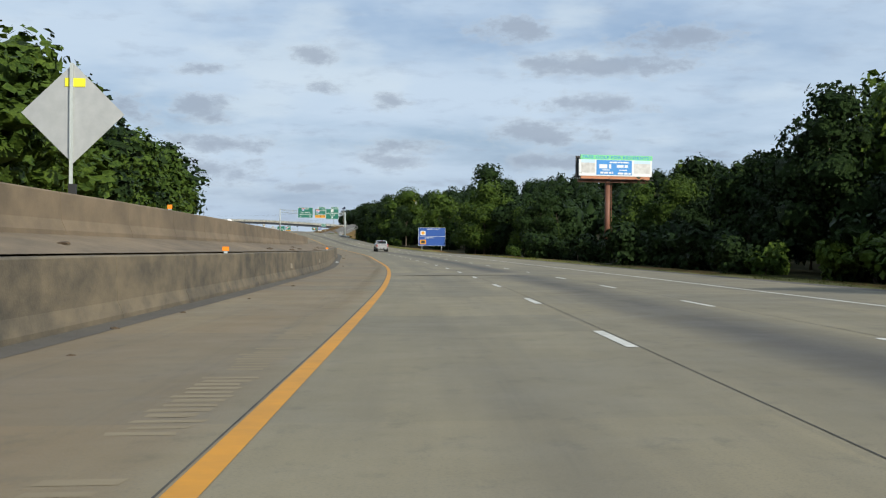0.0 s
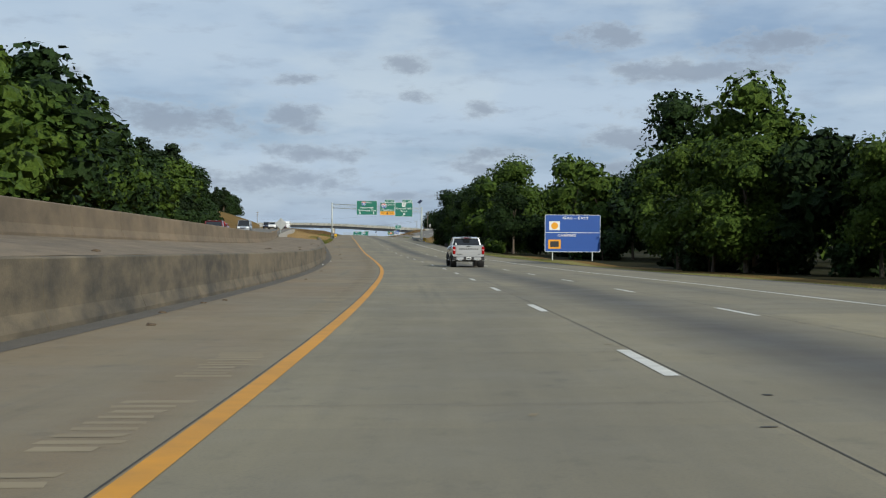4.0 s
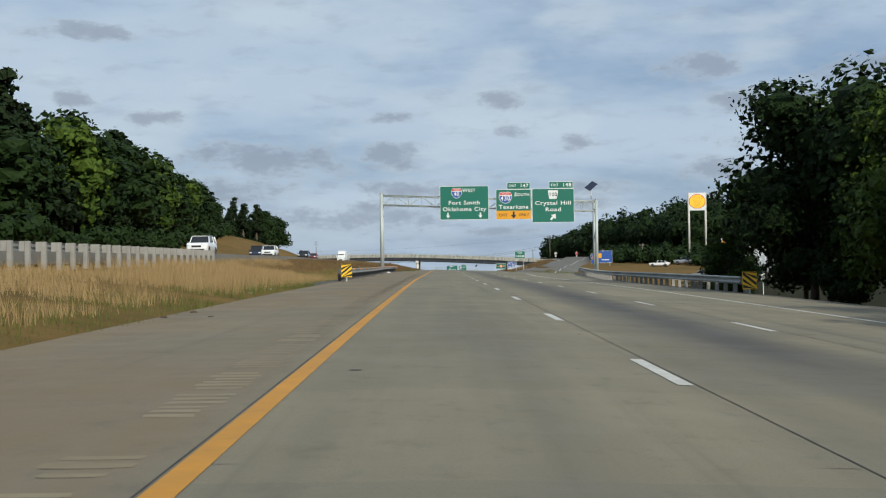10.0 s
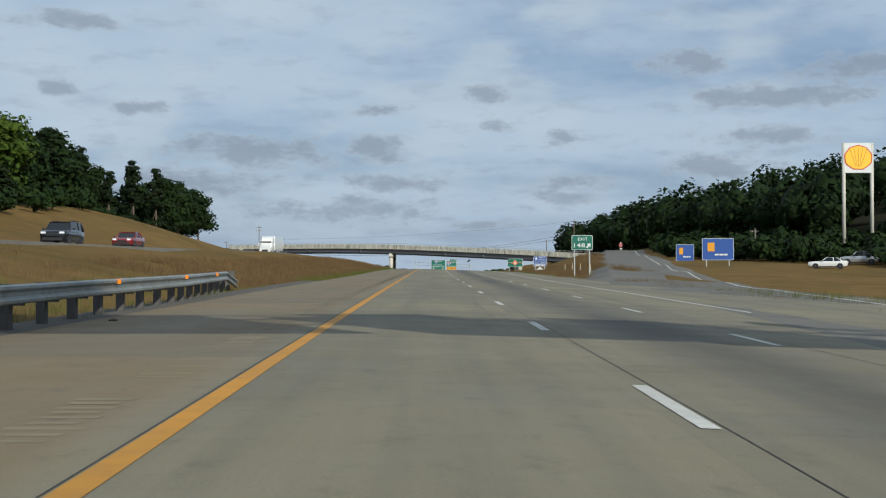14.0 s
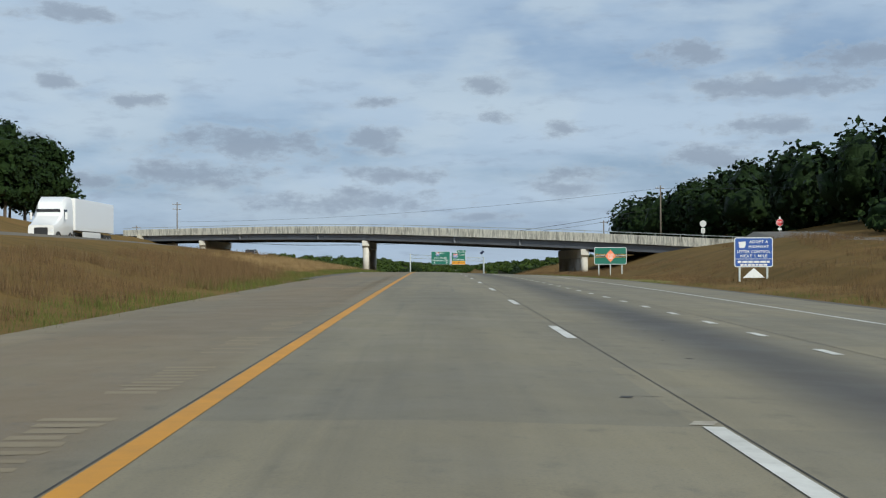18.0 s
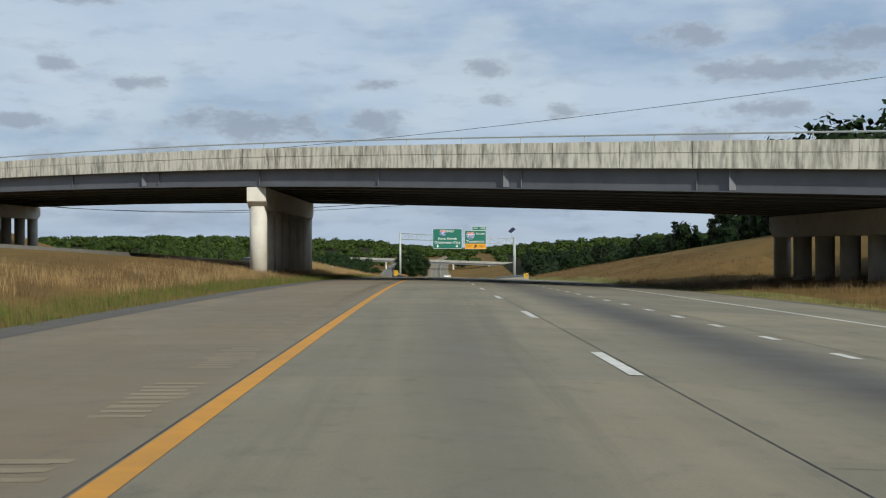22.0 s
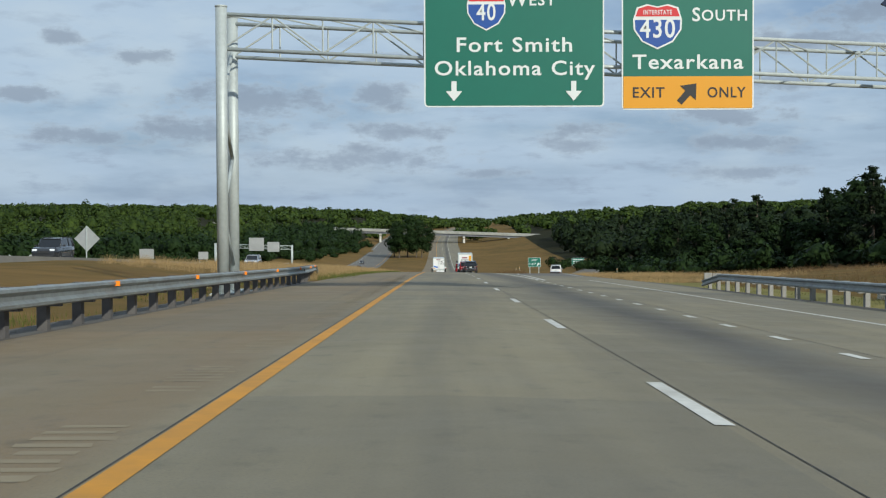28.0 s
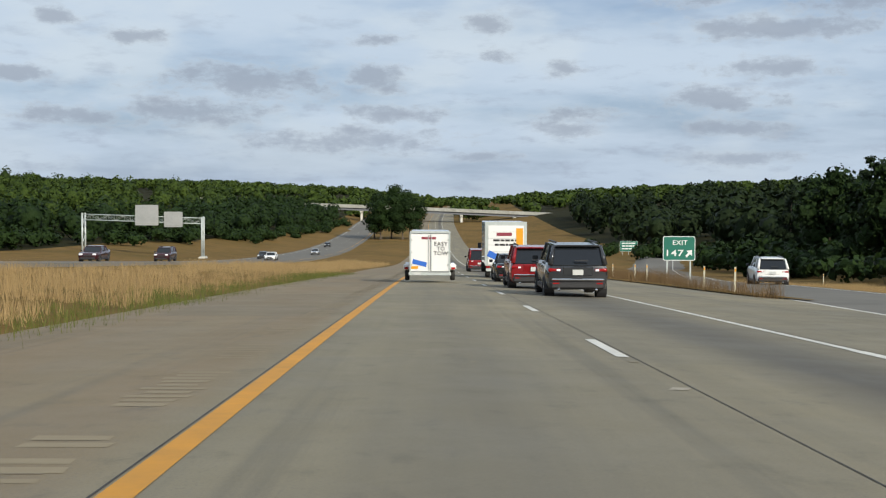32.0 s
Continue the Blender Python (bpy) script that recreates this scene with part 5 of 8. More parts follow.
def tree_mesh(seed, height, rad, base, n, size, mat, kind="broad"):
    """A crown and a trunk with limbs as two meshes."""
    rng = np.random.default_rng(seed)
    if kind == "broad":
        m = 13
        c = np.zeros((m, 3))
        a = rng.uniform(0, 2 * np.pi, m)
        zz = np.linspace(0.12, 0.86, m) + rng.uniform(-0.06, 0.06, m)
        w = np.sin(np.clip(zz, 0.1, 1) ** 0.75 * np.pi) ** 0.6 * 0.58 * rad * rng.uniform(0.55, 1.15, m)
        c[:, 0], c[:, 1], c[:, 2] = np.cos(a) * w, np.sin(a) * w, base + (height - base) * zz
        r = rad * rng.uniform(0.36, 0.56, m)
        lobes = (c, r)
    elif kind == "pine":
        m = 12
        c = np.zeros((m, 3))
        a = rng.uniform(0, 2 * np.pi, m)
        zz = np.linspace(0.0, 0.97, m)
        w = rad * (0.8 - 0.62 * zz) * rng.uniform(0.3, 0.9, m)
        c[:, 0], c[:, 1], c[:, 2] = np.cos(a) * w, np.sin(a) * w, base + (height - base) * zz
        r = rad * (0.50 - 0.24 * zz) * rng.uniform(0.75, 1.25, m)
        lobes = (c, r)
    else:
        m = 8
        c = np.c_[rng.uniform(-0.6, 0.6, m) * rad, rng.uniform(-0.6, 0.6, m) * rad, rng.uniform(0.15, 0.72, m) * height]
        lobes = (c, rad * rng.uniform(0.35, 0.55, m))
    p, d, fine = crown_points(rng, n, lobes, rad, height, base, 0.8 if kind != "pine" else 0.55)
    if kind == "bush":
        p[:, 2] = np.maximum(p[:, 2], 0.05)
    v = leaf_cards(p, size * fine * rng.uniform(0.7, 1.25, n), d + np.array([0, 0, 0.35]), rng)
    nv = len(v)
    f = np.arange(nv).reshape(-1, 4)
    faces = [tuple(q) for q in f.tolist()]
    # a dark heart, so that the sky shows only through the skin
    verts = v.tolist()
    for k in range(len(lobes[0])):
        bm = bmesh.new()
        bmesh.ops.create_icosphere(bm, subdivisions=1, radius=float(lobes[1][k]) * 0.62)
        o = len(verts)
        for q in bm.verts:
            j = 1 + 0.25 * noise.noise(q.co * 1.7 + Vector((seed, k, 0)))
            verts.append((q.co.x * j + lobes[0][k][0], q.co.y * j + lobes[0][k][1], q.co.z * j * 0.75 + lobes[0][k][2]))
        bm.verts.index_update()
        faces += [tuple(o + q.index for q in fc.verts) for fc in bm.faces]
        bm.free()
    crown = mesh_of("crown", verts, faces, mat)
    bm = bmesh.new()
    th = height * (0.6 if kind != "pine" else 0.93)
    tr = 0.016 * height + 0.06
    pts = [Vector((0, 0, -0.4)), Vector((0.1, 0.05, th * 0.3)), Vector((-0.05, 0.12, th * 0.65)), Vector((0.05, 0, th))]
    for i in range(3):
        tube(bm, pts[i], pts[i + 1], tr * (1 - 0.28 * i), tr * (1 - 0.28 * (i + 1)), 8, caps=i == 0)
    for k in range(6 if kind != "bush" else 3):
        q = lobes[0][k * 2 % len(lobes[0])]
        s = pts[1].lerp(pts[3], 0.12 + 0.14 * k)
        tube(bm, s, Vector((float(q[0]), float(q[1]), float(q[2]))), tr * 0.4, tr * 0.12, 5, caps=False)
    trunk = bpy.data.meshes.new("trunk")
    bm.to_mesh(trunk)
    bm.free()
    trunk.materials.append(M_BARK)
    return crown, trunk


KINDS = {
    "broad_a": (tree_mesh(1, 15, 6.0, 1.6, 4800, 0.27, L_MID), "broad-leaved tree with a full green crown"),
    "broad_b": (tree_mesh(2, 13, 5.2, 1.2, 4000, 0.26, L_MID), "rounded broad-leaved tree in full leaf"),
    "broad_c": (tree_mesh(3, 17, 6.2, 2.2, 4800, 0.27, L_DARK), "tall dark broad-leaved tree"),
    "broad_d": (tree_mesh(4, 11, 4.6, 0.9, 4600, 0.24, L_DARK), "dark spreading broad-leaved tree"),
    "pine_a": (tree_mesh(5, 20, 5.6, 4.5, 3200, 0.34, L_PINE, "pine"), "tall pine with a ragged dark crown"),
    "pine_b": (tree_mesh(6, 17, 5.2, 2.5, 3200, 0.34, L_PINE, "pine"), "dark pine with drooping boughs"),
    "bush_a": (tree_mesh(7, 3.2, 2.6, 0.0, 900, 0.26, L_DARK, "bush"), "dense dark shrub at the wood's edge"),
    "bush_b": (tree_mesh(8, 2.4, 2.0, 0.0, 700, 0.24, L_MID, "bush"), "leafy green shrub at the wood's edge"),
}
# the same trees with coarser foliage, for the ranks that stay far from the road
for k, seed, hgt, rad, base, mat, shape in (("broad_a", 1, 15, 6.0, 1.6, L_MID, "broad"), ("broad_b", 2, 13, 5.2, 1.2, L_MID, "broad"), ("broad_c", 3, 17, 6.2, 2.2, L_DARK, "broad"), ("broad_d", 4, 11, 4.6, 0.9, L_DARK, "broad"), ("pine_a", 5, 20, 5.6, 4.5, L_PINE, "pine"), ("pine_b", 6, 17, 5.2, 2.5, L_PINE, "pine")):
    KINDS[k + "_far"] = (tree_mesh(seed, hgt, rad, base, 1500, 0.47, mat, shape), KINDS[k][1])


def plant(kind, y, u, s=1.0, turn=None, group="", h=None, wide=1.0):
    (crown, trunk), label = KINDS[kind]
    p = on_land(y, u, -0.05)
    m = Matrix.Translation(p) @ Matrix.Rotation(RT.uniform(0, 6.28) if turn is None else turn, 4, "Z") @ Matrix.Diagonal((s * wide, s * wide, s * (h or RT.uniform(0.9, 1.12)), 1))
    bush = kind.startswith("bush")
    t = thing("shrub" if bush else "pine_tree" if kind.startswith("pine") else "tree", label, "shrub" if bush else "tree", m, group)
    part("trunk", trunk, None, t)
    part("crown", crown, None, t)
    return t


RT = random.Random(11)
BACK_R, BACK_L = [], []


def woods():
    # beside the right verge, up to the station
    y = -30.0
    while y < 420:
        for row, (u0, du) in enumerate(((22.5, 2.5), (29, 3), (37, 4), (47, 5))):
            u = u0 + RT.uniform(-du, du) * 0.6
            if 238 < y < 318 and u < 30:
                continue
            if 205 < y < 246 and 34 < u < 62 and row > 1:
                continue
            if y < 212:
                u += 6
            if 105 < y < 218 and abs(u - 1.7 - (y - 70) * 0.3) < 6:
                continue
            if y > 340 and row > 2:
                continue
            if row > 1:
                BACK_R.append((y + RT.uniform(-3, 3), u, RT.uniform(9, 13) * (0.9 if y < 96 else 0.75 if y < 212 else 1), RT.uniform(3.6, 5)))
                continue
            plant(RT.choice(("broad_a", "broad_b", "broad_c", "broad_d")) + ("_far" if row else ""), y + RT.uniform(-3, 3), u, (RT.uniform(0.8, 1.0) if row else RT.uniform(0.62, 0.85)) * (0.92 if y < 96 else 0.72 if y < 212 else 0.92 if y < 330 else 0.76), group="trees beside the right verge")
        y += 8.0
    for k in range(64):
        yy = RT.uniform(-20, 416)
        u = (RT.uniform(22, 25) if yy < 205 else RT.uniform(18.5, 22)) if not 205 < yy < 318 else RT.uniform(24, 30)
        plant(RT.choice(("bush_a", "bush_b", "bush_a")), yy, u, RT.uniform(0.7, 1.2), group="shrubs at the wood's edge")
    plant("broad_c", 285, 38, 1.28, 0.4, "trees beside the right verge", 0.92)
    plant("broad_b", 222, 25, 1.02, 1.4, "trees beside the right verge", 0.95)
    for yy, u in ((226, 23.0), (231, 24.2), (284, 25.4), (278, 26)):
        plant("bush_a", yy, u, 1.0, group="shrubs at the wood's edge")
    for yy, u, s, k in ((352, 25, 1.13, "broad_a"), (364, 22.5, 0.8, "broad_c"), (372, 27, 0.98, "broad_b"), (380, 23, 0.78, "broad_d"), (343, 23, 0.82, "broad_d"), (320, 29, 0.4, "broad_b"), (334, 30, 0.55, "broad_d"), (392, 23, 0.8, "broad_c"), (402, 22, 0.72, "broad_a"), (410, 24.5, 0.64, "broad_c"), (386, 28, 0.78, "broad_a"), (398, 29, 0.66, "broad_c")):
        plant(k, yy, u, s, group="trees beside the right verge")
    # the wood on the left, drawing back from the road
    y = -30.0
    while y < 800:
        e = float(np.interp(y, (0, 330, 450, 560, 700, 800), (-29, -36, -43, -54, -70, -82)))
        tall = float(np.interp(y, (80, 125, 170, 230, 275, 320, 370, 440, 600, 680, 780), (1.3, 1.12, 0.92, 1.0, 1.16, 1.1, 0.86, 0.98, 1.08, 0.92, 1.0)))
        for row in range(3):
            u = e - row * 9 - RT.uniform(0, 5)
            if row:
                BACK_L.append((y + RT.uniform(-4, 4), u, RT.uniform(13, 17) * tall, RT.uniform(4, 5.6)))
                continue
            plant(RT.choice(("broad_a", "broad_b", "broad_c", "broad_a", "broad_b") if y < 420 else ("broad_a", "broad_c", "pine_b", "broad_c")) + "_far", y + RT.uniform(-4, 4), u, RT.uniform(0.85, 1.05) * tall, group="trees of the left wood", wide=1.32)
        y += 7.5 if y < 420 else 9
    for k in range(26):
        yy = 770 + RT.uniform(0, 75)
        plant(RT.choice(("pine_b", "broad_c", "broad_c", "pine_a")) + "_far", yy, -64 - RT.uniform(0, 44), RT.uniform(0.72, 0.92), group="trees beyond the opposite road")
    for yy, u, sc in ((848, -64, 0.9), (840, -66, 0.95), (830, -66, 0.9), (850, -67, 0.95), (836, -70, 1.0), (820, -66, 0.95)):
        plant("broad_c_far", yy, u, sc, group="trees beyond the opposite road")
    for yy, u, sc, k in ((418, 22, 0.86, "broad_c"), (425, 25, 0.8, "broad_a"), (414, 26, 0.9, "broad_c"), (432, 20.5, 0.42, "broad_d"), (428, 19.6, 0.36, "broad_b"), (440, 23, 0.4, "broad_d")):
        plant(k, yy, u, sc, group="trees beside the right verge")
    for yy, u, sc in ((872, 52, 0.6), (884, 56, 0.75), (898, 53, 0.7), (912, 58, 0.8), (930, 54, 0.75), (945, 60, 0.85), (960, 57, 0.8), (905, 66, 0.95), (925, 70, 1.0)):
        plant("broad_c_far", yy, u, sc, group="trees above the right slope")
    # the clump in the median far ahead
    for dy, du, s in ((0, 0, 1.15), (6, -7, 1.0), (4, 7, 1.0), (-5, -4, 0.9), (-4, 4.5, 0.95)):
        plant("broad_c", 1618 + dy, -14.5 + du, s * 1.08, group="trees in the median")
    # pines on the right after the bridge
    for yy, u, s, k in ((1078, 78, 1.1, "pine_a"), (1086, 81, 1.15, "broad_c"), (1094, 76, 1.0, "pine_b"), (1072, 85, 1.2, "broad_c"), (1104, 80, 1.05, "pine_a"), (1064, 80, 1.0, "broad_c"), (1098, 85, 1.2, "broad_c")):
        plant(k, yy, u, s, group="pines above the right slope")
    y = 1030.0
    while y < 1330:
        e = float(np.interp(y, (1000, 1150, 1250, 1330), (74, 62, 50, 62)))
        for row in range(2):
            plant(RT.choice(("pine_b", "broad_c", "broad_d", "pine_a", "broad_c")) + "_far", y + RT.uniform(-4, 4), e + row * 9 + RT.uniform(0, 6), RT.uniform(0.62, 0.85), group="trees above the right slope")
        y += 11


woods()


def far_woods(name, label, spots, size, per, mat, seed):
    """Many far crowns in one mesh; spots of (y, u, height, radius)."""
    rng = np.random.default_rng(seed)
    vs, total = [], 0
    for y, u, h, r in spots:
        p = on_land(y, u)
        d = rng.normal(0, 1, (per, 3))
        d /= np.linalg.norm(d, axis=1)[:, None]
        k = rng.uniform(0.70, 0.93, per)
        lump = 1 + 0.10 * np.sin(d[:, 0] * 5 + u) * np.cos(d[:, 2] * 5 + y)
        q = d * (k * lump)[:, None] * np.array([r, r, h * 0.5]) + np.array([p.x, p.y, p.z + h * 0.52])
        q[:, 2] = np.maximum(q[:, 2], p.z + 0.3)
        vs.append(leaf_cards(q, size * rng.uniform(0.6, 1.3, per), d + np.array([0, 0, 0.3]), rng))
    # a rough solid heart in every crown
    bm = bmesh.new()
    bmesh.ops.create_icosphere(bm, subdivisions=1, radius=1.0)
    bm.verts.index_update()
    ico = np.array([tuple(q.co) for q in bm.verts])
    tri = np.array([[q.index for q in f.verts] for f in bm.faces])
    bm.free()
    n = sum(len(q) for q in vs) // 4
    cores, ct = [], []
    for k, (y, u, h, r) in enumerate(spots):
        p = on_land(y, u)
        j = 1 + rng.uniform(-0.22, 0.14, (len(ico), 1))
        q = ico * j * np.array([r, r, h * 0.5]) * 0.70 + np.array([p.x, p.y, p.z + h * 0.5])
        cores.append(q)
        ct.append(tri + n * 4 + k * len(ico))
    v = np.concatenate(vs + cores)
    ct = np.concatenate(ct)
    me = bpy.data.meshes.new(name)
    me.vertices.add(len(v))
    me.vertices.foreach_set("co", v.astype(np.float32).ravel())
    me.loops.add(n * 4 + ct.size)
    me.loops.foreach_set("vertex_index", np.concatenate([np.arange(n * 4), ct.ravel()]).astype(np.int32))
    me.polygons.add(n + len(ct))
    me.polygons.foreach_set("loop_start", np.concatenate([np.arange(0, n * 4, 4), n * 4 + np.arange(0, ct.size, 3)]).astype(np.int32))
    me.update(calc_edges=True)
    me.validate()
    me.materials.append(mat)
    tagged(part(name, me, None), label, "woods", kind="stuff")


def scatter_spots(n, y0, y1, uf, seed, h=(9, 15), r=(3.2, 5.2), skip=None, bias=1.3):
    rr = random.Random(seed)
    out = []
    while len(out) < n:
        y = rr.uniform(y0, y1)
        a, b = uf(y)
        u = a + (b - a) * rr.random() ** bias
        if skip and skip(y, u):
            continue
        out.append((y, u, rr.uniform(*h), rr.uniform(*r)))
    return out


lin = lambda *p: (lambda y: float(np.interp(y, *zip(*p))))
e1, e2 = lin((500, 150), (600, 122), (640, 106), (690, 86), (735, 64), (870, 50), (940, 47), (1010, 64)), lin((500, 380), (1010, 240))
e1s = lin((500, 150), (600, 122), (640, 106), (690, 86), (735, 64), (900, 55))
e3s = lin((1000, 74), (1150, 62), (1250, 50), (1330, 60), (1460, 56))
e5s = lin((860, -170), (1150, -120), (1300, -92), (1500, -64), (1780, -50))
e9s = lin((420, -40), (560, -50), (700, -66), (800, -78))
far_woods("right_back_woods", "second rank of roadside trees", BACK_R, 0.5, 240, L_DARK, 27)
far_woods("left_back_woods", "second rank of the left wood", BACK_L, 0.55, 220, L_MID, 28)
on_ramp = lambda y, u: abs(u - float(np.interp(y, *zip(*RAMP1)))) < 8
scrub = scatter_spots(280, 590, 770, lambda y: (max(40, e1s(y) - 40), e1s(y) + 4), 9, h=(1.4, 4.5), r=(1.6, 3.4), skip=on_ramp)
scrub += scatter_spots(120, 1000, 1460, lambda y: (e3s(y) - 12, e3s(y) + 6), 10, h=(2, 5), r=(2, 3.4))
scrub += scatter_spots(150, 1080, 1760, lambda y: (e5s(y), e5s(y) + 12), 12, h=(2, 5), r=(2, 3.4))
scrub += scatter_spots(90, 430, 800, lambda y: (e9s(y), e9s(y) + 7), 13, h=(1.6, 4), r=(1.6, 3))
scrub += scatter_spots(70, -20, 330, lambda y: (-31, -27), 14, h=(1.6, 3.6), r=(1.6, 2.6))
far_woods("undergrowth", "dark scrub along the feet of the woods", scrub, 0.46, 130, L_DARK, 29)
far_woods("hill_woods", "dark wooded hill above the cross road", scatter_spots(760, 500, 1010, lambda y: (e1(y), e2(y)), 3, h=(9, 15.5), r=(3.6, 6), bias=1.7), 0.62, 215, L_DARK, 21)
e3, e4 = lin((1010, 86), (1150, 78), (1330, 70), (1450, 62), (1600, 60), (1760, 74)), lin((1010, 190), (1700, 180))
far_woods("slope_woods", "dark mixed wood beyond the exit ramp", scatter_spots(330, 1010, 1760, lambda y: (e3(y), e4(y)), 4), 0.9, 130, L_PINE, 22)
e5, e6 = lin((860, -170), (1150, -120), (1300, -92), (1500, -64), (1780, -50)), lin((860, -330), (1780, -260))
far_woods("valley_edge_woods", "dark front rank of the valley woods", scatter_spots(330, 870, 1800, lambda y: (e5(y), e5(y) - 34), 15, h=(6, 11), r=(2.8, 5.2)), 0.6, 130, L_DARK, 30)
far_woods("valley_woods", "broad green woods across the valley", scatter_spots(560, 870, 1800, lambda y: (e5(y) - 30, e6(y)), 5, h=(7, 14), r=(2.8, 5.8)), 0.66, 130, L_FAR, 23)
e7, e8 = lin((0, -62), (420, -80), (800, -112)), lin((0, -190), (800, -230))
far_woods("left_hill_woods", "wooded hillside beyond the opposite road", scatter_spots(430, -40, 800, lambda y: (e7(y), e8(y)), 6, h=(10, 14)), 0.95, 115, L_FAR, 24)
far_woods("right_woods", "dense woods behind the roadside trees", scatter_spots(200, -40, 330, lambda y: (52, 130), 7, h=(11, 16)), 0.9, 120, L_DARK, 25)
far_woods("distant_woods", "distant wooded ridges", scatter_spots(620, 1860, 2600, lambda y: (-420, 420), 8, h=(5, 9), r=(6, 10), skip=lambda y, u: -42 < u < 16 and y < 2150), 1.6, 90, L_FAR, 26)

# ---------------------------------------------------------------- guard rails


def w_profile():
    return [(0.0, 0.155), (0.08, 0.13), (0.085, 0.085), (0.02, 0.03), (0.02, -0.03), (0.085, -0.085), (0.08, -0.13), (0.0, -0.155)]


def guard_rail(label, ys, uf, side, zf, post_mat, height=0.62, lamps=True, mesh_step=3.81):
    """A beam rail in overlapping lengths on blocked-out posts. side: -1 where the rail's face looks to the right."""
    g = thing("guard_rail", label, "guard rail", kind="structure")
    n = max(1, round((ys[1] - ys[0]) / mesh_step))
    st = stations(ys[0], ys[1], mesh_step)
    for i, (a, b) in enumerate(zip(st[:-1], st[1:])):
        verts, faces = [], []
        pr = w_profile()
        for y in (a, b + 0.12):
            dip = 0.0
            if i == len(st) - 2 and y > b:
                dip = -0.35
            p = Vector((float(rx(y)) + uf(y), y, zf(y) + height + dip))
            verts += [(p.x - side * (dx - 0.0), p.y, p.z + dz) for dx, dz in pr] + [(p.x - side * (dx - 0.012), p.y, p.z + dz) for dx, dz in pr]
        for j in range(7):
            faces += [(j, j + 1, 17 + j, 16 + j), (8 + j, 24 + j, 25 + j, 9 + j)]
        faces += [(0, 16, 24, 8), (7, 15, 31, 23)]
        part("beam", mesh_of("beam", verts, faces, M_RAIL), None, g)
        if lamps and i % 2 == 0:
            q = Vector((float(rx(a)) + uf(a), a, zf(a) + height))
            one_box("reflector", (q.x - side * 0.10, q.y, q.z + 0.1), (0.09, 0.03, 0.09), M_AMBER_REFL, g, "orange reflector")
    step = 1.905
    y = ys[0] + 0.4
    while y < ys[1]:
        p = Vector((float(rx(y)) + uf(y), y, zf(y)))
        one_box("post", (p.x + side * 0.28, p.y, p.z + height / 2 - 0.15), (0.16, 0.2, height + 0.6), post_mat, g, bevel=0.01)
        one_box("block", (p.x + side * 0.1, p.y, p.z + height - 0.02), (0.2, 0.15, 0.34), post_mat, g)
        y += step
    return g


def marker_board(y, u, z, lean):
    """A yellow and black striped object marker on a rail's end."""
    t = thing("object_marker", "yellow and black striped object marker on a post", "traffic sign", pose(float(rx(y)) + u, y, z), "object markers")
    one_box("post", (0, 0.05, 0.35), (0.07, 0.05, 1.0), M_GALV, t)
    p = one_box("board", (0, 0, 0.62), (0.6, 0.02, 0.74), M_MARK, t, "yellow board")
    for k in range(-2, 3):
        c = k * 0.27
        pts = []
        for sx, off in ((-0.29, 0.0), (0.29, 0.0)):
            pts.append((sx, c + lean * sx * 0.8))
        q = [(pts[0][0], max(-0.36, min(0.36, pts[0][1]))), (pts[1][0], max(-0.36, min(0.36, pts[1][1]))), (pts[1][0], max(-0.36, min(0.36, pts[1][1] + 0.13))), (pts[0][0], max(-0.36, min(0.36, pts[0][1] + 0.13)))]
        if abs(q[0][1] - q[3][1]) + abs(q[1][1] - q[2][1]) > 0.05:
            prism("stripe", [(a, 0.62 + b) for a, b in q], -0.018, -0.011, M_BLACK, p)


M_AMBER_REFL = material("orange_reflector", (0.9, 0.25, 0.01), 0.3)
M_MARK = material("marker_yellow", (0.85, 0.52, 0.02), 0.45)
zroad = lambda u: (lambda y: float(at(y, min(u, 13.8)).z) - 0.05)
M_DKPOST = material("dark_treated_post", (0.075, 0.07, 0.07), 0.85, var=(0.13, 0.12, 0.11), scale=5.0)
guard_rail("weathered steel guard rail on dark posts beside the left shoulder", (421, 536), lambda y: float(np.interp(y, (421, 520, 536), (-4.1, -4.6, -5.6))), -1, zroad(-4.3), M_DKPOST)
guard_rail("weathered steel guard rail on pale posts beside the right shoulder", (402, 524), lambda y: float(np.interp(y, (402, 446, 480, 524), (14.2, 14.3, 16.4, 20.4))), 1, lambda y: float(at(y, 13.8).z) - 0.1, material("pale_post", (0.30, 0.29, 0.27), 0.8, var=(0.2, 0.19, 0.17), scale=4.0), lamps=False)
guard_rail("weathered steel guard rail on dark posts before the second gantry", (944, 1050), lambda y: float(np.interp(y, (944, 1030, 1050), (-4.1, -4.4, -5.8))), -1, zroad(-4.3), M_DKPOST)
guard_rail("steel guard rail on pale posts below the right slope", (944, 1036), lambda y: 14.3, 1, lambda y: float(at(y, 13.8).z) - 0.05, material("pale_post", (0.45, 0.44, 0.41), 0.8), lamps=False)
guard_rail("steel guard rail on pale posts beside the opposite road", (312, 432), lambda y: float(opp_u(y)) + 8.0, 1, lambda y: float(rz(y)) + float(opp_h(y)) - 0.55, material("pale_post", (0.45, 0.44, 0.41), 0.8), lamps=False)
marker_board(420.4, -3.9, float(at(420, -3.9).z), 1)
marker_board(401.3, 14.4, float(at(401.3, 13.8).z) - 0.1, -1)
marker_board(943.3, -3.9, float(at(943, -3.9).z), 1)
marker_board(943.3, 16.1 - 1.9, float(at(943, 13.8).z) - 0.05, -1)

# ---------------------------------------------------------------- signs on posts


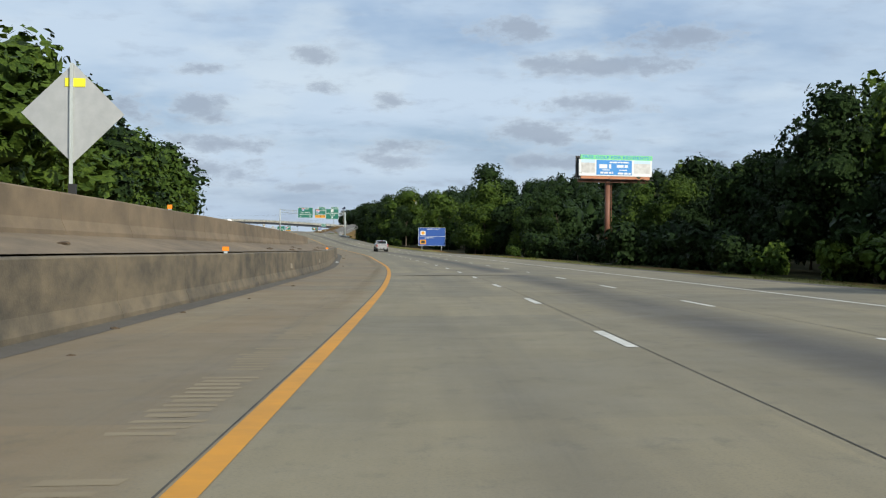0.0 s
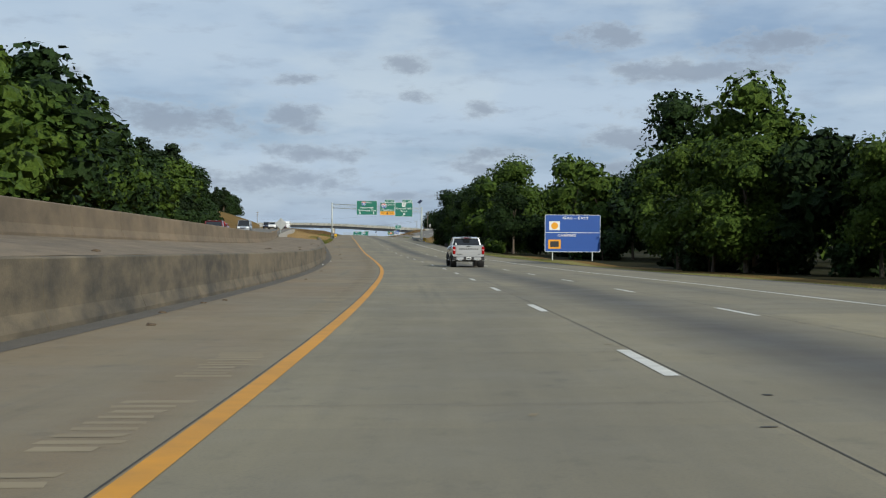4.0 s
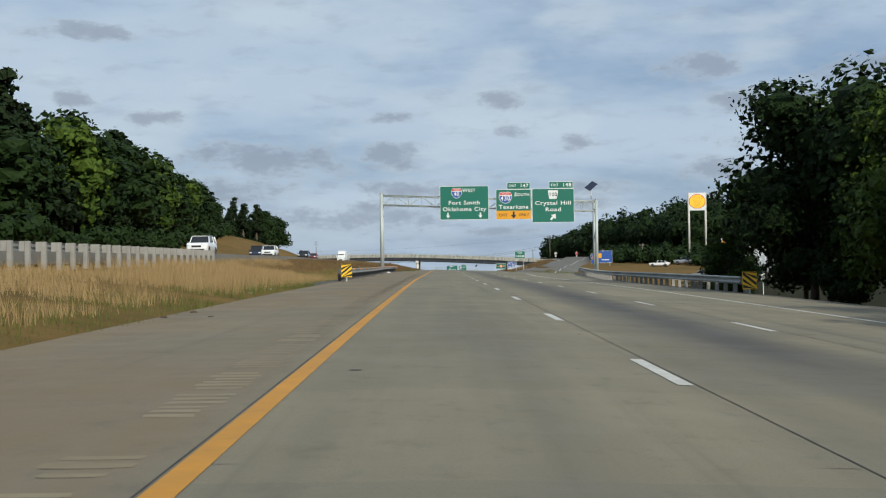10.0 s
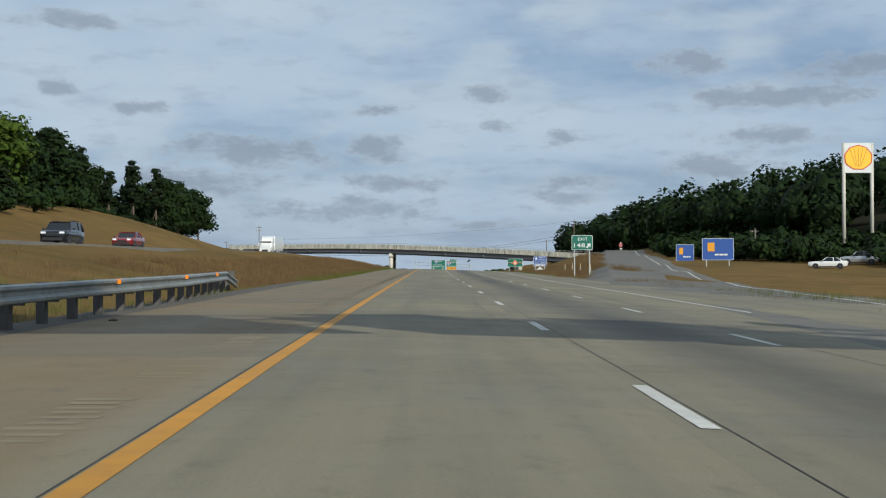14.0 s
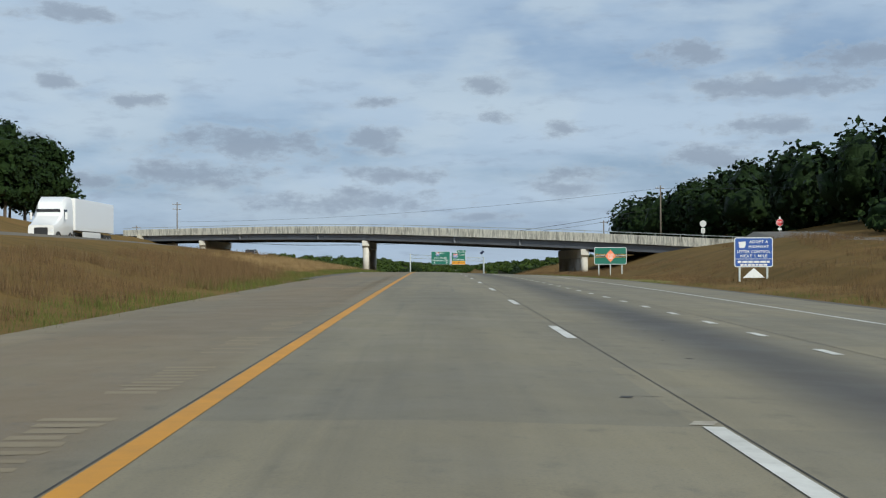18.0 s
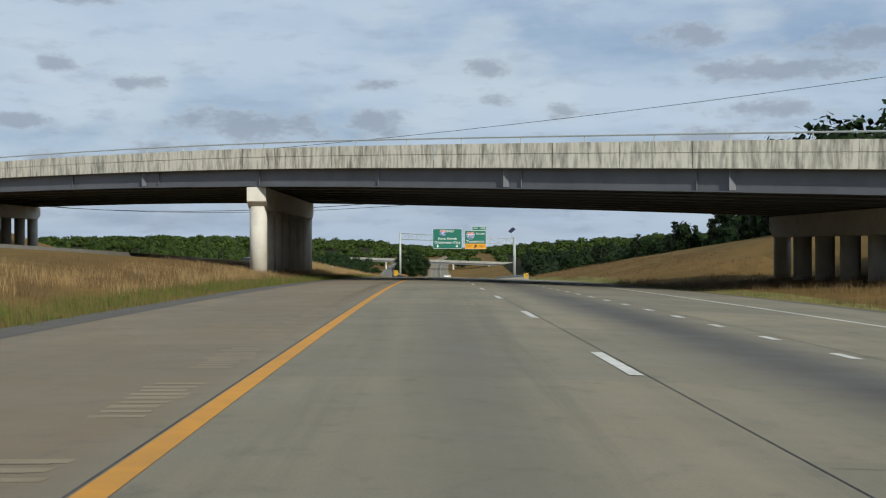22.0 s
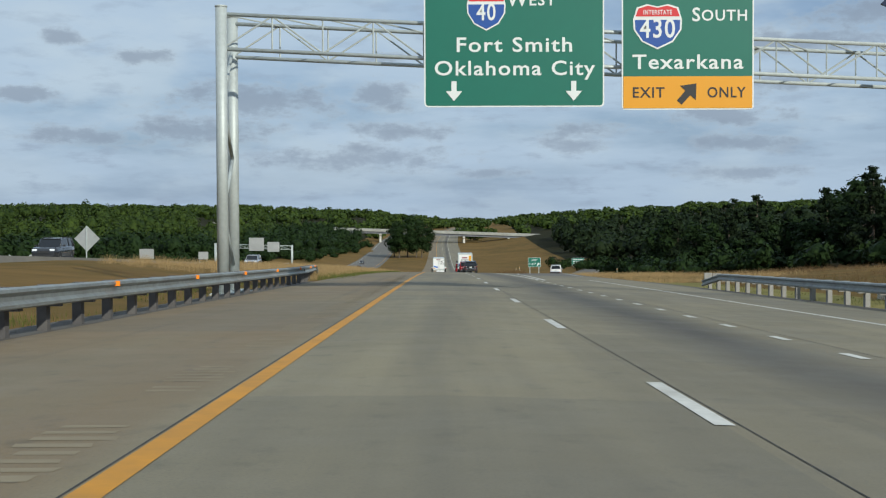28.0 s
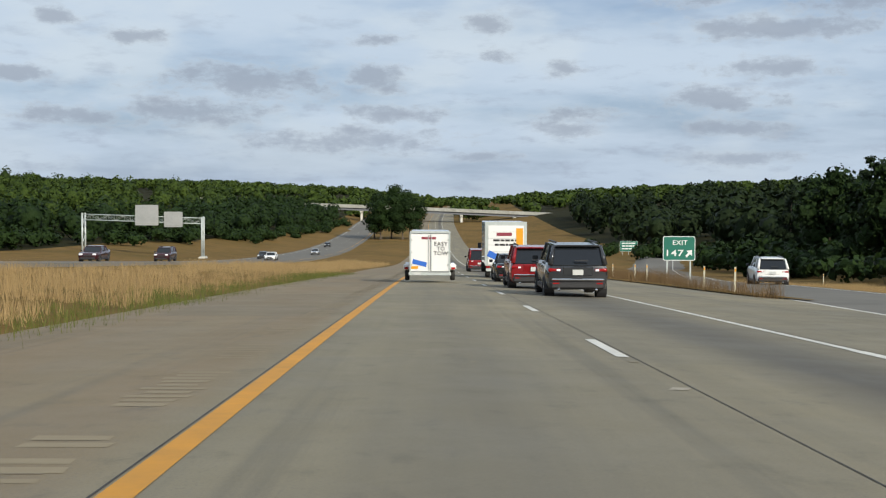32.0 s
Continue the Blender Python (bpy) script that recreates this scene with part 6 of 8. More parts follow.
def post_sign(name, label, x, y, z0, z1, w, mat, ground, posts=2, group="", rim=True, turn=0.0):
    s = thing(name, label, "traffic sign", pose(x, y, ground) @ pose(0, 0, 0, 0, 0, turn), group)
    p = panel(s, "board", 0, (z0 + z1) / 2 - ground, w, z1 - z0, mat, 0.0, border=rim, radius=min(0.12, w * 0.06))
    for k in range(posts):
        px = 0 if posts == 1 else -w * 0.36 + w * 0.72 * k / (posts - 1)
        one_box("post", (px, 0.1, (z1 - ground - 0.1) / 2 - 0.3), (0.1, 0.09, z1 - ground + 0.4), M_GALV, s)
    return s, p


def word_bars(p, x0, x1, z, h, mat, y=-0.02, seed=1):
    """A line of writing that cannot be read: plain bars of its size."""
    r = random.Random(seed)
    x = x0
    while x < x1 - h * 0.3:
        w = min(r.uniform(1.2, 3.4) * h, x1 - x)
        one_box("text_bar", (x + w / 2, y, z), (w, 0.012, h), mat, p)
        x += w + h * 0.45


gz = lambda x, y: land(y, x - float(rx(y)))
s, p = post_sign("services_sign", "blue services sign with gas and camping rows on steel posts", 17.5, 269.7, -1.15, 2.7, 5.8, M_BLUE, gz(17.5, 269.7), 2)
h0 = gz(17.5, 269.7)
lettering("GAS - EXIT", 0.36, M_LETTER, p, 0.3, -0.012, 2.35 - h0, width=2.7)
lettering("CAMPING", 0.36, M_LETTER, p, -0.6, -0.012, 0.55 - h0, width=1.9)
one_box("divider", (0, -0.012, 0.85 - h0), (5.6, 0.012, 0.05), M_LETTER, p)
one_box("logo_plate", (-1.9, -0.014, 1.55 - h0), (1.1, 0.014, 0.9), M_LETTER, p, "white logo plate")
one_box("logo_plate", (-1.9, -0.014, -0.35 - h0), (1.3, 0.014, 0.95), M_AMBER, p, "amber logo plate")
one_box("logo_mark", (-1.9, -0.024, -0.35 - h0), (0.9, 0.014, 0.6), M_BLACK, p)
bm = bmesh.new()
bmesh.ops.create_cone(bm, cap_ends=True, segments=14, radius1=0.36, radius2=0.36, depth=0.02, matrix=pose(-1.9, -0.03, 1.55 - h0, 90))
part("logo_mark", bm, M_AMBER, p, "amber round mark")


def exit_sign(x, y, z0, z1, number):
    g = gz(x, y)
    s, p = post_sign("exit_sign", "green exit sign with number and arrow on two posts", x, y, z0, z1, 2.2, M_GREEN, g, 2, "exit gore signs")
    h = z1 - z0
    lettering("EXIT", 0.44, M_LETTER, p, 0.05, -0.012, z1 - g - h * 0.27, width=1.0)
    lettering(number, 0.6, M_LETTER, p, -0.35, -0.012, z1 - g - h * 0.70, width=1.15)
    arrow(p, 0.68, z1 - g - h * 0.70, 0.62, 42, M_LETTER, -0.008)


exit_sign(13.5, 621, 4.2, 5.75, "148")
exit_sign(16.36, 1199.7, -9.85, -8.2, "147")

g0 = gz(15.65, 697)
s, p = post_sign("adopt_sign", "blue adopt a highway sign on steel posts", 15.7, 697, 2.55, 4.2, 2.15, M_BLUE, g0, 2)
prism("state_mark", [(-0.85, 3.95 - g0), (-0.45, 3.98 - g0), (-0.45, 3.8 - g0), (-0.52, 3.62 - g0), (-0.8, 3.62 - g0), (-0.82, 3.8 - g0)], -0.02, -0.008, M_LETTER, p, label="white state outline")
for w, zz, xx, wd in (("ADOPT A", 3.95, 0.28, 1.05), ("HIGHWAY", 3.68, 0.28, 1.15), ("LITTER CONTROL", 3.4, 0.0, 1.85), ("NEXT 1 MILE", 3.16, 0.0, 1.5)):
    lettering(w, 0.22, M_LETTER, p, xx, -0.012, zz - g0, width=wd)
one_box("divider", (0, -0.012, 3.0 - g0), (2.05, 0.01, 0.025), M_LETTER, p)
word_bars(p, -0.9, 0.9, 2.84 - g0, 0.12, M_LETTER, seed=3)
word_bars(p, -0.75, 0.75, 2.67 - g0, 0.1, M_LETTER, seed=4)
s.location.z += 0.16
prism("lower_plate", [(-0.62, 1.95 - g0), (0.62, 1.95 - g0), (0.0, 2.5 - g0)], -0.02, 0.0, M_LETTER, s, label="white triangular plate")

g0 = gz(15.1, 748.7)
s, p = post_sign("emblem_sign", "green sign with an orange diamond emblem on three posts", 15.1, 748.7, 2.75, 4.4, 3.1, M_GREEN, g0, 3)
cz = 3.57 - g0
prism("emblem", [(-0.55, cz), (0, cz - 0.6), (0.55, cz), (0, cz + 0.6)], -0.02, -0.006, material("emblem_orange", (0.75, 0.22, 0.10), 0.5), p, label="orange diamond emblem")
lettering("WORK", 0.26, M_LETTER, p, 0, -0.024, cz + 0.12, width=0.56)
lettering("US", 0.36, M_LETTER, p, 0, -0.024, cz - 0.17, width=0.40)
for sx, words in ((-1, "MOVE OVER"), (1, "SLOW DOWN")):
    one_box("stripe", (sx * 1.0, -0.012, cz + 0.02), (0.96, 0.01, 0.36), M_BLACK, p, "black striped band")
    for k in range(6):
        for zz in (0.155, -0.115):
            one_box("stripe_dash", (sx * 1.0 - 0.4 + 0.16 * k, -0.02, cz + zz), (0.07, 0.008, 0.05), M_MARK, p)
    lettering(words, 0.19, M_LETTER, p, sx * 1.0, -0.024, cz + 0.02, width=0.86)

g0 = gz(51.1, 1441.9)
s, p = post_sign("guide_sign", "green guide sign on posts beside the exit ramp", 51.1, 1441.9, -18.6, -15.9, 4.6, M_GREEN, g0, 3)
for k, zz in enumerate((-16.5, -17.2, -17.9)):
    word_bars(p, -1.8, 1.8, zz - g0, 0.34, M_LETTER, seed=9 + k)


def octagon_sign(x, y, top, face=1):
    g = gz(x, y)
    s = thing("stop_sign", "red stop sign with small plates on a post beside the ramp", "traffic sign", pose(x, y, g), "stop signs")
    one_box("post", (0, 0.05, (top - g) / 2 - 0.2), (0.07, 0.06, top - g + 0.4), M_GALV, s)
    c = top - g - 0.5
    for nm, r, yy, mt in (("plate", 0.5, 0.0, M_LETTER), ("face", 0.46, -0.012, M_RED)):
        prism(nm, [(r * math.cos(math.radians(22.5 + 45 * k)), c + r * math.sin(math.radians(22.5 + 45 * k))) for k in range(8)], yy - 0.01, yy + 0.01, mt, s)
    lettering("STOP", 0.34, M_LETTER, s, 0, -0.03, c, width=0.68)
    one_box("small_plate", (0, 0, c - 0.85), (0.5, 0.02, 0.3), M_LETTER, s)
    one_box("small_plate", (0, 0, c + 0.62), (0.24, 0.02, 0.24), M_LETTER, s)


octagon_sign(43.3, 791.6, 8.5)
octagon_sign(53.0, 786, 7.9)
s = thing("round_sign_back", "grey back of a road sign beside the bridge end", "traffic sign", pose(37.9, 812.9, gz(37.9, 812.9)))
t0 = 9.0 - gz(37.9, 812.9)
one_box("post", (0, 0.05, t0 / 2 - 0.2), (0.07, 0.06, t0 + 0.4), M_GALV, s)
prism("plate", [(0.5 * math.cos(math.radians(30 * k)), t0 - 0.5 + 0.5 * math.sin(math.radians(30 * k))) for k in range(12)], -0.01, 0.01, M_ALU, s)
one_box("lower_plate", (0, 0, t0 - 1.5), (0.6, 0.02, 0.75), M_ALU, s)


def diamond_back(x, y, z, post_to, size=1.22, sticker=False):
    """The back of a square warning sign standing on its corner."""
    s = thing("warning_sign_back", "bare aluminium back of a diamond warning sign", "traffic sign", pose(x, y, post_to), "warning sign backs")
    d = size / math.sqrt(2)
    zc = z - d - post_to
    prism("plate", [(0, zc - d), (d, zc), (0, zc + d), (-d, zc)], 0.0, 0.012, M_ALU, s)
    one_box("post", (-0.03, -0.05, (zc + d) / 2 - 0.15), (0.07, 0.06, zc + d + 0.3), M_GALV, s)
    one_box("bracket", (0, -0.02, 0.12), (0.16, 0.2, 0.25), M_BLACK, s)
    if sticker:
        one_box("sticker", (0.04, -0.01, zc + d * 0.62), (0.42, 0.02, 0.18), material("yellow_sticker", (0.75, 0.7, 0.02), 0.5), s, "yellow sticker")


def wall_top(y):
    return float(rz(y)) + 1.42 + 0.84


diamond_back(float(rx(28.5)) + FAR_U(28.5) - 0.15, 28.5, 4.95, wall_top(28.5), 1.5, True)
diamond_back(-15.2, 323.4, 3.08, float(rz(318)) + 1.3)
for x, y, top, sz in ((-24.5, 1060, -1.6, 1.22), (-38, 1085, -4.2, 0.7), (-74, 1235, -9.5, 1.0)):
    diamond_back(x, y, top, gz(x, y), sz)
for x, y, z0, z1, w in ((-67.7, 1269, -10.3, -8.0, 3.3), (-53.2, 1261, -10.2, -8.5, 2.2), (-40, 1100, -6.0, -4.6, 2.2), (-60, 1112, -6.8, -4.9, 2.6), (-33.5, 560, 4.2, 5.3, 1.5), (-36, 1180, -9.6, -8.3, 2.0)):
    post_sign("road_sign_back", "grey back of a road sign on two posts", x, y, z0, z1, w, M_ALU, gz(x, y), 2, "road sign backs", rim=False)
for y, u, w, h in ((656, 39.8, 4.2, 2.9), (687, 41.5, 2.8, 2.6)):
    x = float(rx(y)) + u
    g0 = gz(x, y)
    zt = 6.3 if y < 670 else 6.1
    s, p = post_sign("logo_sign", "blue services logo sign beside the exit ramp", x, y, zt - h, zt, w, M_BLUE, g0, 2, "services logo signs")
    one_box("logo_plate", (-w * 0.22, -0.014, zt - g0 - h * 0.4), (w * 0.22, 0.014, h * 0.4), M_AMBER, p, "amber logo plate")
    word_bars(p, -w * 0.1, w * 0.3, zt - g0 - h * 0.75, 0.2, M_LETTER, seed=int(y))


M_DELIN = material("weathered_plastic", (0.50, 0.48, 0.38), 0.6, var=(0.34, 0.31, 0.22), scale=6.0, amount=0.4)


def delineator(y, u, top=1.15):
    p = on_land(y, u)
    t = thing("delineator", "slim white delineator post in the verge", "marker post", Matrix.Translation(p), "delineators")
    one_box("post", (0, 0, top / 2 - 0.1), (0.075, 0.025, top + 0.2), M_DELIN, t)
    one_box("reflector", (0, -0.018, top - 0.12), (0.06, 0.01, 0.12), M_AMBER, t)


for y, u in ((628, 19.5), (639, 19.6), (648, 19.6), (657, 19.6), (1163, 13.4), (1171, 13.9), (1190, 14.5), (1197, 14.9), (1215, 16.0), (1150, 26), (1225, 36)):
    delineator(y, u)

# ---------------------------------------------------------------- billboard


def billboard():
    g0 = gz(44.3, 226.7)
    b = thing("billboard", "double billboard on a brown steel column above the trees", "billboard", pose(45.2, 226.7, g0) @ pose(0, 0, 0, 0, 0, 6))
    brown = material("brown_column", (0.20, 0.085, 0.05), 0.6, 0.1, var=(0.12, 0.055, 0.035), scale=2.0)
    zb, zt = 11.9 - g0, 15.2 - g0
    one_tube("column", (-1.0, 1.2, -0.5), (-1.0, 1.2, zb - 0.6), 0.5, brown, b, n=20)
    one_tube("conduit", (-0.35, 0.9, 0), (-0.35, 0.9, zb - 0.6), 0.06, brown, b, n=6)
    one_box("beam", (0, 1.2, zb - 0.5), (13.6, 0.7, 0.6), brown, b, bevel=0.03)
    one_box("skirt", (0, 0.0, zb + 0.05), (13.4, 0.12, 0.5), material("rust_skirt", (0.42, 0.17, 0.08), 0.7), b, "rust-orange skirt board")
    f = one_box("poster", (0, 0.0, (zb + 0.35 + zt) / 2), (14.2, 0.2, zt - zb - 0.35), M_LETTER, b, "printed poster face")
    blue = material("poster_blue", (0.03, 0.22, 0.55), 0.5)
    mid = (zb + zt) / 2 + 0.15
    one_box("poster_field", (-0.3, -0.115, mid + 0.1), (6.9, 0.02, 2.7), blue, f)
    grey = material("poster_building", (0.35, 0.33, 0.31), 0.6, var=(0.62, 0.62, 0.6), scale=1.2, amount=0.5)
    for cx, w in ((-5.35, 2.6), (5.2, 3.2)):
        one_box("poster_picture", (cx, -0.115, mid), (w, 0.02, 1.8), grey, f, "faded picture of flats")
        one_box("poster_sky", (cx, -0.112, mid + 1.2), (w, 0.02, 0.6), material("poster_sky", (0.45, 0.6, 0.75), 0.5), f)
    for k, (zz, x0, x1, h) in enumerate(((mid + 1.05, -1.2, 2.6, 0.26), (mid + 0.3, -3.2, -0.9, 0.75), (mid + 0.35, 0.2, 2.7, 0.5), (mid - 0.35, -2.6, -1.2, 0.18), (mid - 0.35, 0.7, 2.2, 0.18), (mid - 0.85, -3.0, -0.5, 0.34), (mid - 0.95, 0.4, 2.9, 0.34))):
        word_bars(f, x0, x1, zz, h, M_LETTER, y=-0.135, seed=40 + k)
    g = one_box("top_banner", (0.2, 0.0, zt + 0.42), (14.0, 0.16, 0.85), material("banner_green", (0.16, 0.55, 0.24), 0.5), b, "green banner along the top")
    lettering("FREE GOLF FOR RESIDENTS!", 0.72, blue, g, 0.2, -0.1, zt + 0.42, width=13.2)
    dark = material("dark_steel", (0.05, 0.045, 0.045), 0.6)
    bm = bmesh.new()
    box(bm, (0, 0, 0), (13.5, 0.2, 3.9), pose(-1.1, 3.4, mid + 0.2, 0, 0, 22))
    part("rear_poster", bm, dark, b, "dark back face")
    one_box("catwalk", (-0.4, -0.6, zb - 0.25), (15.2, 0.7, 0.06), dark, b)
    for k in range(6):
        one_box("walk_bracket", (-6.5 + 2.6 * k, -0.3, zb - 0.4), (0.1, 1.4, 0.12), dark, b)
    for k in range(3):
        one_tube("walk_rail", (-7.9, -0.3 - 0.3 * k, zb - 0.2), (-7.9, -0.3 - 0.3 * k, zb + 0.8), 0.025, dark, b, n=5)
    one_tube("walk_rail", (-7.9, -0.95, zb + 0.8), (-6.9, -0.95, zb + 0.8), 0.025, dark, b, n=5)
    for k in range(4):
        one_tube("lamp_arm", (-5 + 3.3 * k, -0.8, zb - 0.2), (-5 + 3.3 * k, -1.6, zb - 0.1), 0.03, dark, b, n=5)


billboard()

# ---------------------------------------------------------------- filling station and yard in the hollow


def pole_sign(x, y, z0, z1, w, legs, label):
    g0 = gz(x, y)
    s = thing("pole_sign", label, "sign", pose(x, y, g0), "filling station signs")
    p = one_box("sign_box", (0, 0, (z0 + z1) / 2 - g0), (w, 0.5, z1 - z0), M_LETTER, s, "white sign box", bevel=0.04)
    r = min(w, z1 - z0) * 0.42
    tall = z1 - z0 > 1.4 * w
    c = (z1 - w * 0.55 if tall else (z0 + z1) / 2) - g0
    if tall:
        one_box("price_band", (0, -0.26, z0 + 1.35 - g0), (w * 0.84, 0.02, 0.75), M_RED, p, "red price band")
        one_box("price_band", (0, -0.26, z0 + 0.5 - g0), (w * 0.84, 0.02, 0.6), M_GREEN, p, "green price band")
        for k in range(2):
            word_bars(p, -w * 0.3, w * 0.32, z0 + (1.35, 0.5)[k] - g0, 0.3, M_LETTER, y=-0.28, seed=80 + k)
    fan = []
    for k in range(15):
        a = math.radians(-40 + 260 * k / 14)
        rr = r * (1.0 + 0.04 * (k % 2))
        fan.append((rr * math.cos(a) * 1.02, c + rr * math.sin(a) * 0.92))
    fan += [(-r * 0.35, c - r * 0.85), (r * 0.35, c - r * 0.85)]
    m = prism("emblem_rim", [(a * 1.08, c + (b - c) * 1.08) for a, b in fan], -0.29, -0.255, M_RED, p, label="red rim of the emblem")
    prism("emblem", fan, -0.30, -0.258, M_MARK, m, label="yellow fan-shaped emblem")
    for k in range(-2, 3):
        prism("emblem_rib", [(k * r * 0.10 - 0.02, c - r * 0.7), (k * r * 0.10 + 0.02, c - r * 0.7), (k * r * 0.34 + 0.03, c + r * 0.72), (k * r * 0.34 - 0.03, c + r * 0.72)], -0.31, -0.295, M_RED, m)
    for k in range(legs):
        px = 0 if legs == 1 else (-w / 2 + 0.15 + (w - 0.3) * k)
        one_tube("mast", (px, 0.1 if legs == 1 else 0, -0.4), (px, 0.1 if legs == 1 else 0, (z0 if legs == 1 else z1) - g0), 0.28 if w > 3 else 0.12, M_PIER, s, n=14)


pole_sign(64.3, 685.2, 17.2, 21.9, 4.7, 2, "tall white filling station sign on two masts")
pole_sign(68.6, 671.6, 5.3, 9.3, 2.3, 2, "low white filling station price sign on two masts")
shed_wall = material("grey_metal_cladding", (0.21, 0.22, 0.24), 0.6, 0.2, var=(0.15, 0.155, 0.165), scale=1.5)
shed_roof = material("pale_metal_roof", (0.36, 0.38, 0.40), 0.5, 0.3, var=(0.26, 0.27, 0.28), scale=1.0)


def shed(x, y, w, d, h, label, roof_up=1.2):
    g0 = gz(x, y) - 0.3
    s = thing("shed", label, "building", pose(x, y, g0), "sheds in the yard")
    for nm, c, sz in (("wall", (0, -d / 2, h / 2), (w, 0.2, h)), ("wall", (0, d / 2, h / 2), (w, 0.2, h)), ("wall", (-w / 2, 0, h / 2), (0.2, d - 0.21, h)), ("wall", (w / 2, 0, h / 2), (0.2, d - 0.21, h))):
        one_box(nm, c, sz, shed_wall, s)
    prism("roof", [(-w / 2 - 0.4, h), (-w / 2 - 0.4, h + 0.15), (0, h + roof_up), (w / 2 + 0.4, h + 0.15), (w / 2 + 0.4, h)], -d / 2 - 0.4, d / 2 + 0.4, shed_roof, s, label="pale metal roof")
    for k in range(3):
        one_box("door", (-w / 2 + w * (k + 0.5) / 3, -d / 2 - 0.12, 1.5), (w * 0.18, 0.06, 3.0), M_ALU, s)
    for k in range(4):
        one_box("window", (-w / 2 + w * (k + 0.35) / 4, -d / 2 - 0.11, h - 1.0), (0.9, 0.05, 0.7), M_BLACK, s)


shed(76, 612, 30, 16, 4.8, "grey metal shed with a pale roof below the road")
shed(96, 650, 22, 12, 3.6, "long grey outbuilding in the yard")
s, p = post_sign("shop_sign", "grey shop sign lettered PIANO above the lower road", 32.5, 492, 1.3, 3.5, 2.3, material("shop_sign_grey", (0.30, 0.33, 0.36), 0.6), gz(32.5, 492), 2)
lettering("PIANO", 0.6, M_LETTER, p, 0, -0.012, 2.75 - gz(32.5, 492), width=1.7)
lettering("Gallery", 0.42, M_LETTER, p, 0, -0.012, 2.1 - gz(32.5, 492), width=1.3)


def utility_pole(x, y, top, arms=1, turn=0.0):
    g0 = gz(x, y)
    s = thing("utility_pole", "weathered wooden utility pole with crossarms", "utility pole", pose(x, y, g0, 0, 0, turn), "utility poles")
    one_tube("pole", (0, 0, -0.5), (0, 0, top - g0), 0.17, M_POST, s, 0.11, 10)
    for k in range(arms):
        z = top - g0 - 0.5 - 1.1 * k
        one_box("crossarm", (0, 0.12, z), (2.3, 0.1, 0.12), M_POST, s)
        for px in (-1.05, -0.5, 0.5, 1.05):
            one_tube("insulator", (px, 0.12, z + 0.06), (px, 0.12, z + 0.22), 0.035, M_LETTER, s, n=6)
    return s


for x, y, top, a in ((39.3, 854.7, 16.6, 1), (-60, 920, 17.0, 2), (-75, 945, 12.4, 1), (72, 735, 12.5, 2), (52, 700, 9.0, 1), (110, 690, 12, 2), (36, 905, 12, 1)):
    utility_pole(x, y, top, a, 40)
M_WIRE = material("black_cable", (0.02, 0.02, 0.02), 0.6)


def cable(a, b, sag, r=0.022):
    a, b = Vector(a), Vector(b)
    cu = bpy.data.curves.new("overhead_cable", "CURVE")
    cu.dimensions, cu.bevel_depth, cu.bevel_resolution = "3D", r, 1
    sp = cu.splines.new("POLY")
    sp.points.add(20)
    for i in range(21):
        k = i / 20
        p = a.lerp(b, k) - Vector((0, 0, sag * 4 * k * (1 - k)))
        sp.points[i].co = (*p, 1)
    tmp = bpy.data.objects.new("overhead_cable", cu)
    me = bpy.data.meshes.new_from_object(tmp)
    bpy.data.objects.remove(tmp)
    tagged(part("overhead_cable", me, M_WIRE), "black overhead cable slung between poles", "cable", "overhead cables")


cable((39.3, 856.0, 12.7), (-75, 945, 11.0), 4.96, 0.035)
cable((39.3, 857.5, 11.8), (-75, 945, 11.3), 4.9, 0.025)
cable((39.3, 854.7, 16.1), (72, 735, 12.0), 1.0)
cable((39.3, 854.7, 16.1), (-60, 920, 12.5), 1.4)

# yellow board across the valley
s, p = post_sign("yellow_board", "long yellow advertising board beyond the opposite road", -91.4, 1228.5, -5.4, -2.9, 7.2, material("board_yellow", (0.85, 0.62, 0.03), 0.6), gz(-91.4, 1228.5), 3)
word_bars(p, -3.2, 3.0, -3.6 - gz(-91.4, 1228.5), 0.5, M_BLACK, seed=61)
word_bars(p, -3.2, 2.4, -4.6 - gz(-91.4, 1228.5), 0.5, M_BLACK, seed=62)

# ---------------------------------------------------------------- grass


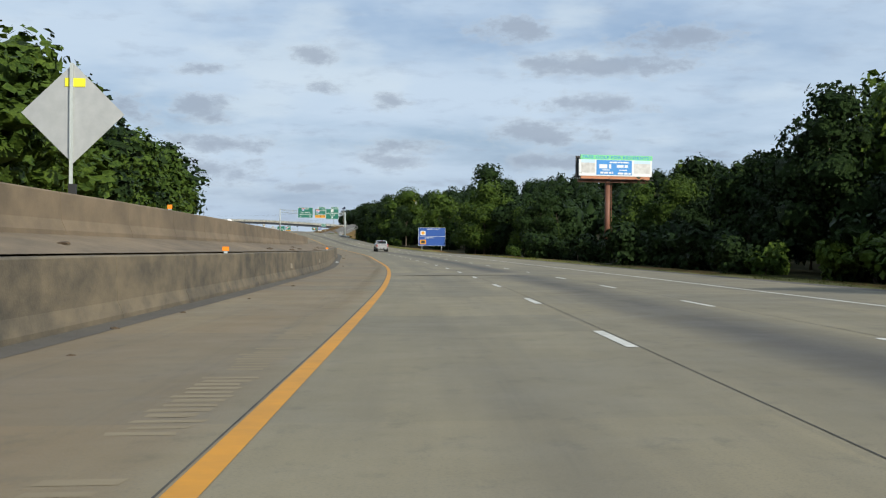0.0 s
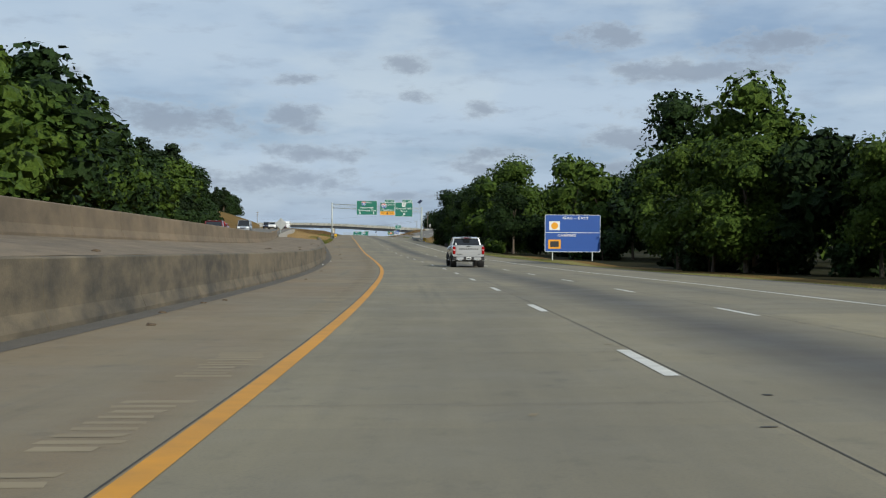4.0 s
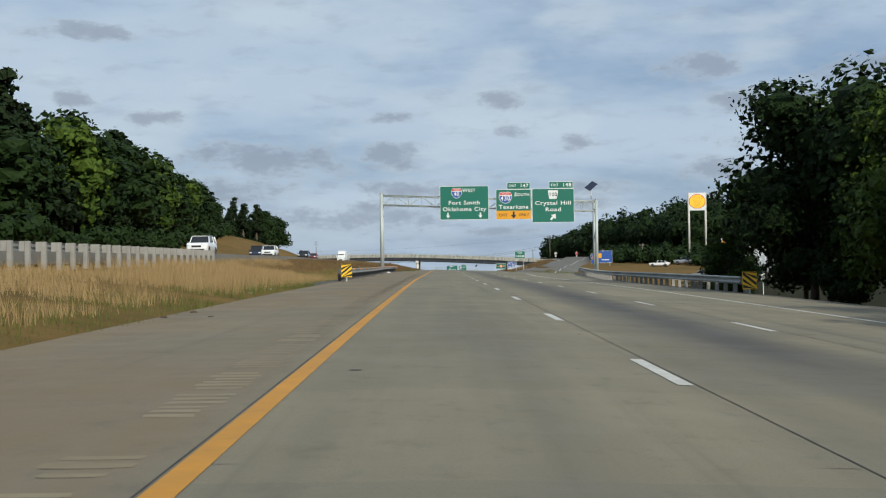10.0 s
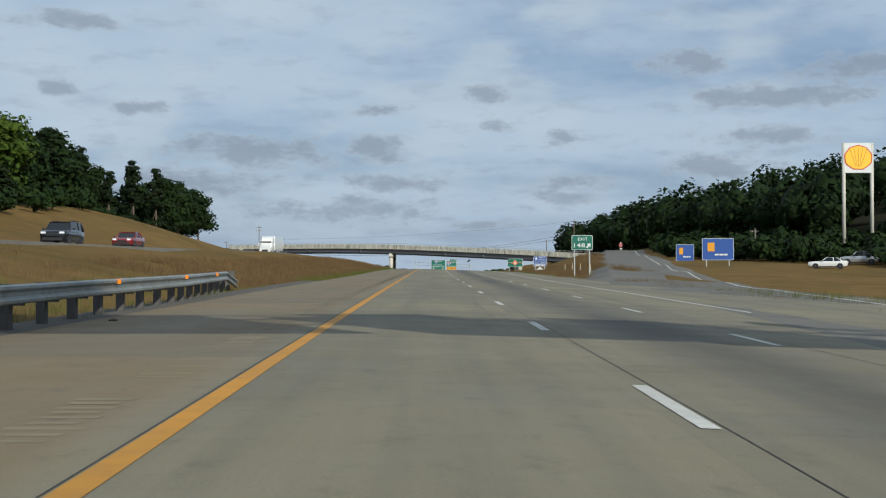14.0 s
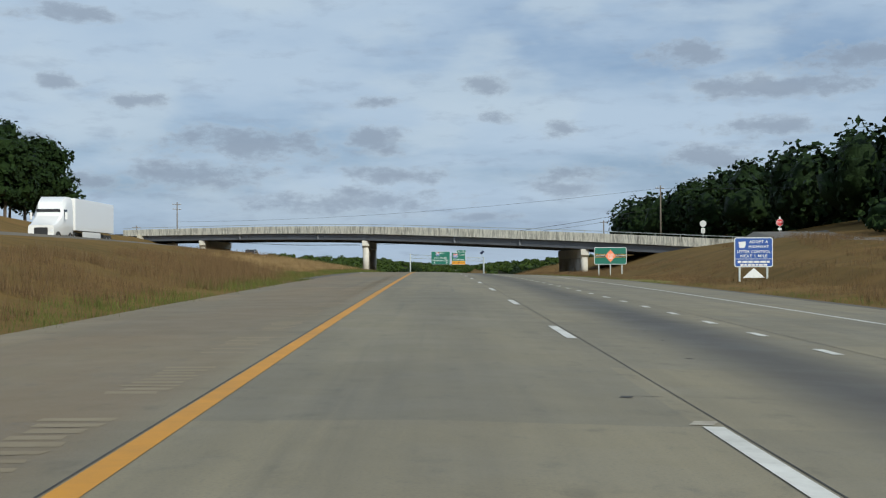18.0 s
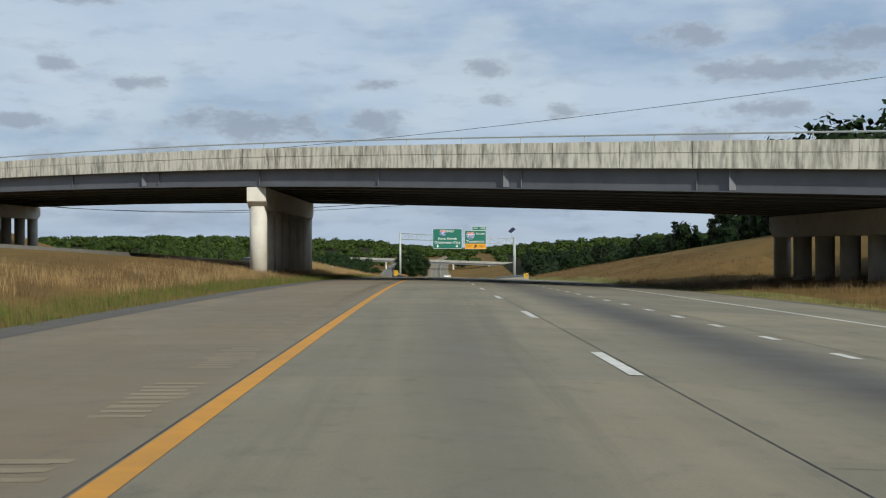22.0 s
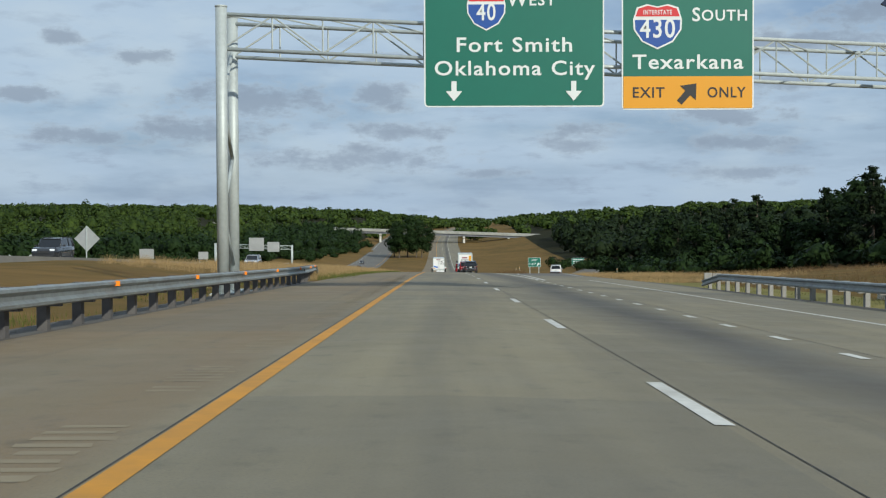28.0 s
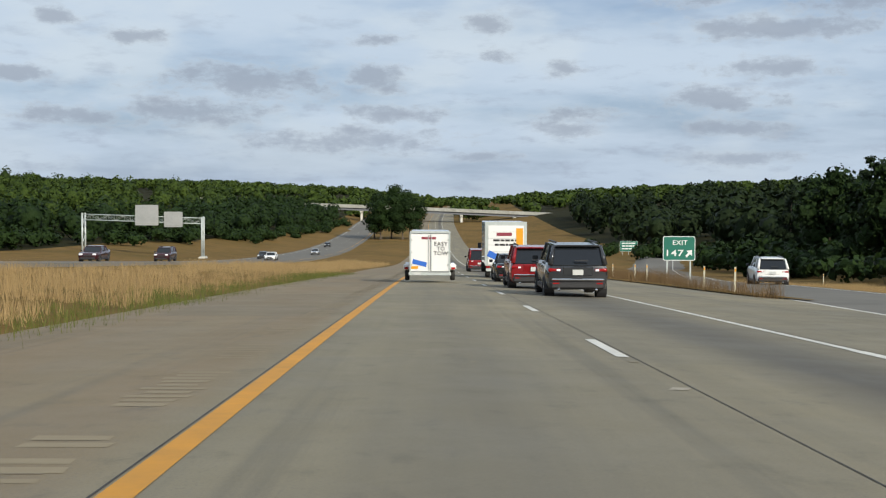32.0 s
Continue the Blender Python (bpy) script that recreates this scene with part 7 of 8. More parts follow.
def grass(name, label, zones, mat, seed, lean=0.2):
    """Upright blades in tufts over zones of (y0, y1, u0, u1, tufts per square metre, height), joined."""
    rng = np.random.default_rng(seed)
    allv = []
    for y0, y1, u0, u1, dens, h in zones:
        a0 = abs(0.5 * ((u0(y0) if callable(u0) else u0) - (u1(y0) if callable(u1) else u1))) * 2
        n = int((y1 - y0) * a0 * dens * 0.92)
        ys = rng.uniform(y0, y1, n)
        ku = rng.uniform(0, 1, n)
        m = 20 if h > 0.58 else 15
        for y, k in zip(ys, ku):
            a, b = (u0(y) if callable(u0) else u0), (u1(y) if callable(u1) else u1)
            u = a + (b - a) * k
            if noise.noise((u * 0.22, y * 0.22, seed)) < -0.28:
                continue
            p = np.array((float(rx(y)) + u, y, land(y, u) - 0.03))
            hh = 0.72 * h * rng.uniform(0.5, 1.2, m) * (0.75 + 0.5 * (noise.noise((u * 0.1, y * 0.1, 7.7)) + 0.5))
            ang = rng.uniform(0, 6.283, m)
            off = rng.normal(0, 0.2, (m, 2))
            w = 0.004 + 0.005 * rng.random(m)
            base = p + np.c_[off, np.zeros(m)]
            side = np.c_[np.cos(ang), np.sin(ang), np.zeros(m)] * w[:, None]
            tip = base + np.c_[rng.normal(0, lean, (m, 2)) * hh[:, None], hh]
            allv.append(np.stack([base - side, base + side, tip], 1).reshape(-1, 3))
    v = np.concatenate(allv)
    n = len(v) // 3
    me = bpy.data.meshes.new(name)
    me.vertices.add(len(v))
    me.vertices.foreach_set("co", v.astype(np.float32).ravel())
    me.loops.add(n * 3)
    me.loops.foreach_set("vertex_index", np.arange(n * 3, dtype=np.int32))
    me.polygons.add(n)
    me.polygons.foreach_set("loop_start", np.arange(0, n * 3, 3, dtype=np.int32))
    me.update(calc_edges=True)
    me.materials.append(mat)
    tagged(part(name, me, None), label, "grass", kind="stuff")


ramp_edge = lambda y: float(np.interp(y, (1040, 1085, 1130, 1187, 1250), (14.0, 14.3, 17.4, 22.4, 30)))
ramp_far = lambda y: ramp_edge(y) + 10
gore = lambda y: float(np.interp(y, (1155, 1187, 1250, 1300), (13.3, 15.5, 22.8, 31)))
gore_bed = strip("gore_bed", [lambda y: float(np.interp(y, (1154, 1160), (13.6, 12.7))), 13.9], stations(1154, 1500, 6), M_GROUND, 0.05)
tagged(gore_bed, "bare brown earth at the nose of the gore", "ground", kind="structure")
wl = lambda y: float(np.interp(y, (340, 352, 364), (-6.6, -6.0, -5.4)))
grass("golden_grass", "tall golden dry grass of the median", [(343, 430, wl, -12, 5.0, 0.75), (350, 470, -12, -15, 2.0, 0.7), (1040, 1150, -5.4, -10, 6.0, 0.62), (1036, 1150, -10, -16, 2.0, 0.65), (1150, 1330, -5.6, -14, 1.2, 0.7), (880, 1000, -8, -15, 2.0, 0.6), (700, 880, -7, -12, 1.6, 0.6), (1050, 1230, ramp_edge, ramp_far, 2.2, 0.55)], G_GOLD, 31)
grass("brown_grass", "brown seeding grass on the banks", [(536, 700, -5.6, -12, 4.2, 0.6), (700, 860, -6.6, -14, 2.2, 0.55), (430, 536, -9, -15, 1.6, 0.55), (600, 740, 15.5, 24, 1.6, 0.55), (740, 900, 15.0, 26, 1.4, 0.55), (900, 1040, 15.8, 27, 1.4, 0.5), (1040, 1180, 24, 36, 0.8, 0.5), (560, 620, 15.8, 19, 2.0, 0.5), (612, 780, lambda y: float(np.interp(y, *zip(*RAMP1))) - 9.0, lambda y: float(np.interp(y, *zip(*RAMP1))) - 4.2, 1.8, 0.75), (1156, 1190, 12.8, gore, 11.0, 1.2), (1190, 1235, 12.9, gore, 4.0, 1.15), (1235, 1300, 12.9, gore, 1.4, 0.9)], G_BROWN, 32)
grass("verge_grass", "short green and straw grass at the road's edge", [(345, 420, -5.3, -7.0, 5.0, 0.35), (362, 412, -4.4, -5.4, 5.0, 0.3), (560, 690, -4.3, -6.6, 5.0, 0.34), (690, 900, -5.1, -6.9, 5.0, 0.45), (342, 353, -5.0, -7.6, 8.0, 0.9), (1042, 1200, -3.75, -6.4, 4.6, 0.36), (-20, 212, 14.7, 21, 1.6, 0.22), (212, 385, 14.7, 18, 2.4, 0.22), (560, 1040, 14.7, 16, 2.0, 0.28), (421, 545, -4.9, -9, 2.2, 0.3), (944, 1034, -4.9, -9, 2.4, 0.3), (384, 560, 15, 22, 1.2, 0.4)], G_GREEN, 33)

# litter along the shoulder and on the walls
lit = random.Random(3)


def crumple(name, p, size, mat, label, seed, flat=0.6):
    bm = bmesh.new()
    bmesh.ops.create_icosphere(bm, subdivisions=2, radius=size)
    for v in bm.verts:
        v.co = Vector((v.co.x * 1.4, v.co.y, max(-0.1 * size, v.co.z * flat))) * (1 + 0.6 * noise.noise(v.co * (1.3 / size) + Vector((seed, 0, 0))))
    ob = part(name, bm, mat, None, m=Matrix.Translation(p + Vector((0, 0, 0.1 * size))))
    tagged(ob, label, "litter", "litter")


for k, (y, u, sz) in enumerate([(224.2, -3.7, 0.07), (103, -3.55, 0.11), (238.5, -3.55, 0.08), (341, -4.9, 0.08), (358, -5.0, 0.09), (366, -5.05, 0.07), (392, -5.2, 0.1), (398, -5.3, 0.08), (464, -4.26, 0.06), (491, -4.45, 0.2), (745, -4.9, 0.08)]):
    crumple("rag", at(y, u, 0.0), sz * 0.75, M_LETTER, "crumpled pale rag of litter on the shoulder", k)
M_DEBRIS = material("dark_debris", (0.05, 0.035, 0.024), 0.95, var=(0.12, 0.085, 0.05), scale=20, amount=0.4)
for k in range(46):
    y = lit.uniform(8, 520)
    crumple("clod", at(y, lit.uniform(-3.4, -2.6) if y < 340 else lit.uniform(-4.5, -3.2)), lit.uniform(0.025, 0.06), M_DEBRIS, "dark clod of debris on the shoulder", k)
for k in range(26):
    y = lit.uniform(15, 300)
    u = NEAR_U(y) - lit.uniform(0.5, 1.4)
    z = float(np.interp(u, (FAR_U(y), NEAR_U(y)), (1.47, 1.0)))
    crumple("clod", at(y, u, z), lit.uniform(0.04, 0.10), M_DEBRIS, "dark clod of debris on the terrace", 50 + k)
# orange markers on the wall tops
for y in (35.5, 92.6):
    one = thing("wall_marker", "small orange reflective marker on the concrete wall", "marker", group="wall markers")
    q = at(y, NEAR_U(y) - 0.2, 1.04)
    one_box("bracket", q + Vector((0, 0, 0.02)), (0.1, 0.06, 0.05), M_GALV, one)
    one_box("reflector", q + Vector((0, -0.02, 0.12)), (0.18, 0.02, 0.11), M_AMBER_REFL, one, "orange reflective plate")
for y in (39.4,):
    one = thing("wall_marker", "small orange reflective marker on the concrete wall", "marker", group="wall markers")
    q = at(y, FAR_U(y) - 0.15, 2.28)
    one_box("bracket", q + Vector((0, 0, 0.02)), (0.1, 0.06, 0.05), M_GALV, one)
    one_box("reflector", q + Vector((0, -0.02, 0.11)), (0.14, 0.02, 0.12), M_AMBER_REFL, one, "orange reflective plate")
# repairs and scrapes on the near wall
M_SKIM = material("pale_repair_mortar", (0.34, 0.30, 0.22), 0.9, var=(0.17, 0.14, 0.10), scale=3.0, amount=0.5)


def skim(y0, y1, z0, z1, seed):
    """A thin skin of mortar with a ragged rim on the wall's face."""
    r, bm, rim = random.Random(seed), bmesh.new(), []
    for k in range(18):
        a = 2 * math.pi * k / 18
        rr = r.uniform(0.7, 1.0)
        y, z = (y0 + y1) / 2 + (y1 - y0) / 2 * rr * math.copysign(abs(math.cos(a)) ** 0.6, math.cos(a)), (z0 + z1) / 2 + (z1 - z0) / 2 * rr * math.copysign(abs(math.sin(a)) ** 0.6, math.sin(a))
        rim.append(bm.verts.new(at(y, NEAR_U(y) + 0.006 + float(np.interp(z, (0.3, 1.0), (0.03, 0.0))), z)))
    bm.faces.new(rim)
    bmesh.ops.triangulate(bm, faces=bm.faces[:])
    part("repair_patch", bm, M_SKIM, bpy.data.objects["wall_shoulder"], "pale mortar repair")


for k, (a, b, z0, z1) in enumerate(((259.5, 261.8, 0.38, 0.86), (263.4, 265.6, 0.35, 0.62), (270, 271.4, 0.34, 0.8), (72.2, 73.4, 0.34, 0.62), (52.4, 53.6, 0.34, 0.6), (126, 130.5, 0.5, 0.56), (121.5, 122.4, 0.46, 0.55), (275.5, 277.8, 0.36, 0.68), (254, 256, 0.5, 0.9))):
    skim(a, b, z0, z1, k)

# ---------------------------------------------------------------- vehicles
M_TYRE = material("tyre_rubber", (0.018, 0.018, 0.019), 0.85, var=(0.035, 0.034, 0.032), scale=8.0)
M_RIM = material("alloy_rim", (0.55, 0.56, 0.58), 0.3, 0.85)
M_GLASS = material("dark_car_glass", (0.012, 0.014, 0.017), 0.08, spec=0.6)
M_TRIM = material("black_trim", (0.02, 0.02, 0.022), 0.55)
M_CHROME = material("chrome", (0.75, 0.76, 0.78), 0.12, 1.0)
M_TAIL = material("tail_lamp_red", (0.27, 0.006, 0.008), 0.15)
M_HEAD = material("head_lamp", (0.80, 0.82, 0.85), 0.12)
M_PLATE = material("plate_white", (0.5, 0.51, 0.5), 0.5)


def paint(name, color, rough=0.22, metal=0.35):
    m = material(name, color, rough, metal)
    m.node_tree.nodes["Principled BSDF"].inputs["Coat Weight"].default_value = 0.6
    return m


def wheel(parent, x, y, r, w, side):
    """Tyre and rim with spokes; side is +1 on the right."""
    bm = bmesh.new()
    prof = [(-w / 2, r * 0.70), (-w / 2, r * 0.9), (-w / 2 + 0.035, r * 0.985), (-w * 0.2, r), (w * 0.2, r), (w / 2 - 0.035, r * 0.985), (w / 2, r * 0.9), (w / 2, r * 0.70)]
    n = 26
    rings = [[bm.verts.new((a, q * math.cos(2 * math.pi * k / n), q * math.sin(2 * math.pi * k / n))) for a, q in prof] for k in range(n)]
    for k in range(n):
        p, q = rings[k], rings[(k + 1) % n]
        for i in range(len(prof)):
            j = (i + 1) % len(prof)
            bm.faces.new((p[i], p[j], q[j], q[i]))
    bmesh.ops.recalc_face_normals(bm, faces=bm.faces)
    t = part("wheel", bm, M_TYRE, parent, smooth=True, m=pose(x, y, r))
    bm = bmesh.new()
    xs = side * (w / 2 - 0.045)
    tube(bm, (-side * w * 0.3, 0, 0), (xs - side * 0.03, 0, 0), r * 0.71, n=20)
    for k in range(6):
        a = 2 * math.pi * k / 6
        box(bm, (0, 0, r * 0.35), (0.035, r * 0.15, r * 0.64), Matrix.Translation((xs, 0, 0)) @ Matrix.Rotation(a, 4, "X"))
    tube(bm, (xs - side * 0.02, 0, 0), (xs + side * 0.03, 0, 0), r * 0.16, n=10)
    part("rim", bm, M_RIM, t)
    return t


def loft(name, sections, mat, parent, label="", smooth=True, bevel=0):
    """A closed skin through rings of equal count."""
    bm = bmesh.new()
    rs = [[bm.verts.new(p) for p in ring] for ring in sections]
    n = len(rs[0])
    for a, b in zip(rs[:-1], rs[1:]):
        for i in range(n):
            j = (i + 1) % n
            bm.faces.new((a[i], a[j], b[j], b[i]))
    bm.faces.new(rs[0][::-1])
    bm.faces.new(rs[-1])
    bmesh.ops.recalc_face_normals(bm, faces=bm.faces)
    ob = part(name, bm, mat, parent, label)
    if smooth:
        me = ob.data
        me.polygons.foreach_set("use_smooth", [True] * len(me.polygons))
        me.set_sharp_from_angle(angle=radians(32))
    return ob


def ring(y, w, z0, zm, zs, zt, tw):
    """One cross-section of a body: half width w, floor, widest height, shoulder, top and the top's half width."""
    dz = zm - z0
    right = [(w * 0.80, z0), (w * 0.93, z0 + dz * 0.14), (w * 0.975, z0 + dz * 0.42), (w * 0.995, z0 + dz * 0.8), (w, zm), (w * 0.99, zm + (zs - zm) * 0.6), (w * 0.97, zs), (w * 0.94, zs + (zt - zs) * 0.55), (tw, zt)]
    return [(x, y, z) for x, z in right] + [(-x, y, z) for x, z in right[::-1]]


def car(y, u, label, color, shape, place=None, turn=0.0, group="", opposite=False, name="car", cat="car"):
    """A passenger car, SUV or van; shape is a row of sizes. It faces +y, or -y on the other carriageway."""
    L, W, H, hood, belt, r = shape["L"], shape["W"], shape["H"], shape["hood"], shape["belt"], shape["r"]
    p = place or at(y, u)
    c = thing(name, label, cat, Matrix.Translation(p) @ pose(0, 0, 0, 0, 0, heading(y) + (180 if opposite else 0) + turn), group)
    w, h2 = W / 2, L / 2
    z0 = 0.24 if H < 1.6 else 0.3
    tail = shape.get("tail", belt)
    secs = []
    for k, (fy, fw, zb, zt) in enumerate(((-1.0, 0.82, 0.18, tail * 0.86), (-0.985, 0.93, 0.1, tail * 0.95), (-0.93, 0.98, 0.02, tail), (-0.6, 1.0, 0, belt), (0.0, 1.0, 0, belt), (0.3, 1.0, 0, belt * 0.985), (0.42, 1.0, 0, (belt + hood) / 2), (0.8, 0.985, 0, hood * 0.97), (0.93, 0.93, 0.02, hood * 0.9), (0.985, 0.84, 0.08, hood * 0.78), (1.0, 0.72, 0.14, hood * 0.66))):
        secs.append(ring(fy * h2, w * fw, z0 + zb, z0 + zb + (zt - z0 - zb) * 0.5, z0 + zb + (zt - z0 - zb) * 0.86, zt, w * fw * 0.9))
    body = loft("body", secs, color, c)
    # greenhouse: dark glass under a painted roof
    f0, f1, b1, b0 = shape["cab"]
    top = H - 0.05
    gl = []
    for fy, zz, ww in ((b0, belt - 0.04, 0.86), (b1, top, 0.74), ((b1 + f1) / 2, top + 0.02, 0.75), (f1, top, 0.73), (f0, belt - 0.06, 0.85)):
        lo = belt - 0.06
        gl.append([(w * 0.88, fy * h2, lo), (w * (0.88 + (ww - 0.88) * 0.5), fy * h2, (lo + max(zz, lo + 0.02)) / 2), (w * ww, fy * h2, max(zz, lo + 0.02)), (-w * ww, fy * h2, max(zz, lo + 0.02)), (-w * (0.88 + (ww - 0.88) * 0.5), fy * h2, (lo + max(zz, lo + 0.02)) / 2), (-w * 0.88, fy * h2, lo)])
    loft("window_glass", gl, M_GLASS, c, "dark window glass", smooth=False)
    rf = []
    for fy, zz, ww in ((b1 - 0.03, H - 0.05, 0.75), ((b1 + f1) / 2, H, 0.76), (f1 + 0.03, H - 0.04, 0.74)):
        rf.append([(w * ww, fy * h2, zz - 0.05), (w * ww * 0.9, fy * h2, zz), (-w * ww * 0.9, fy * h2, zz), (-w * ww, fy * h2, zz - 0.05)])
    loft("roof", rf, color, c)
    for sx in (-1, 1):
        for fa, fb in ((f0, f1), (b0, b1)):
            one_tube("pillar", (sx * w * 0.875, fa * h2, belt - 0.03), (sx * w * 0.745, fb * h2, H - 0.07), 0.085 if fa < 0 and H > 1.5 else 0.045, color, c, 0.06 if fa < 0 and H > 1.5 else 0.045, n=8)
        mid = (f0 * 0.25 + b0 * 0.75 + f1 * 0.35 + b1 * 0.65) / 2
        one_tube("pillar", (sx * w * 0.89, mid * h2 + 0.2, belt - 0.03), (sx * w * 0.765, mid * h2 + 0.2, H - 0.07), 0.04, color, c, n=6)
        one_box("mirror", (sx * (w + 0.09), f0 * h2 * 0.82, belt + 0.06), (0.18, 0.1, 0.14), M_TRIM, c, bevel=0.02)
        for fy in (0.22, -0.18):
            one_box("door_handle", (sx * (w + 0.004), fy * h2, belt - 0.16), (0.03, 0.2, 0.035), color, c)
        one_box("sill", (sx * w * 0.94, 0, z0 + 0.02), (0.1, L * 0.5, 0.12), M_TRIM, c)
        for fy in (-0.62, 0.62):
            bm = bmesh.new()
            tube(bm, (sx * w * 0.7, fy * h2, r + 0.01), (sx * (w + 0.004), fy * h2, r + 0.01), r * 1.09, n=22)
            part("wheel_arch", bm, M_TRIM, c)
            wheel(c, sx * (w - 0.085), fy * h2, r, 0.22, sx)
        one_box("tail_lamp", (sx * w * 0.73, -h2 + 0.07, tail - 0.17), (w * 0.42, 0.17, 0.11), M_TAIL, c, "red tail lamp", bevel=0.035)
        one_box("reverse_lamp", (sx * w * 0.62, -h2 + 0.0, tail - 0.17), (w * 0.12, 0.05, 0.06), M_HEAD, c, "clear reversing lamp", bevel=0.01)
        one_box("rear_reflector", (sx * w * 0.7, -h2 - 0.05, z0 + 0.22), (w * 0.2, 0.02, 0.04), M_TAIL, c)
        if H > 1.5:
            one_tube("exhaust_tip", (sx * w * 0.6, -h2 + 0.1, z0 + 0.03), (sx * w * 0.6, -h2 - 0.04, z0 + 0.03), 0.045, M_CHROME, c, n=10)
        one_box("head_lamp", (sx * w * 0.66, h2 - 0.09, hood * 0.8), (w * 0.36, 0.2, 0.15), M_HEAD, c, "clear head lamp", bevel=0.03)
    one_box("rear_bumper", (0, -h2 + 0.03, z0 + 0.16), (W * 0.88, 0.16, 0.24), M_TRIM, c, bevel=0.06)
    one_box("bumper_strip", (0, -h2 - 0.01, z0 + 0.33), (W * 0.84, 0.12, 0.06), M_CHROME if H > 1.5 else color, c, "bright bumper strip", bevel=0.02)
    if H > 1.5:
        one_box("tailgate_spoiler", (0, b1 * h2 - 0.07, H - 0.06), (W * 0.68, 0.2, 0.05), color, c, bevel=0.02)
        one_box("tailgate_panel", (0, -h2 + 0.035, z0 + 0.58), (W * 0.5, 0.1, 0.3), color, c, bevel=0.04)
    one_box("front_bumper", (0, h2 - 0.02, z0 + 0.14), (W * 0.72, 0.12, 0.22), M_TRIM, c, bevel=0.03)
    one_box("grille", (0, h2 - 0.01, hood * 0.68), (W * 0.42, 0.1, 0.16), M_TRIM, c, bevel=0.01)
    one_box("number_plate", (0, -h2 - 0.055, z0 + 0.55), (0.32, 0.02, 0.16), M_PLATE, c, "pale number plate with a plain bar")
    if shape.get("rails"):
        for sx in (-1, 1):
            one_box("roof_rail", (sx * w * 0.66, (f1 + b1) / 2 * h2, H + 0.03), (0.05, (f1 - b1) * h2 * 0.9, 0.05), M_TRIM, c, bevel=0.01)
    one_box("rear_wiper", (0.1, b0 * h2 + 0.01 - 0.06, belt + 0.1), (0.4, 0.03, 0.03), M_TRIM, c)
    return c


SUV = dict(L=4.65, W=1.87, H=1.70, hood=1.08, belt=1.10, tail=1.08, r=0.36, cab=(0.42, 0.18, -0.86, -0.98), rails=True)
BIG_SUV = dict(L=5.0, W=1.98, H=1.80, hood=1.15, belt=1.16, tail=1.14, r=0.39, cab=(0.40, 0.18, -0.88, -0.98), rails=True)
SEDAN = dict(L=4.8, W=1.82, H=1.45, hood=0.92, belt=0.94, tail=1.02, r=0.33, cab=(0.34, 0.08, -0.46, -0.74))
VAN = dict(L=5.6, W=2.0, H=2.05, hood=1.15, belt=1.20, tail=1.2, r=0.36, cab=(0.56, 0.42, -0.96, -0.99))
P_DARK = paint("dark_grey_paint", (0.035, 0.037, 0.042))
P_RED = paint("red_paint", (0.26, 0.012, 0.016))
P_MAROON = paint("maroon_paint", (0.05, 0.008, 0.010))
P_BLACK = paint("black_paint", (0.012, 0.013, 0.016))
P_WHITE = paint("white_paint", (0.75, 0.75, 0.74), 0.25, 0.0)
P_SILVER = paint("silver_paint", (0.45, 0.46, 0.48), 0.25, 0.6)
P_BLUE = paint("dark_blue_paint", (0.02, 0.03, 0.07))


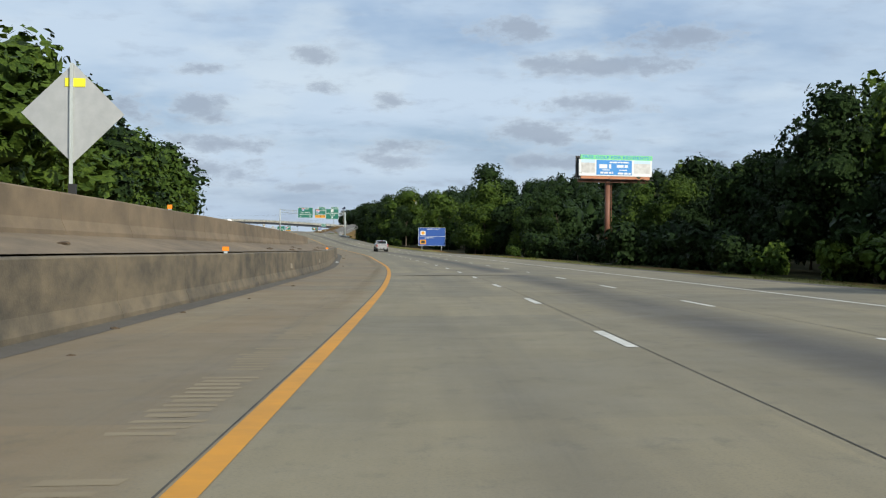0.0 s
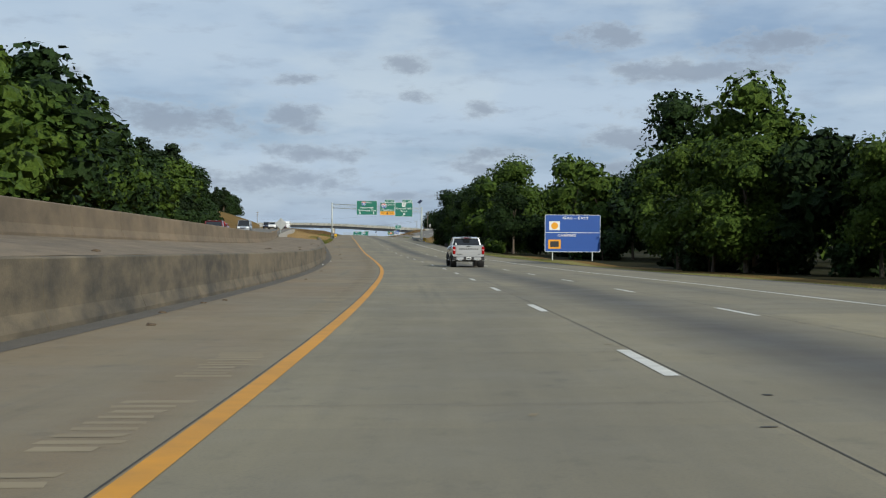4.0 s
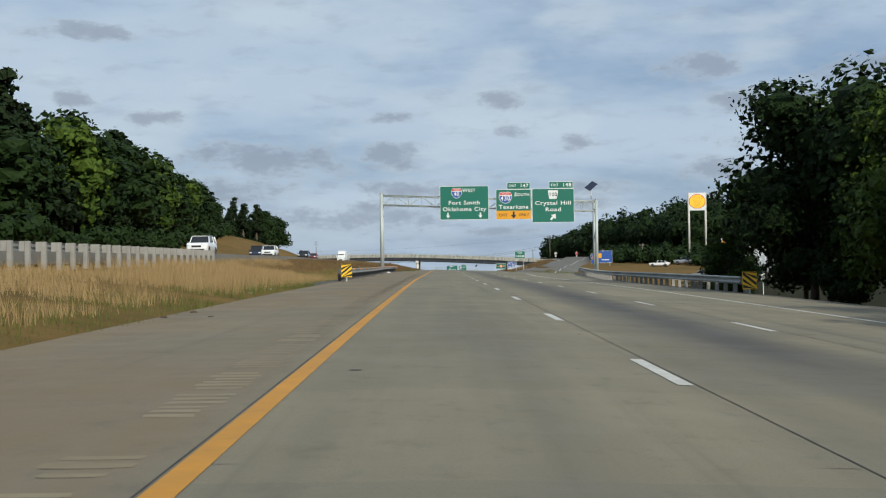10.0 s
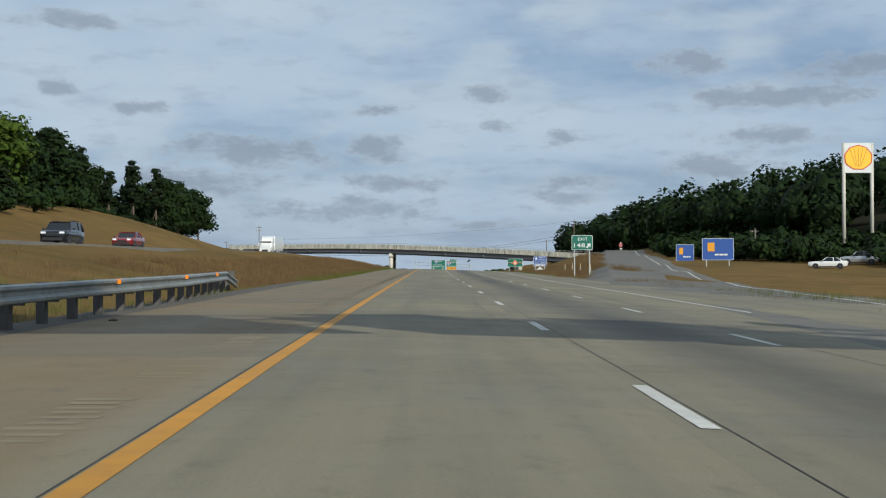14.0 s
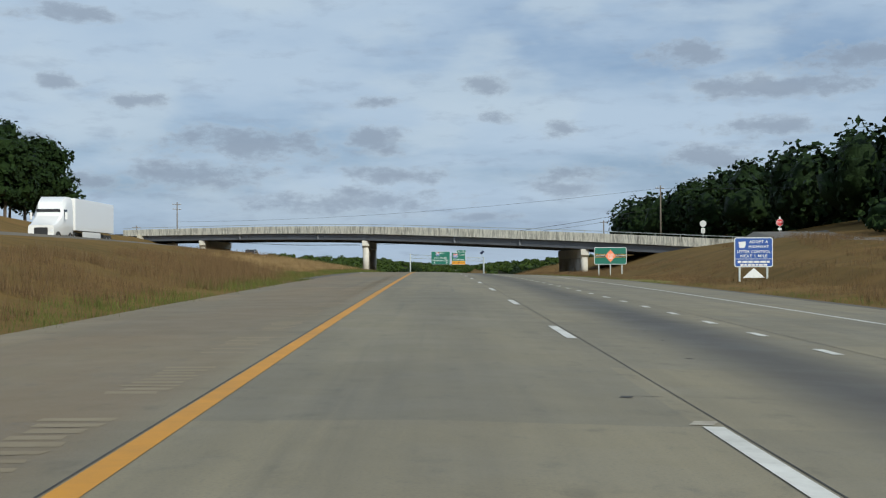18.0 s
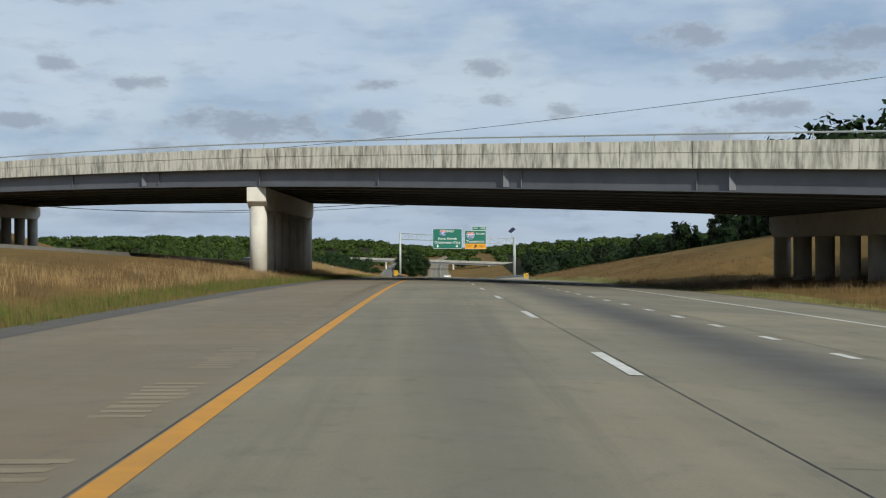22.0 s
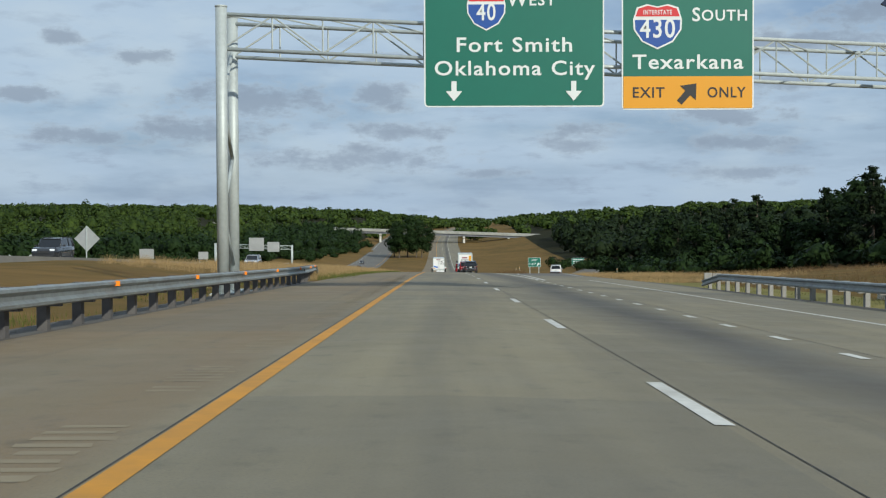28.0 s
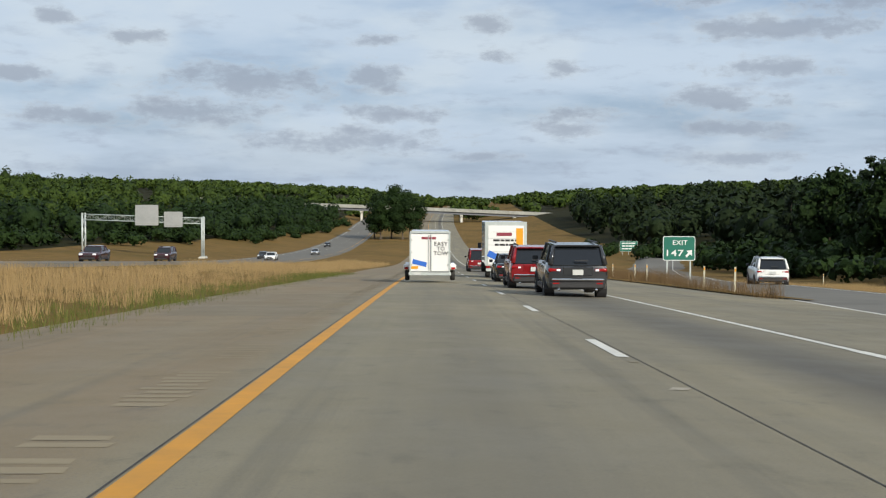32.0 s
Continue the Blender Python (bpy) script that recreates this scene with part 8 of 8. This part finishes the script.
def pickup():
    """Crew cab pickup: bed with tailgate, cab, bumper, lamps and tow ball."""
    silver = paint("pickup_silver", (0.66, 0.67, 0.68), 0.2, 0.62)
    y = 221.4
    c = thing("pickup_truck", "silver white crew cab pickup truck on large black tyres", "pickup truck", Matrix.Translation(at(y, 5.53)) @ pose(0, 0, 0, 0, 0, heading(y)))
    L, w = 5.9, 1.0
    h = L / 2
    # lower body in three lengths: bed, cab, bonnet
    bed = [ring(-h + 0.12, w, 0.62, 0.95, 1.28, 1.36, w * 0.93), ring(-h + 0.3, w * 1.01, 0.62, 0.95, 1.29, 1.37, w * 0.94), ring(-h + 1.2, w * 1.02, 0.60, 0.95, 1.30, 1.38, w * 0.94), ring(-0.95, w * 1.01, 0.60, 0.95, 1.30, 1.38, w * 0.94)]
    bd = loft("bed", bed, silver, c)
    one_box("bed_floor", (0, -h + 1.05, 1.385), (w * 1.6, 1.7, 0.02), M_TRIM, c, "black bed cover")
    cab = [ring(-0.93, w * 1.01, 0.52, 0.92, 1.28, 1.36, w * 0.93), ring(0.2, w * 1.01, 0.52, 0.92, 1.28, 1.36, w * 0.93), ring(1.25, w * 1.01, 0.52, 0.92, 1.28, 1.34, w * 0.93)]
    loft("cab_body", cab, silver, c)
    front = [ring(1.27, w * 1.01, 0.55, 0.95, 1.26, 1.34, w * 0.93), ring(2.4, w * 1.0, 0.55, 0.95, 1.22, 1.29, w * 0.92), ring(2.8, w * 0.96, 0.55, 0.95, 1.18, 1.24, w * 0.88), ring(2.93, w * 0.9, 0.6, 0.92, 1.1, 1.15, w * 0.8)]
    loft("bonnet", front, silver, c)
    # tailgate with a pressed panel
    t = one_box("tailgate", (0, -h + 0.1, 1.06), (1.60, 0.1, 0.60), silver, c, bevel=0.02)
    one_box("tailgate_panel", (0, -h + 0.045, 1.10), (1.48, 0.02, 0.36), silver, t, bevel=0.008)
    one_box("tailgate_handle", (0.0, -h + 0.03, 1.325), (0.24, 0.04, 0.065), M_TRIM, t, bevel=0.01)
    one_box("tailgate_lip", (0, -h + 0.1, 1.37), (1.62, 0.14, 0.03), silver, t, bevel=0.01)
    for k in range(9):
        one_box("badge_bar", (-0.56 + 0.14 * k, -h + 0.03, 1.155), (0.10, 0.012, 0.075), M_TRIM, t, "black badge bar")
    one_box("badge_bar", (-0.58, -h + 0.042, 0.83), (0.36, 0.012, 0.03), M_TRIM, t)
    one_box("badge_bar", (0.66, -h + 0.042, 0.83), (0.16, 0.012, 0.03), M_TRIM, t)
    one_box("lower_valance", (0, -h + 0.12, 0.70), (1.78, 0.1, 0.13), silver, c, bevel=0.01)
    # bumper
    b = one_box("rear_bumper", (0, -h + 0.0, 0.56), (1.56, 0.22, 0.19), silver, c, bevel=0.03)
    one_box("bumper_step", (0, -h + 0.02, 0.665), (1.96, 0.26, 0.03), M_TRIM, b, bevel=0.01)
    for sx in (-1, 1):
        one_box("bumper_corner", (sx * 0.85, -h + 0.05, 0.55), (0.28, 0.26, 0.2), M_TRIM, b, bevel=0.03)
        one_box("bumper_wing", (sx * 0.93, -h + 0.22, 0.44), (0.16, 0.4, 0.06), silver, b, bevel=0.02)
        bm = bmesh.new()
        box(bm, (0, 0, 0), (0.24, 0.12, 0.09), pose(sx * 0.55, -h - 0.06, 0.45), 0.02)
        part("tailpipe", bm, M_CHROME, b, "chrome tailpipe")
        lamp = one_box("tail_lamp", (sx * 0.905, -h + 0.13, 1.07), (0.17, 0.16, 0.50), M_TAIL, c, "red tail lamp", bevel=0.05)
        one_box("lamp_bar", (sx * 0.90, -h + 0.047, 1.10), (0.08, 0.012, 0.035), M_HEAD, lamp)
    one_box("plate_recess", (0, -h - 0.105, 0.585), (0.66, 0.02, 0.19), M_TRIM, b)
    pl = one_box("number_plate", (0.0, -h - 0.12, 0.58), (0.31, 0.012, 0.155), M_PLATE, b, "white number plate with a plain bar")
    one_box("plate_bar", (0, -h - 0.128, 0.57), (0.25, 0.008, 0.06), M_TRIM, pl)
    one_box("hitch", (0, -h - 0.05, 0.42), (0.08, 0.3, 0.07), M_TRIM, c)
    one_tube("tow_ball", (0, -h - 0.14, 0.42), (0, -h - 0.14, 0.52), 0.03, M_CHROME, c, n=10)
    # cab
    gl = []
    for yy, zz, ww in ((-0.98, 1.34, 0.86), (-0.78, 1.83, 0.76), (0.1, 1.86, 0.77), (0.55, 1.83, 0.75), (1.3, 1.34, 0.85)):
        lo = 1.33
        zz = max(zz, lo + 0.02)
        gl.append([(w * 0.91, yy, lo), (w * (0.91 + ww) / 2, yy, (lo + zz) / 2), (w * ww, yy, zz), (-w * ww, yy, zz), (-w * (0.91 + ww) / 2, yy, (lo + zz) / 2), (-w * 0.91, yy, lo)])
    g = loft("cab_glass", gl, M_GLASS, c, "dark cab glass", smooth=False)
    rf = []
    for yy, zz, ww in ((-0.84, 1.87, 0.76), (-0.5, 1.92, 0.77), (0.3, 1.92, 0.77), (0.62, 1.87, 0.75)):
        rf.append([(w * ww, yy, zz - 0.06), (w * ww * 0.93, yy, zz), (-w * ww * 0.93, yy, zz), (-w * ww, yy, zz - 0.06)])
    loft("roof", rf, silver, c)
    hb = one_box("high_brake_lamp", (0, -0.87, 1.86), (0.62, 0.05, 0.06), M_TRIM, c)
    one_box("brake_lens", (0, -0.9, 1.86), (0.32, 0.012, 0.03), M_TAIL, hb)
    one_box("window_slider", (0, -0.90, 1.60), (0.42, 0.012, 0.4), M_GLASS, c)
    bm = bmesh.new()
    box(bm, (0, 0, 0), (0.09, 0.008, 0.14), pose(-0.66, -0.955, 1.47, -22, 0, 0))
    part("window_sticker", bm, M_PLATE, c, "pale window sticker")
    for sx in (-1, 1):
        for a, b2 in (((sx * 0.915, -0.96, 1.34), (sx * 0.775, -0.80, 1.86)), ((sx * 0.90, 1.26, 1.33), (sx * 0.765, 0.58, 1.85)), ((sx * 0.92, 0.12, 1.34), (sx * 0.785, 0.06, 1.86))):
            one_tube("pillar", a, b2, 0.05, silver, c, n=6)
        m = one_box("mirror", (sx * 1.14, 0.98, 1.36), (0.24, 0.12, 0.22), M_TRIM, c, bevel=0.03)
        for yy in (0.55, -0.45):
            one_box("door_handle", (sx * 1.015, yy - 0.25, 1.12), (0.03, 0.2, 0.04), silver, c, bevel=0.008)
        for yy in (1.24, 0.12, -0.92):
            one_box("door_gap", (sx * 1.006, yy, 0.95), (0.012, 0.012, 0.62), M_TRIM, c)
        one_box("side_step", (sx * 0.98, 0.2, 0.42), (0.14, 1.9, 0.06), M_CHROME, c, "chrome side step", bevel=0.02)
        one_box("sill", (sx * 0.94, 0.2, 0.53), (0.1, 2.2, 0.1), M_TRIM, c)
        for yy in (-1.72, 1.95):
            bm = bmesh.new()
            tube(bm, (sx * 0.7, yy, 0.46), (sx * 1.026, yy, 0.46), 0.50, n=26)
            part("wheel_arch", bm, M_TRIM, c)
            wheel(c, sx * 0.92, yy, 0.43, 0.29, sx)
        one_box("head_lamp", (sx * 0.74, 2.9, 0.98), (0.36, 0.12, 0.24), M_HEAD, c, bevel=0.03)
    one_box("axle", (0, -1.72, 0.43), (1.6, 0.16, 0.16), M_TRIM, c)
    one_box("spare_wheel", (0, -2.3, 0.55), (0.7, 0.7, 0.2), M_TYRE, c, bevel=0.06)
    one_box("chassis", (0, 0, 0.5), (1.2, 5.2, 0.16), M_TRIM, c)
    return c


pickup()


def cargo_trailer(y, u):
    """White enclosed trailer with double rear doors, fenders and lamps."""
    t = thing("cargo_trailer", "white enclosed cargo trailer lettered EASY TO TOW", "trailer", Matrix.Translation(at(y, u)) @ pose(0, 0, 0, 0, 0, heading(y)))
    W, H, D = 1.72, 1.78, 3.7
    z0 = 0.42
    one_box("box", (0, D / 2 + 0.06, z0 + H / 2), (W, D, H), P_WHITE, t, bevel=0.05)
    for sx in (-1, 1):
        d = one_box("rear_door", (sx * W * 0.247, 0.03, z0 + H * 0.49), (W * 0.475, 0.06, H * 0.9), P_WHITE, t, bevel=0.012)
        for k in range(3):
            one_box("hinge", (sx * W * 0.47, -0.015, z0 + H * (0.2 + 0.3 * k)), (0.1, 0.04, 0.06), M_GALV, d)
        one_tube("lock_rod", (sx * 0.06, -0.02, z0 + 0.1), (sx * 0.06, -0.02, z0 + H * 0.92), 0.018, M_GALV, d, n=6)
        one_box("fender", (sx * (W / 2 + 0.15), 1.7, 0.62), (0.3, 1.0, 0.3), P_WHITE, t, bevel=0.08)
        one_box("fender_lamp", (sx * (W / 2 + 0.17), 1.18, 0.56), (0.18, 0.04, 0.1), M_TAIL, t)
        wheel(t, sx * (W / 2 + 0.14), 1.7, 0.33, 0.2, sx)
        one_box("corner_post", (sx * (W / 2 - 0.02), 0.03, z0 + H / 2), (0.07, 0.1, H), M_GALV, t)
    one_box("frame_rail", (0, 0.0, z0 - 0.04), (W + 0.1, 0.12, 0.12), M_GALV, t)
    one_box("top_rail", (0, 0.03, z0 + H - 0.03), (W + 0.02, 0.1, 0.08), M_GALV, t)
    r = one_box("logo_bar", (-0.05, -0.008, z0 + H * 0.84), (0.62, 0.01, 0.1), material("maroon_print", (0.22, 0.03, 0.05), 0.5), t, "dark red brand bar")
    for k, wd in enumerate(("EASY", "TO", "TOW")):
        lettering(wd, 0.24, M_BLACK, t, W * 0.27, -0.006, z0 + H * (0.70 - 0.115 * k))
    bm = bmesh.new()
    box(bm, (0, 0, 0), (0.62, 0.01, 0.2), pose(-W * 0.26, -0.007, z0 + H * 0.24, 0, 14, 0))
    part("graphic", bm, material("blue_print", (0.02, 0.12, 0.5), 0.5), t, "blue graphic swoosh")
    one_box("graphic", (-W * 0.38, -0.006, z0 + H * 0.13), (0.3, 0.01, 0.12), M_AMBER, t, "amber graphic patch")
    one_box("tongue", (0, D + 0.7, 0.4), (0.12, 1.4, 0.1), M_GALV, t)
    one_box("number_plate", (-0.55, -0.07, z0 - 0.02), (0.3, 0.012, 0.14), M_PLATE, t)


cargo_trailer(1168.0, 1.42)


def box_truck(y, u):
    t = thing("box_truck", "white rental box truck with an amber stripe and roll door", "truck", Matrix.Translation(at(y, u)) @ pose(0, 0, 0, 0, 0, heading(y)))
    W, H, D = 2.42, 2.55, 5.2
    z0 = 0.75
    one_box("box", (0, D / 2 + 0.08, z0 + H / 2), (W, D, H), P_WHITE, t, bevel=0.05)
    one_box("rear_frame", (0, 0.02, z0 + H / 2), (W + 0.04, 0.12, H + 0.04), M_GALV, t, bevel=0.02)
    for k in range(6):
        one_box("door_slat", (0, -0.05, z0 + 0.24 + k * 0.385), (W * 0.86, 0.05, 0.37), P_WHITE, t, bevel=0.008)
    one_box("amber_stripe", (W * 0.33, -0.082, z0 + H * 0.50), (0.4, 0.012, H * 0.72), M_AMBER, t, "amber stripe")
    one_box("logo_bar", (-0.1, -0.082, z0 + H * 0.72), (0.9, 0.012, 0.2), material("maroon_print", (0.22, 0.03, 0.05), 0.5), t, "dark red brand bar")
    for k in range(2):
        word_bars(t, -0.75 + 0.1 * k, 0.6, z0 + H * (0.58 - 0.1 * k), 0.12, M_BLACK, y=-0.082, seed=70 + k)
    bm = bmesh.new()
    box(bm, (0, 0, 0), (0.8, 0.012, 0.36), pose(-W * 0.28, -0.082, z0 + H * 0.22, 0, 25, 0))
    part("graphic", bm, material("blue_print", (0.02, 0.12, 0.5), 0.5), t, "blue graphic swoosh")
    one_box("bumper", (0, -0.08, 0.5), (W * 0.95, 0.12, 0.16), M_GALV, t)
    cab = [ring(D + 0.2, 1.05, 0.6, 1.2, 1.9, 2.45, 0.9), ring(D + 1.2, 1.05, 0.6, 1.2, 1.7, 2.3, 0.85), ring(D + 1.9, 1.0, 0.6, 1.1, 1.3, 1.45, 0.85), ring(D + 2.5, 0.9, 0.6, 1.0, 1.15, 1.25, 0.8)]
    loft("cab", cab, P_WHITE, t)
    for sx in (-1, 1):
        for yy in (1.1, D + 1.8):
            wheel(t, sx * (W / 2 - 0.2), yy, 0.42, 0.3, sx)
        one_box("tail_lamp", (sx * W * 0.43, -0.06, 0.66), (0.22, 0.06, 0.1), M_TAIL, t)
        one_box("mirror", (sx * 1.3, D + 1.3, 1.7), (0.22, 0.1, 0.36), M_TRIM, t)
    one_box("chassis", (0, 3.4, 0.58), (0.9, 6.6, 0.22), M_TRIM, t)


box_truck(1188.0, 5.85)
car(1153.5, 5.86, "dark grey sport utility vehicle with chrome trim and roof rails", P_DARK, SUV, name="suv", cat="car")
car(1163.0, 5.35, "red hatchback sport utility vehicle behind a box truck", P_RED, SUV, name="suv")
car(1177.0, 5.5, "black saloon car close behind a box truck", P_BLACK, SEDAN)
car(1187.0, 21, "white sport utility vehicle on the exit ramp", P_WHITE, SUV, place=on_land(1187, 21, 0.16), turn=-7, name="suv")
car(1262.0, 1.7, "white saloon car far down the hollow", P_WHITE, SEDAN)
car(1225.0, 5.6, "red and white tow truck beyond the box truck", P_RED, VAN, name="van")


def opp_car(y, v, *a, **k):
    return car(y, float(opp_u(y)) + v, *a, place=opp_at(y, v, 0.0), opposite=True, group="oncoming traffic", **k)


opp_car(262, 3.0, "red pickup behind the barrier wall", P_RED, BIG_SUV, name="suv")
opp_car(330, 2.5, "grey van beyond the barrier wall", P_SILVER, VAN, name="van", cat="van")
opp_car(352, -2.2, "red saloon car on the opposite road", P_RED, SEDAN)
opp_car(462, 2.4, "white sport utility vehicle on the opposite road", P_WHITE, BIG_SUV, name="suv")
opp_car(520, 2.2, "white sport utility vehicle on the opposite road", P_WHITE, SUV, name="suv")
opp_car(540, -1.8, "dark blue van on the opposite road", P_BLUE, VAN, name="van", cat="van")
opp_car(574, 2.2, "black sport utility vehicle on the opposite road", P_BLACK, SUV, name="suv")
opp_car(596, 2.0, "red saloon car on the opposite road", P_RED, SEDAN)
opp_car(824, 2.0, "silver sport utility vehicle under the bridge", P_SILVER, SUV, name="suv")
opp_car(977, -2.4, "dark blue sport utility vehicle on the opposite road", P_BLUE, BIG_SUV, name="suv")
opp_car(1072, -2.0, "dark grey sport utility vehicle with lit chrome", P_DARK, BIG_SUV, name="suv")
opp_car(1150, 2.0, "silver pickup coming down the opposite road", P_SILVER, SUV, name="suv")
opp_car(1229, -2.2, "dark maroon saloon car on the opposite road", P_MAROON, SEDAN)
opp_car(1262, -2.4, "dark maroon sport utility vehicle on the opposite road", P_MAROON, SUV, name="suv")
opp_car(1330, 2.0, "white saloon car on the opposite road", P_WHITE, SEDAN)
opp_car(1352, -2.0, "black saloon car on the opposite road", P_BLACK, SEDAN)
opp_car(1420, 2.2, "grey saloon car on the opposite road", P_SILVER, SEDAN)
opp_car(1520, -2.0, "dark saloon car on the opposite road", P_BLACK, SEDAN)
# cars in the yard and on the cross road
for y, u, col, shp, lb in ((560, 52, P_WHITE, VAN, "white van parked in the yard"), (572, 47, P_SILVER, SUV, "silver car parked in the yard"), (566, 60, P_BLACK, SUV, "black car parked in the yard"), (648, 52, P_WHITE, SEDAN, "white car on the station road"), (660, 60, P_SILVER, BIG_SUV, "silver car on the station road"), (735, 56, P_SILVER, BIG_SUV, "silver pickup waiting by the ramp"), (740, 50, P_BLACK, SUV, "black car waiting by the ramp")):
    car(y, u, lb, col, shp, place=on_land(y, u, 0.05), turn=70, group="parked cars", name="van" if shp is VAN else "car")


def semi_truck(y):
    """White tractor with a long box trailer, coming the other way."""
    t = thing("semi_truck", "white tractor unit with a long plain box trailer", "truck", Matrix.Translation(opp_at(y, -1.8)) @ pose(0, 0, 0, 0, 0, heading(y) + 180), "oncoming traffic")
    one_box("trailer_box", (0, -8.6, 2.55), (2.55, 13.2, 2.75), P_WHITE, t, "plain white trailer box", bevel=0.04)
    gph = material("grey_print", (0.14, 0.15, 0.16), 0.5)
    bm = bmesh.new()
    box(bm, (0, 0, 0), (0.012, 1.3, 1.3), pose(1.282, -13.6, 2.7), 0)
    part("trailer_print", bm, gph, t, "dark printed panel")
    cab = [ring(-1.6, 1.2, 0.6, 1.6, 3.2, 3.95, 1.0), ring(0.0, 1.22, 0.6, 1.6, 3.2, 3.95, 1.0), ring(0.9, 1.22, 0.6, 1.5, 2.5, 3.5, 0.95), ring(1.5, 1.2, 0.6, 1.4, 1.9, 2.3, 0.95), ring(2.5, 1.12, 0.55, 1.2, 1.6, 1.75, 0.9), ring(3.4, 1.05, 0.5, 1.1, 1.4, 1.5, 0.8)]
    loft("cab", cab, P_WHITE, t)
    bm = bmesh.new()
    box(bm, (0, 0, 0), (1.95, 0.05, 0.8), pose(0, 1.26, 2.55, -36, 0, 0), 0.02)
    part("windscreen", bm, M_GLASS, t, "dark windscreen")
    one_box("grille", (0, 3.42, 1.0), (1.1, 0.08, 0.6), M_TRIM, t, bevel=0.03)
    one_box("bumper", (0, 3.4, 0.5), (2.3, 0.3, 0.35), P_WHITE, t, bevel=0.05)
    for sx in (-1, 1):
        one_box("head_lamp", (sx * 0.85, 3.3, 1.05), (0.36, 0.2, 0.24), M_HEAD, t, bevel=0.03)
        one_box("mirror", (sx * 1.45, 1.3, 2.3), (0.2, 0.14, 0.6), P_WHITE, t, bevel=0.03)
        one_box("side_window", (sx * 1.18, 0.55, 2.55), (0.06, 0.8, 0.6), M_GLASS, t)
        one_box("side_skirt", (sx * 1.22, -7.5, 0.85), (0.04, 6.0, 0.55), P_WHITE, t)
        for yy in (2.5, -0.8, -2.1, -12.8, -14.1):
            wheel(t, sx * 1.05, yy, 0.5, 0.35, sx)
    one_box("chassis", (0, -6, 0.95), (1.0, 17, 0.3), M_TRIM, t)


semi_truck(733.0)
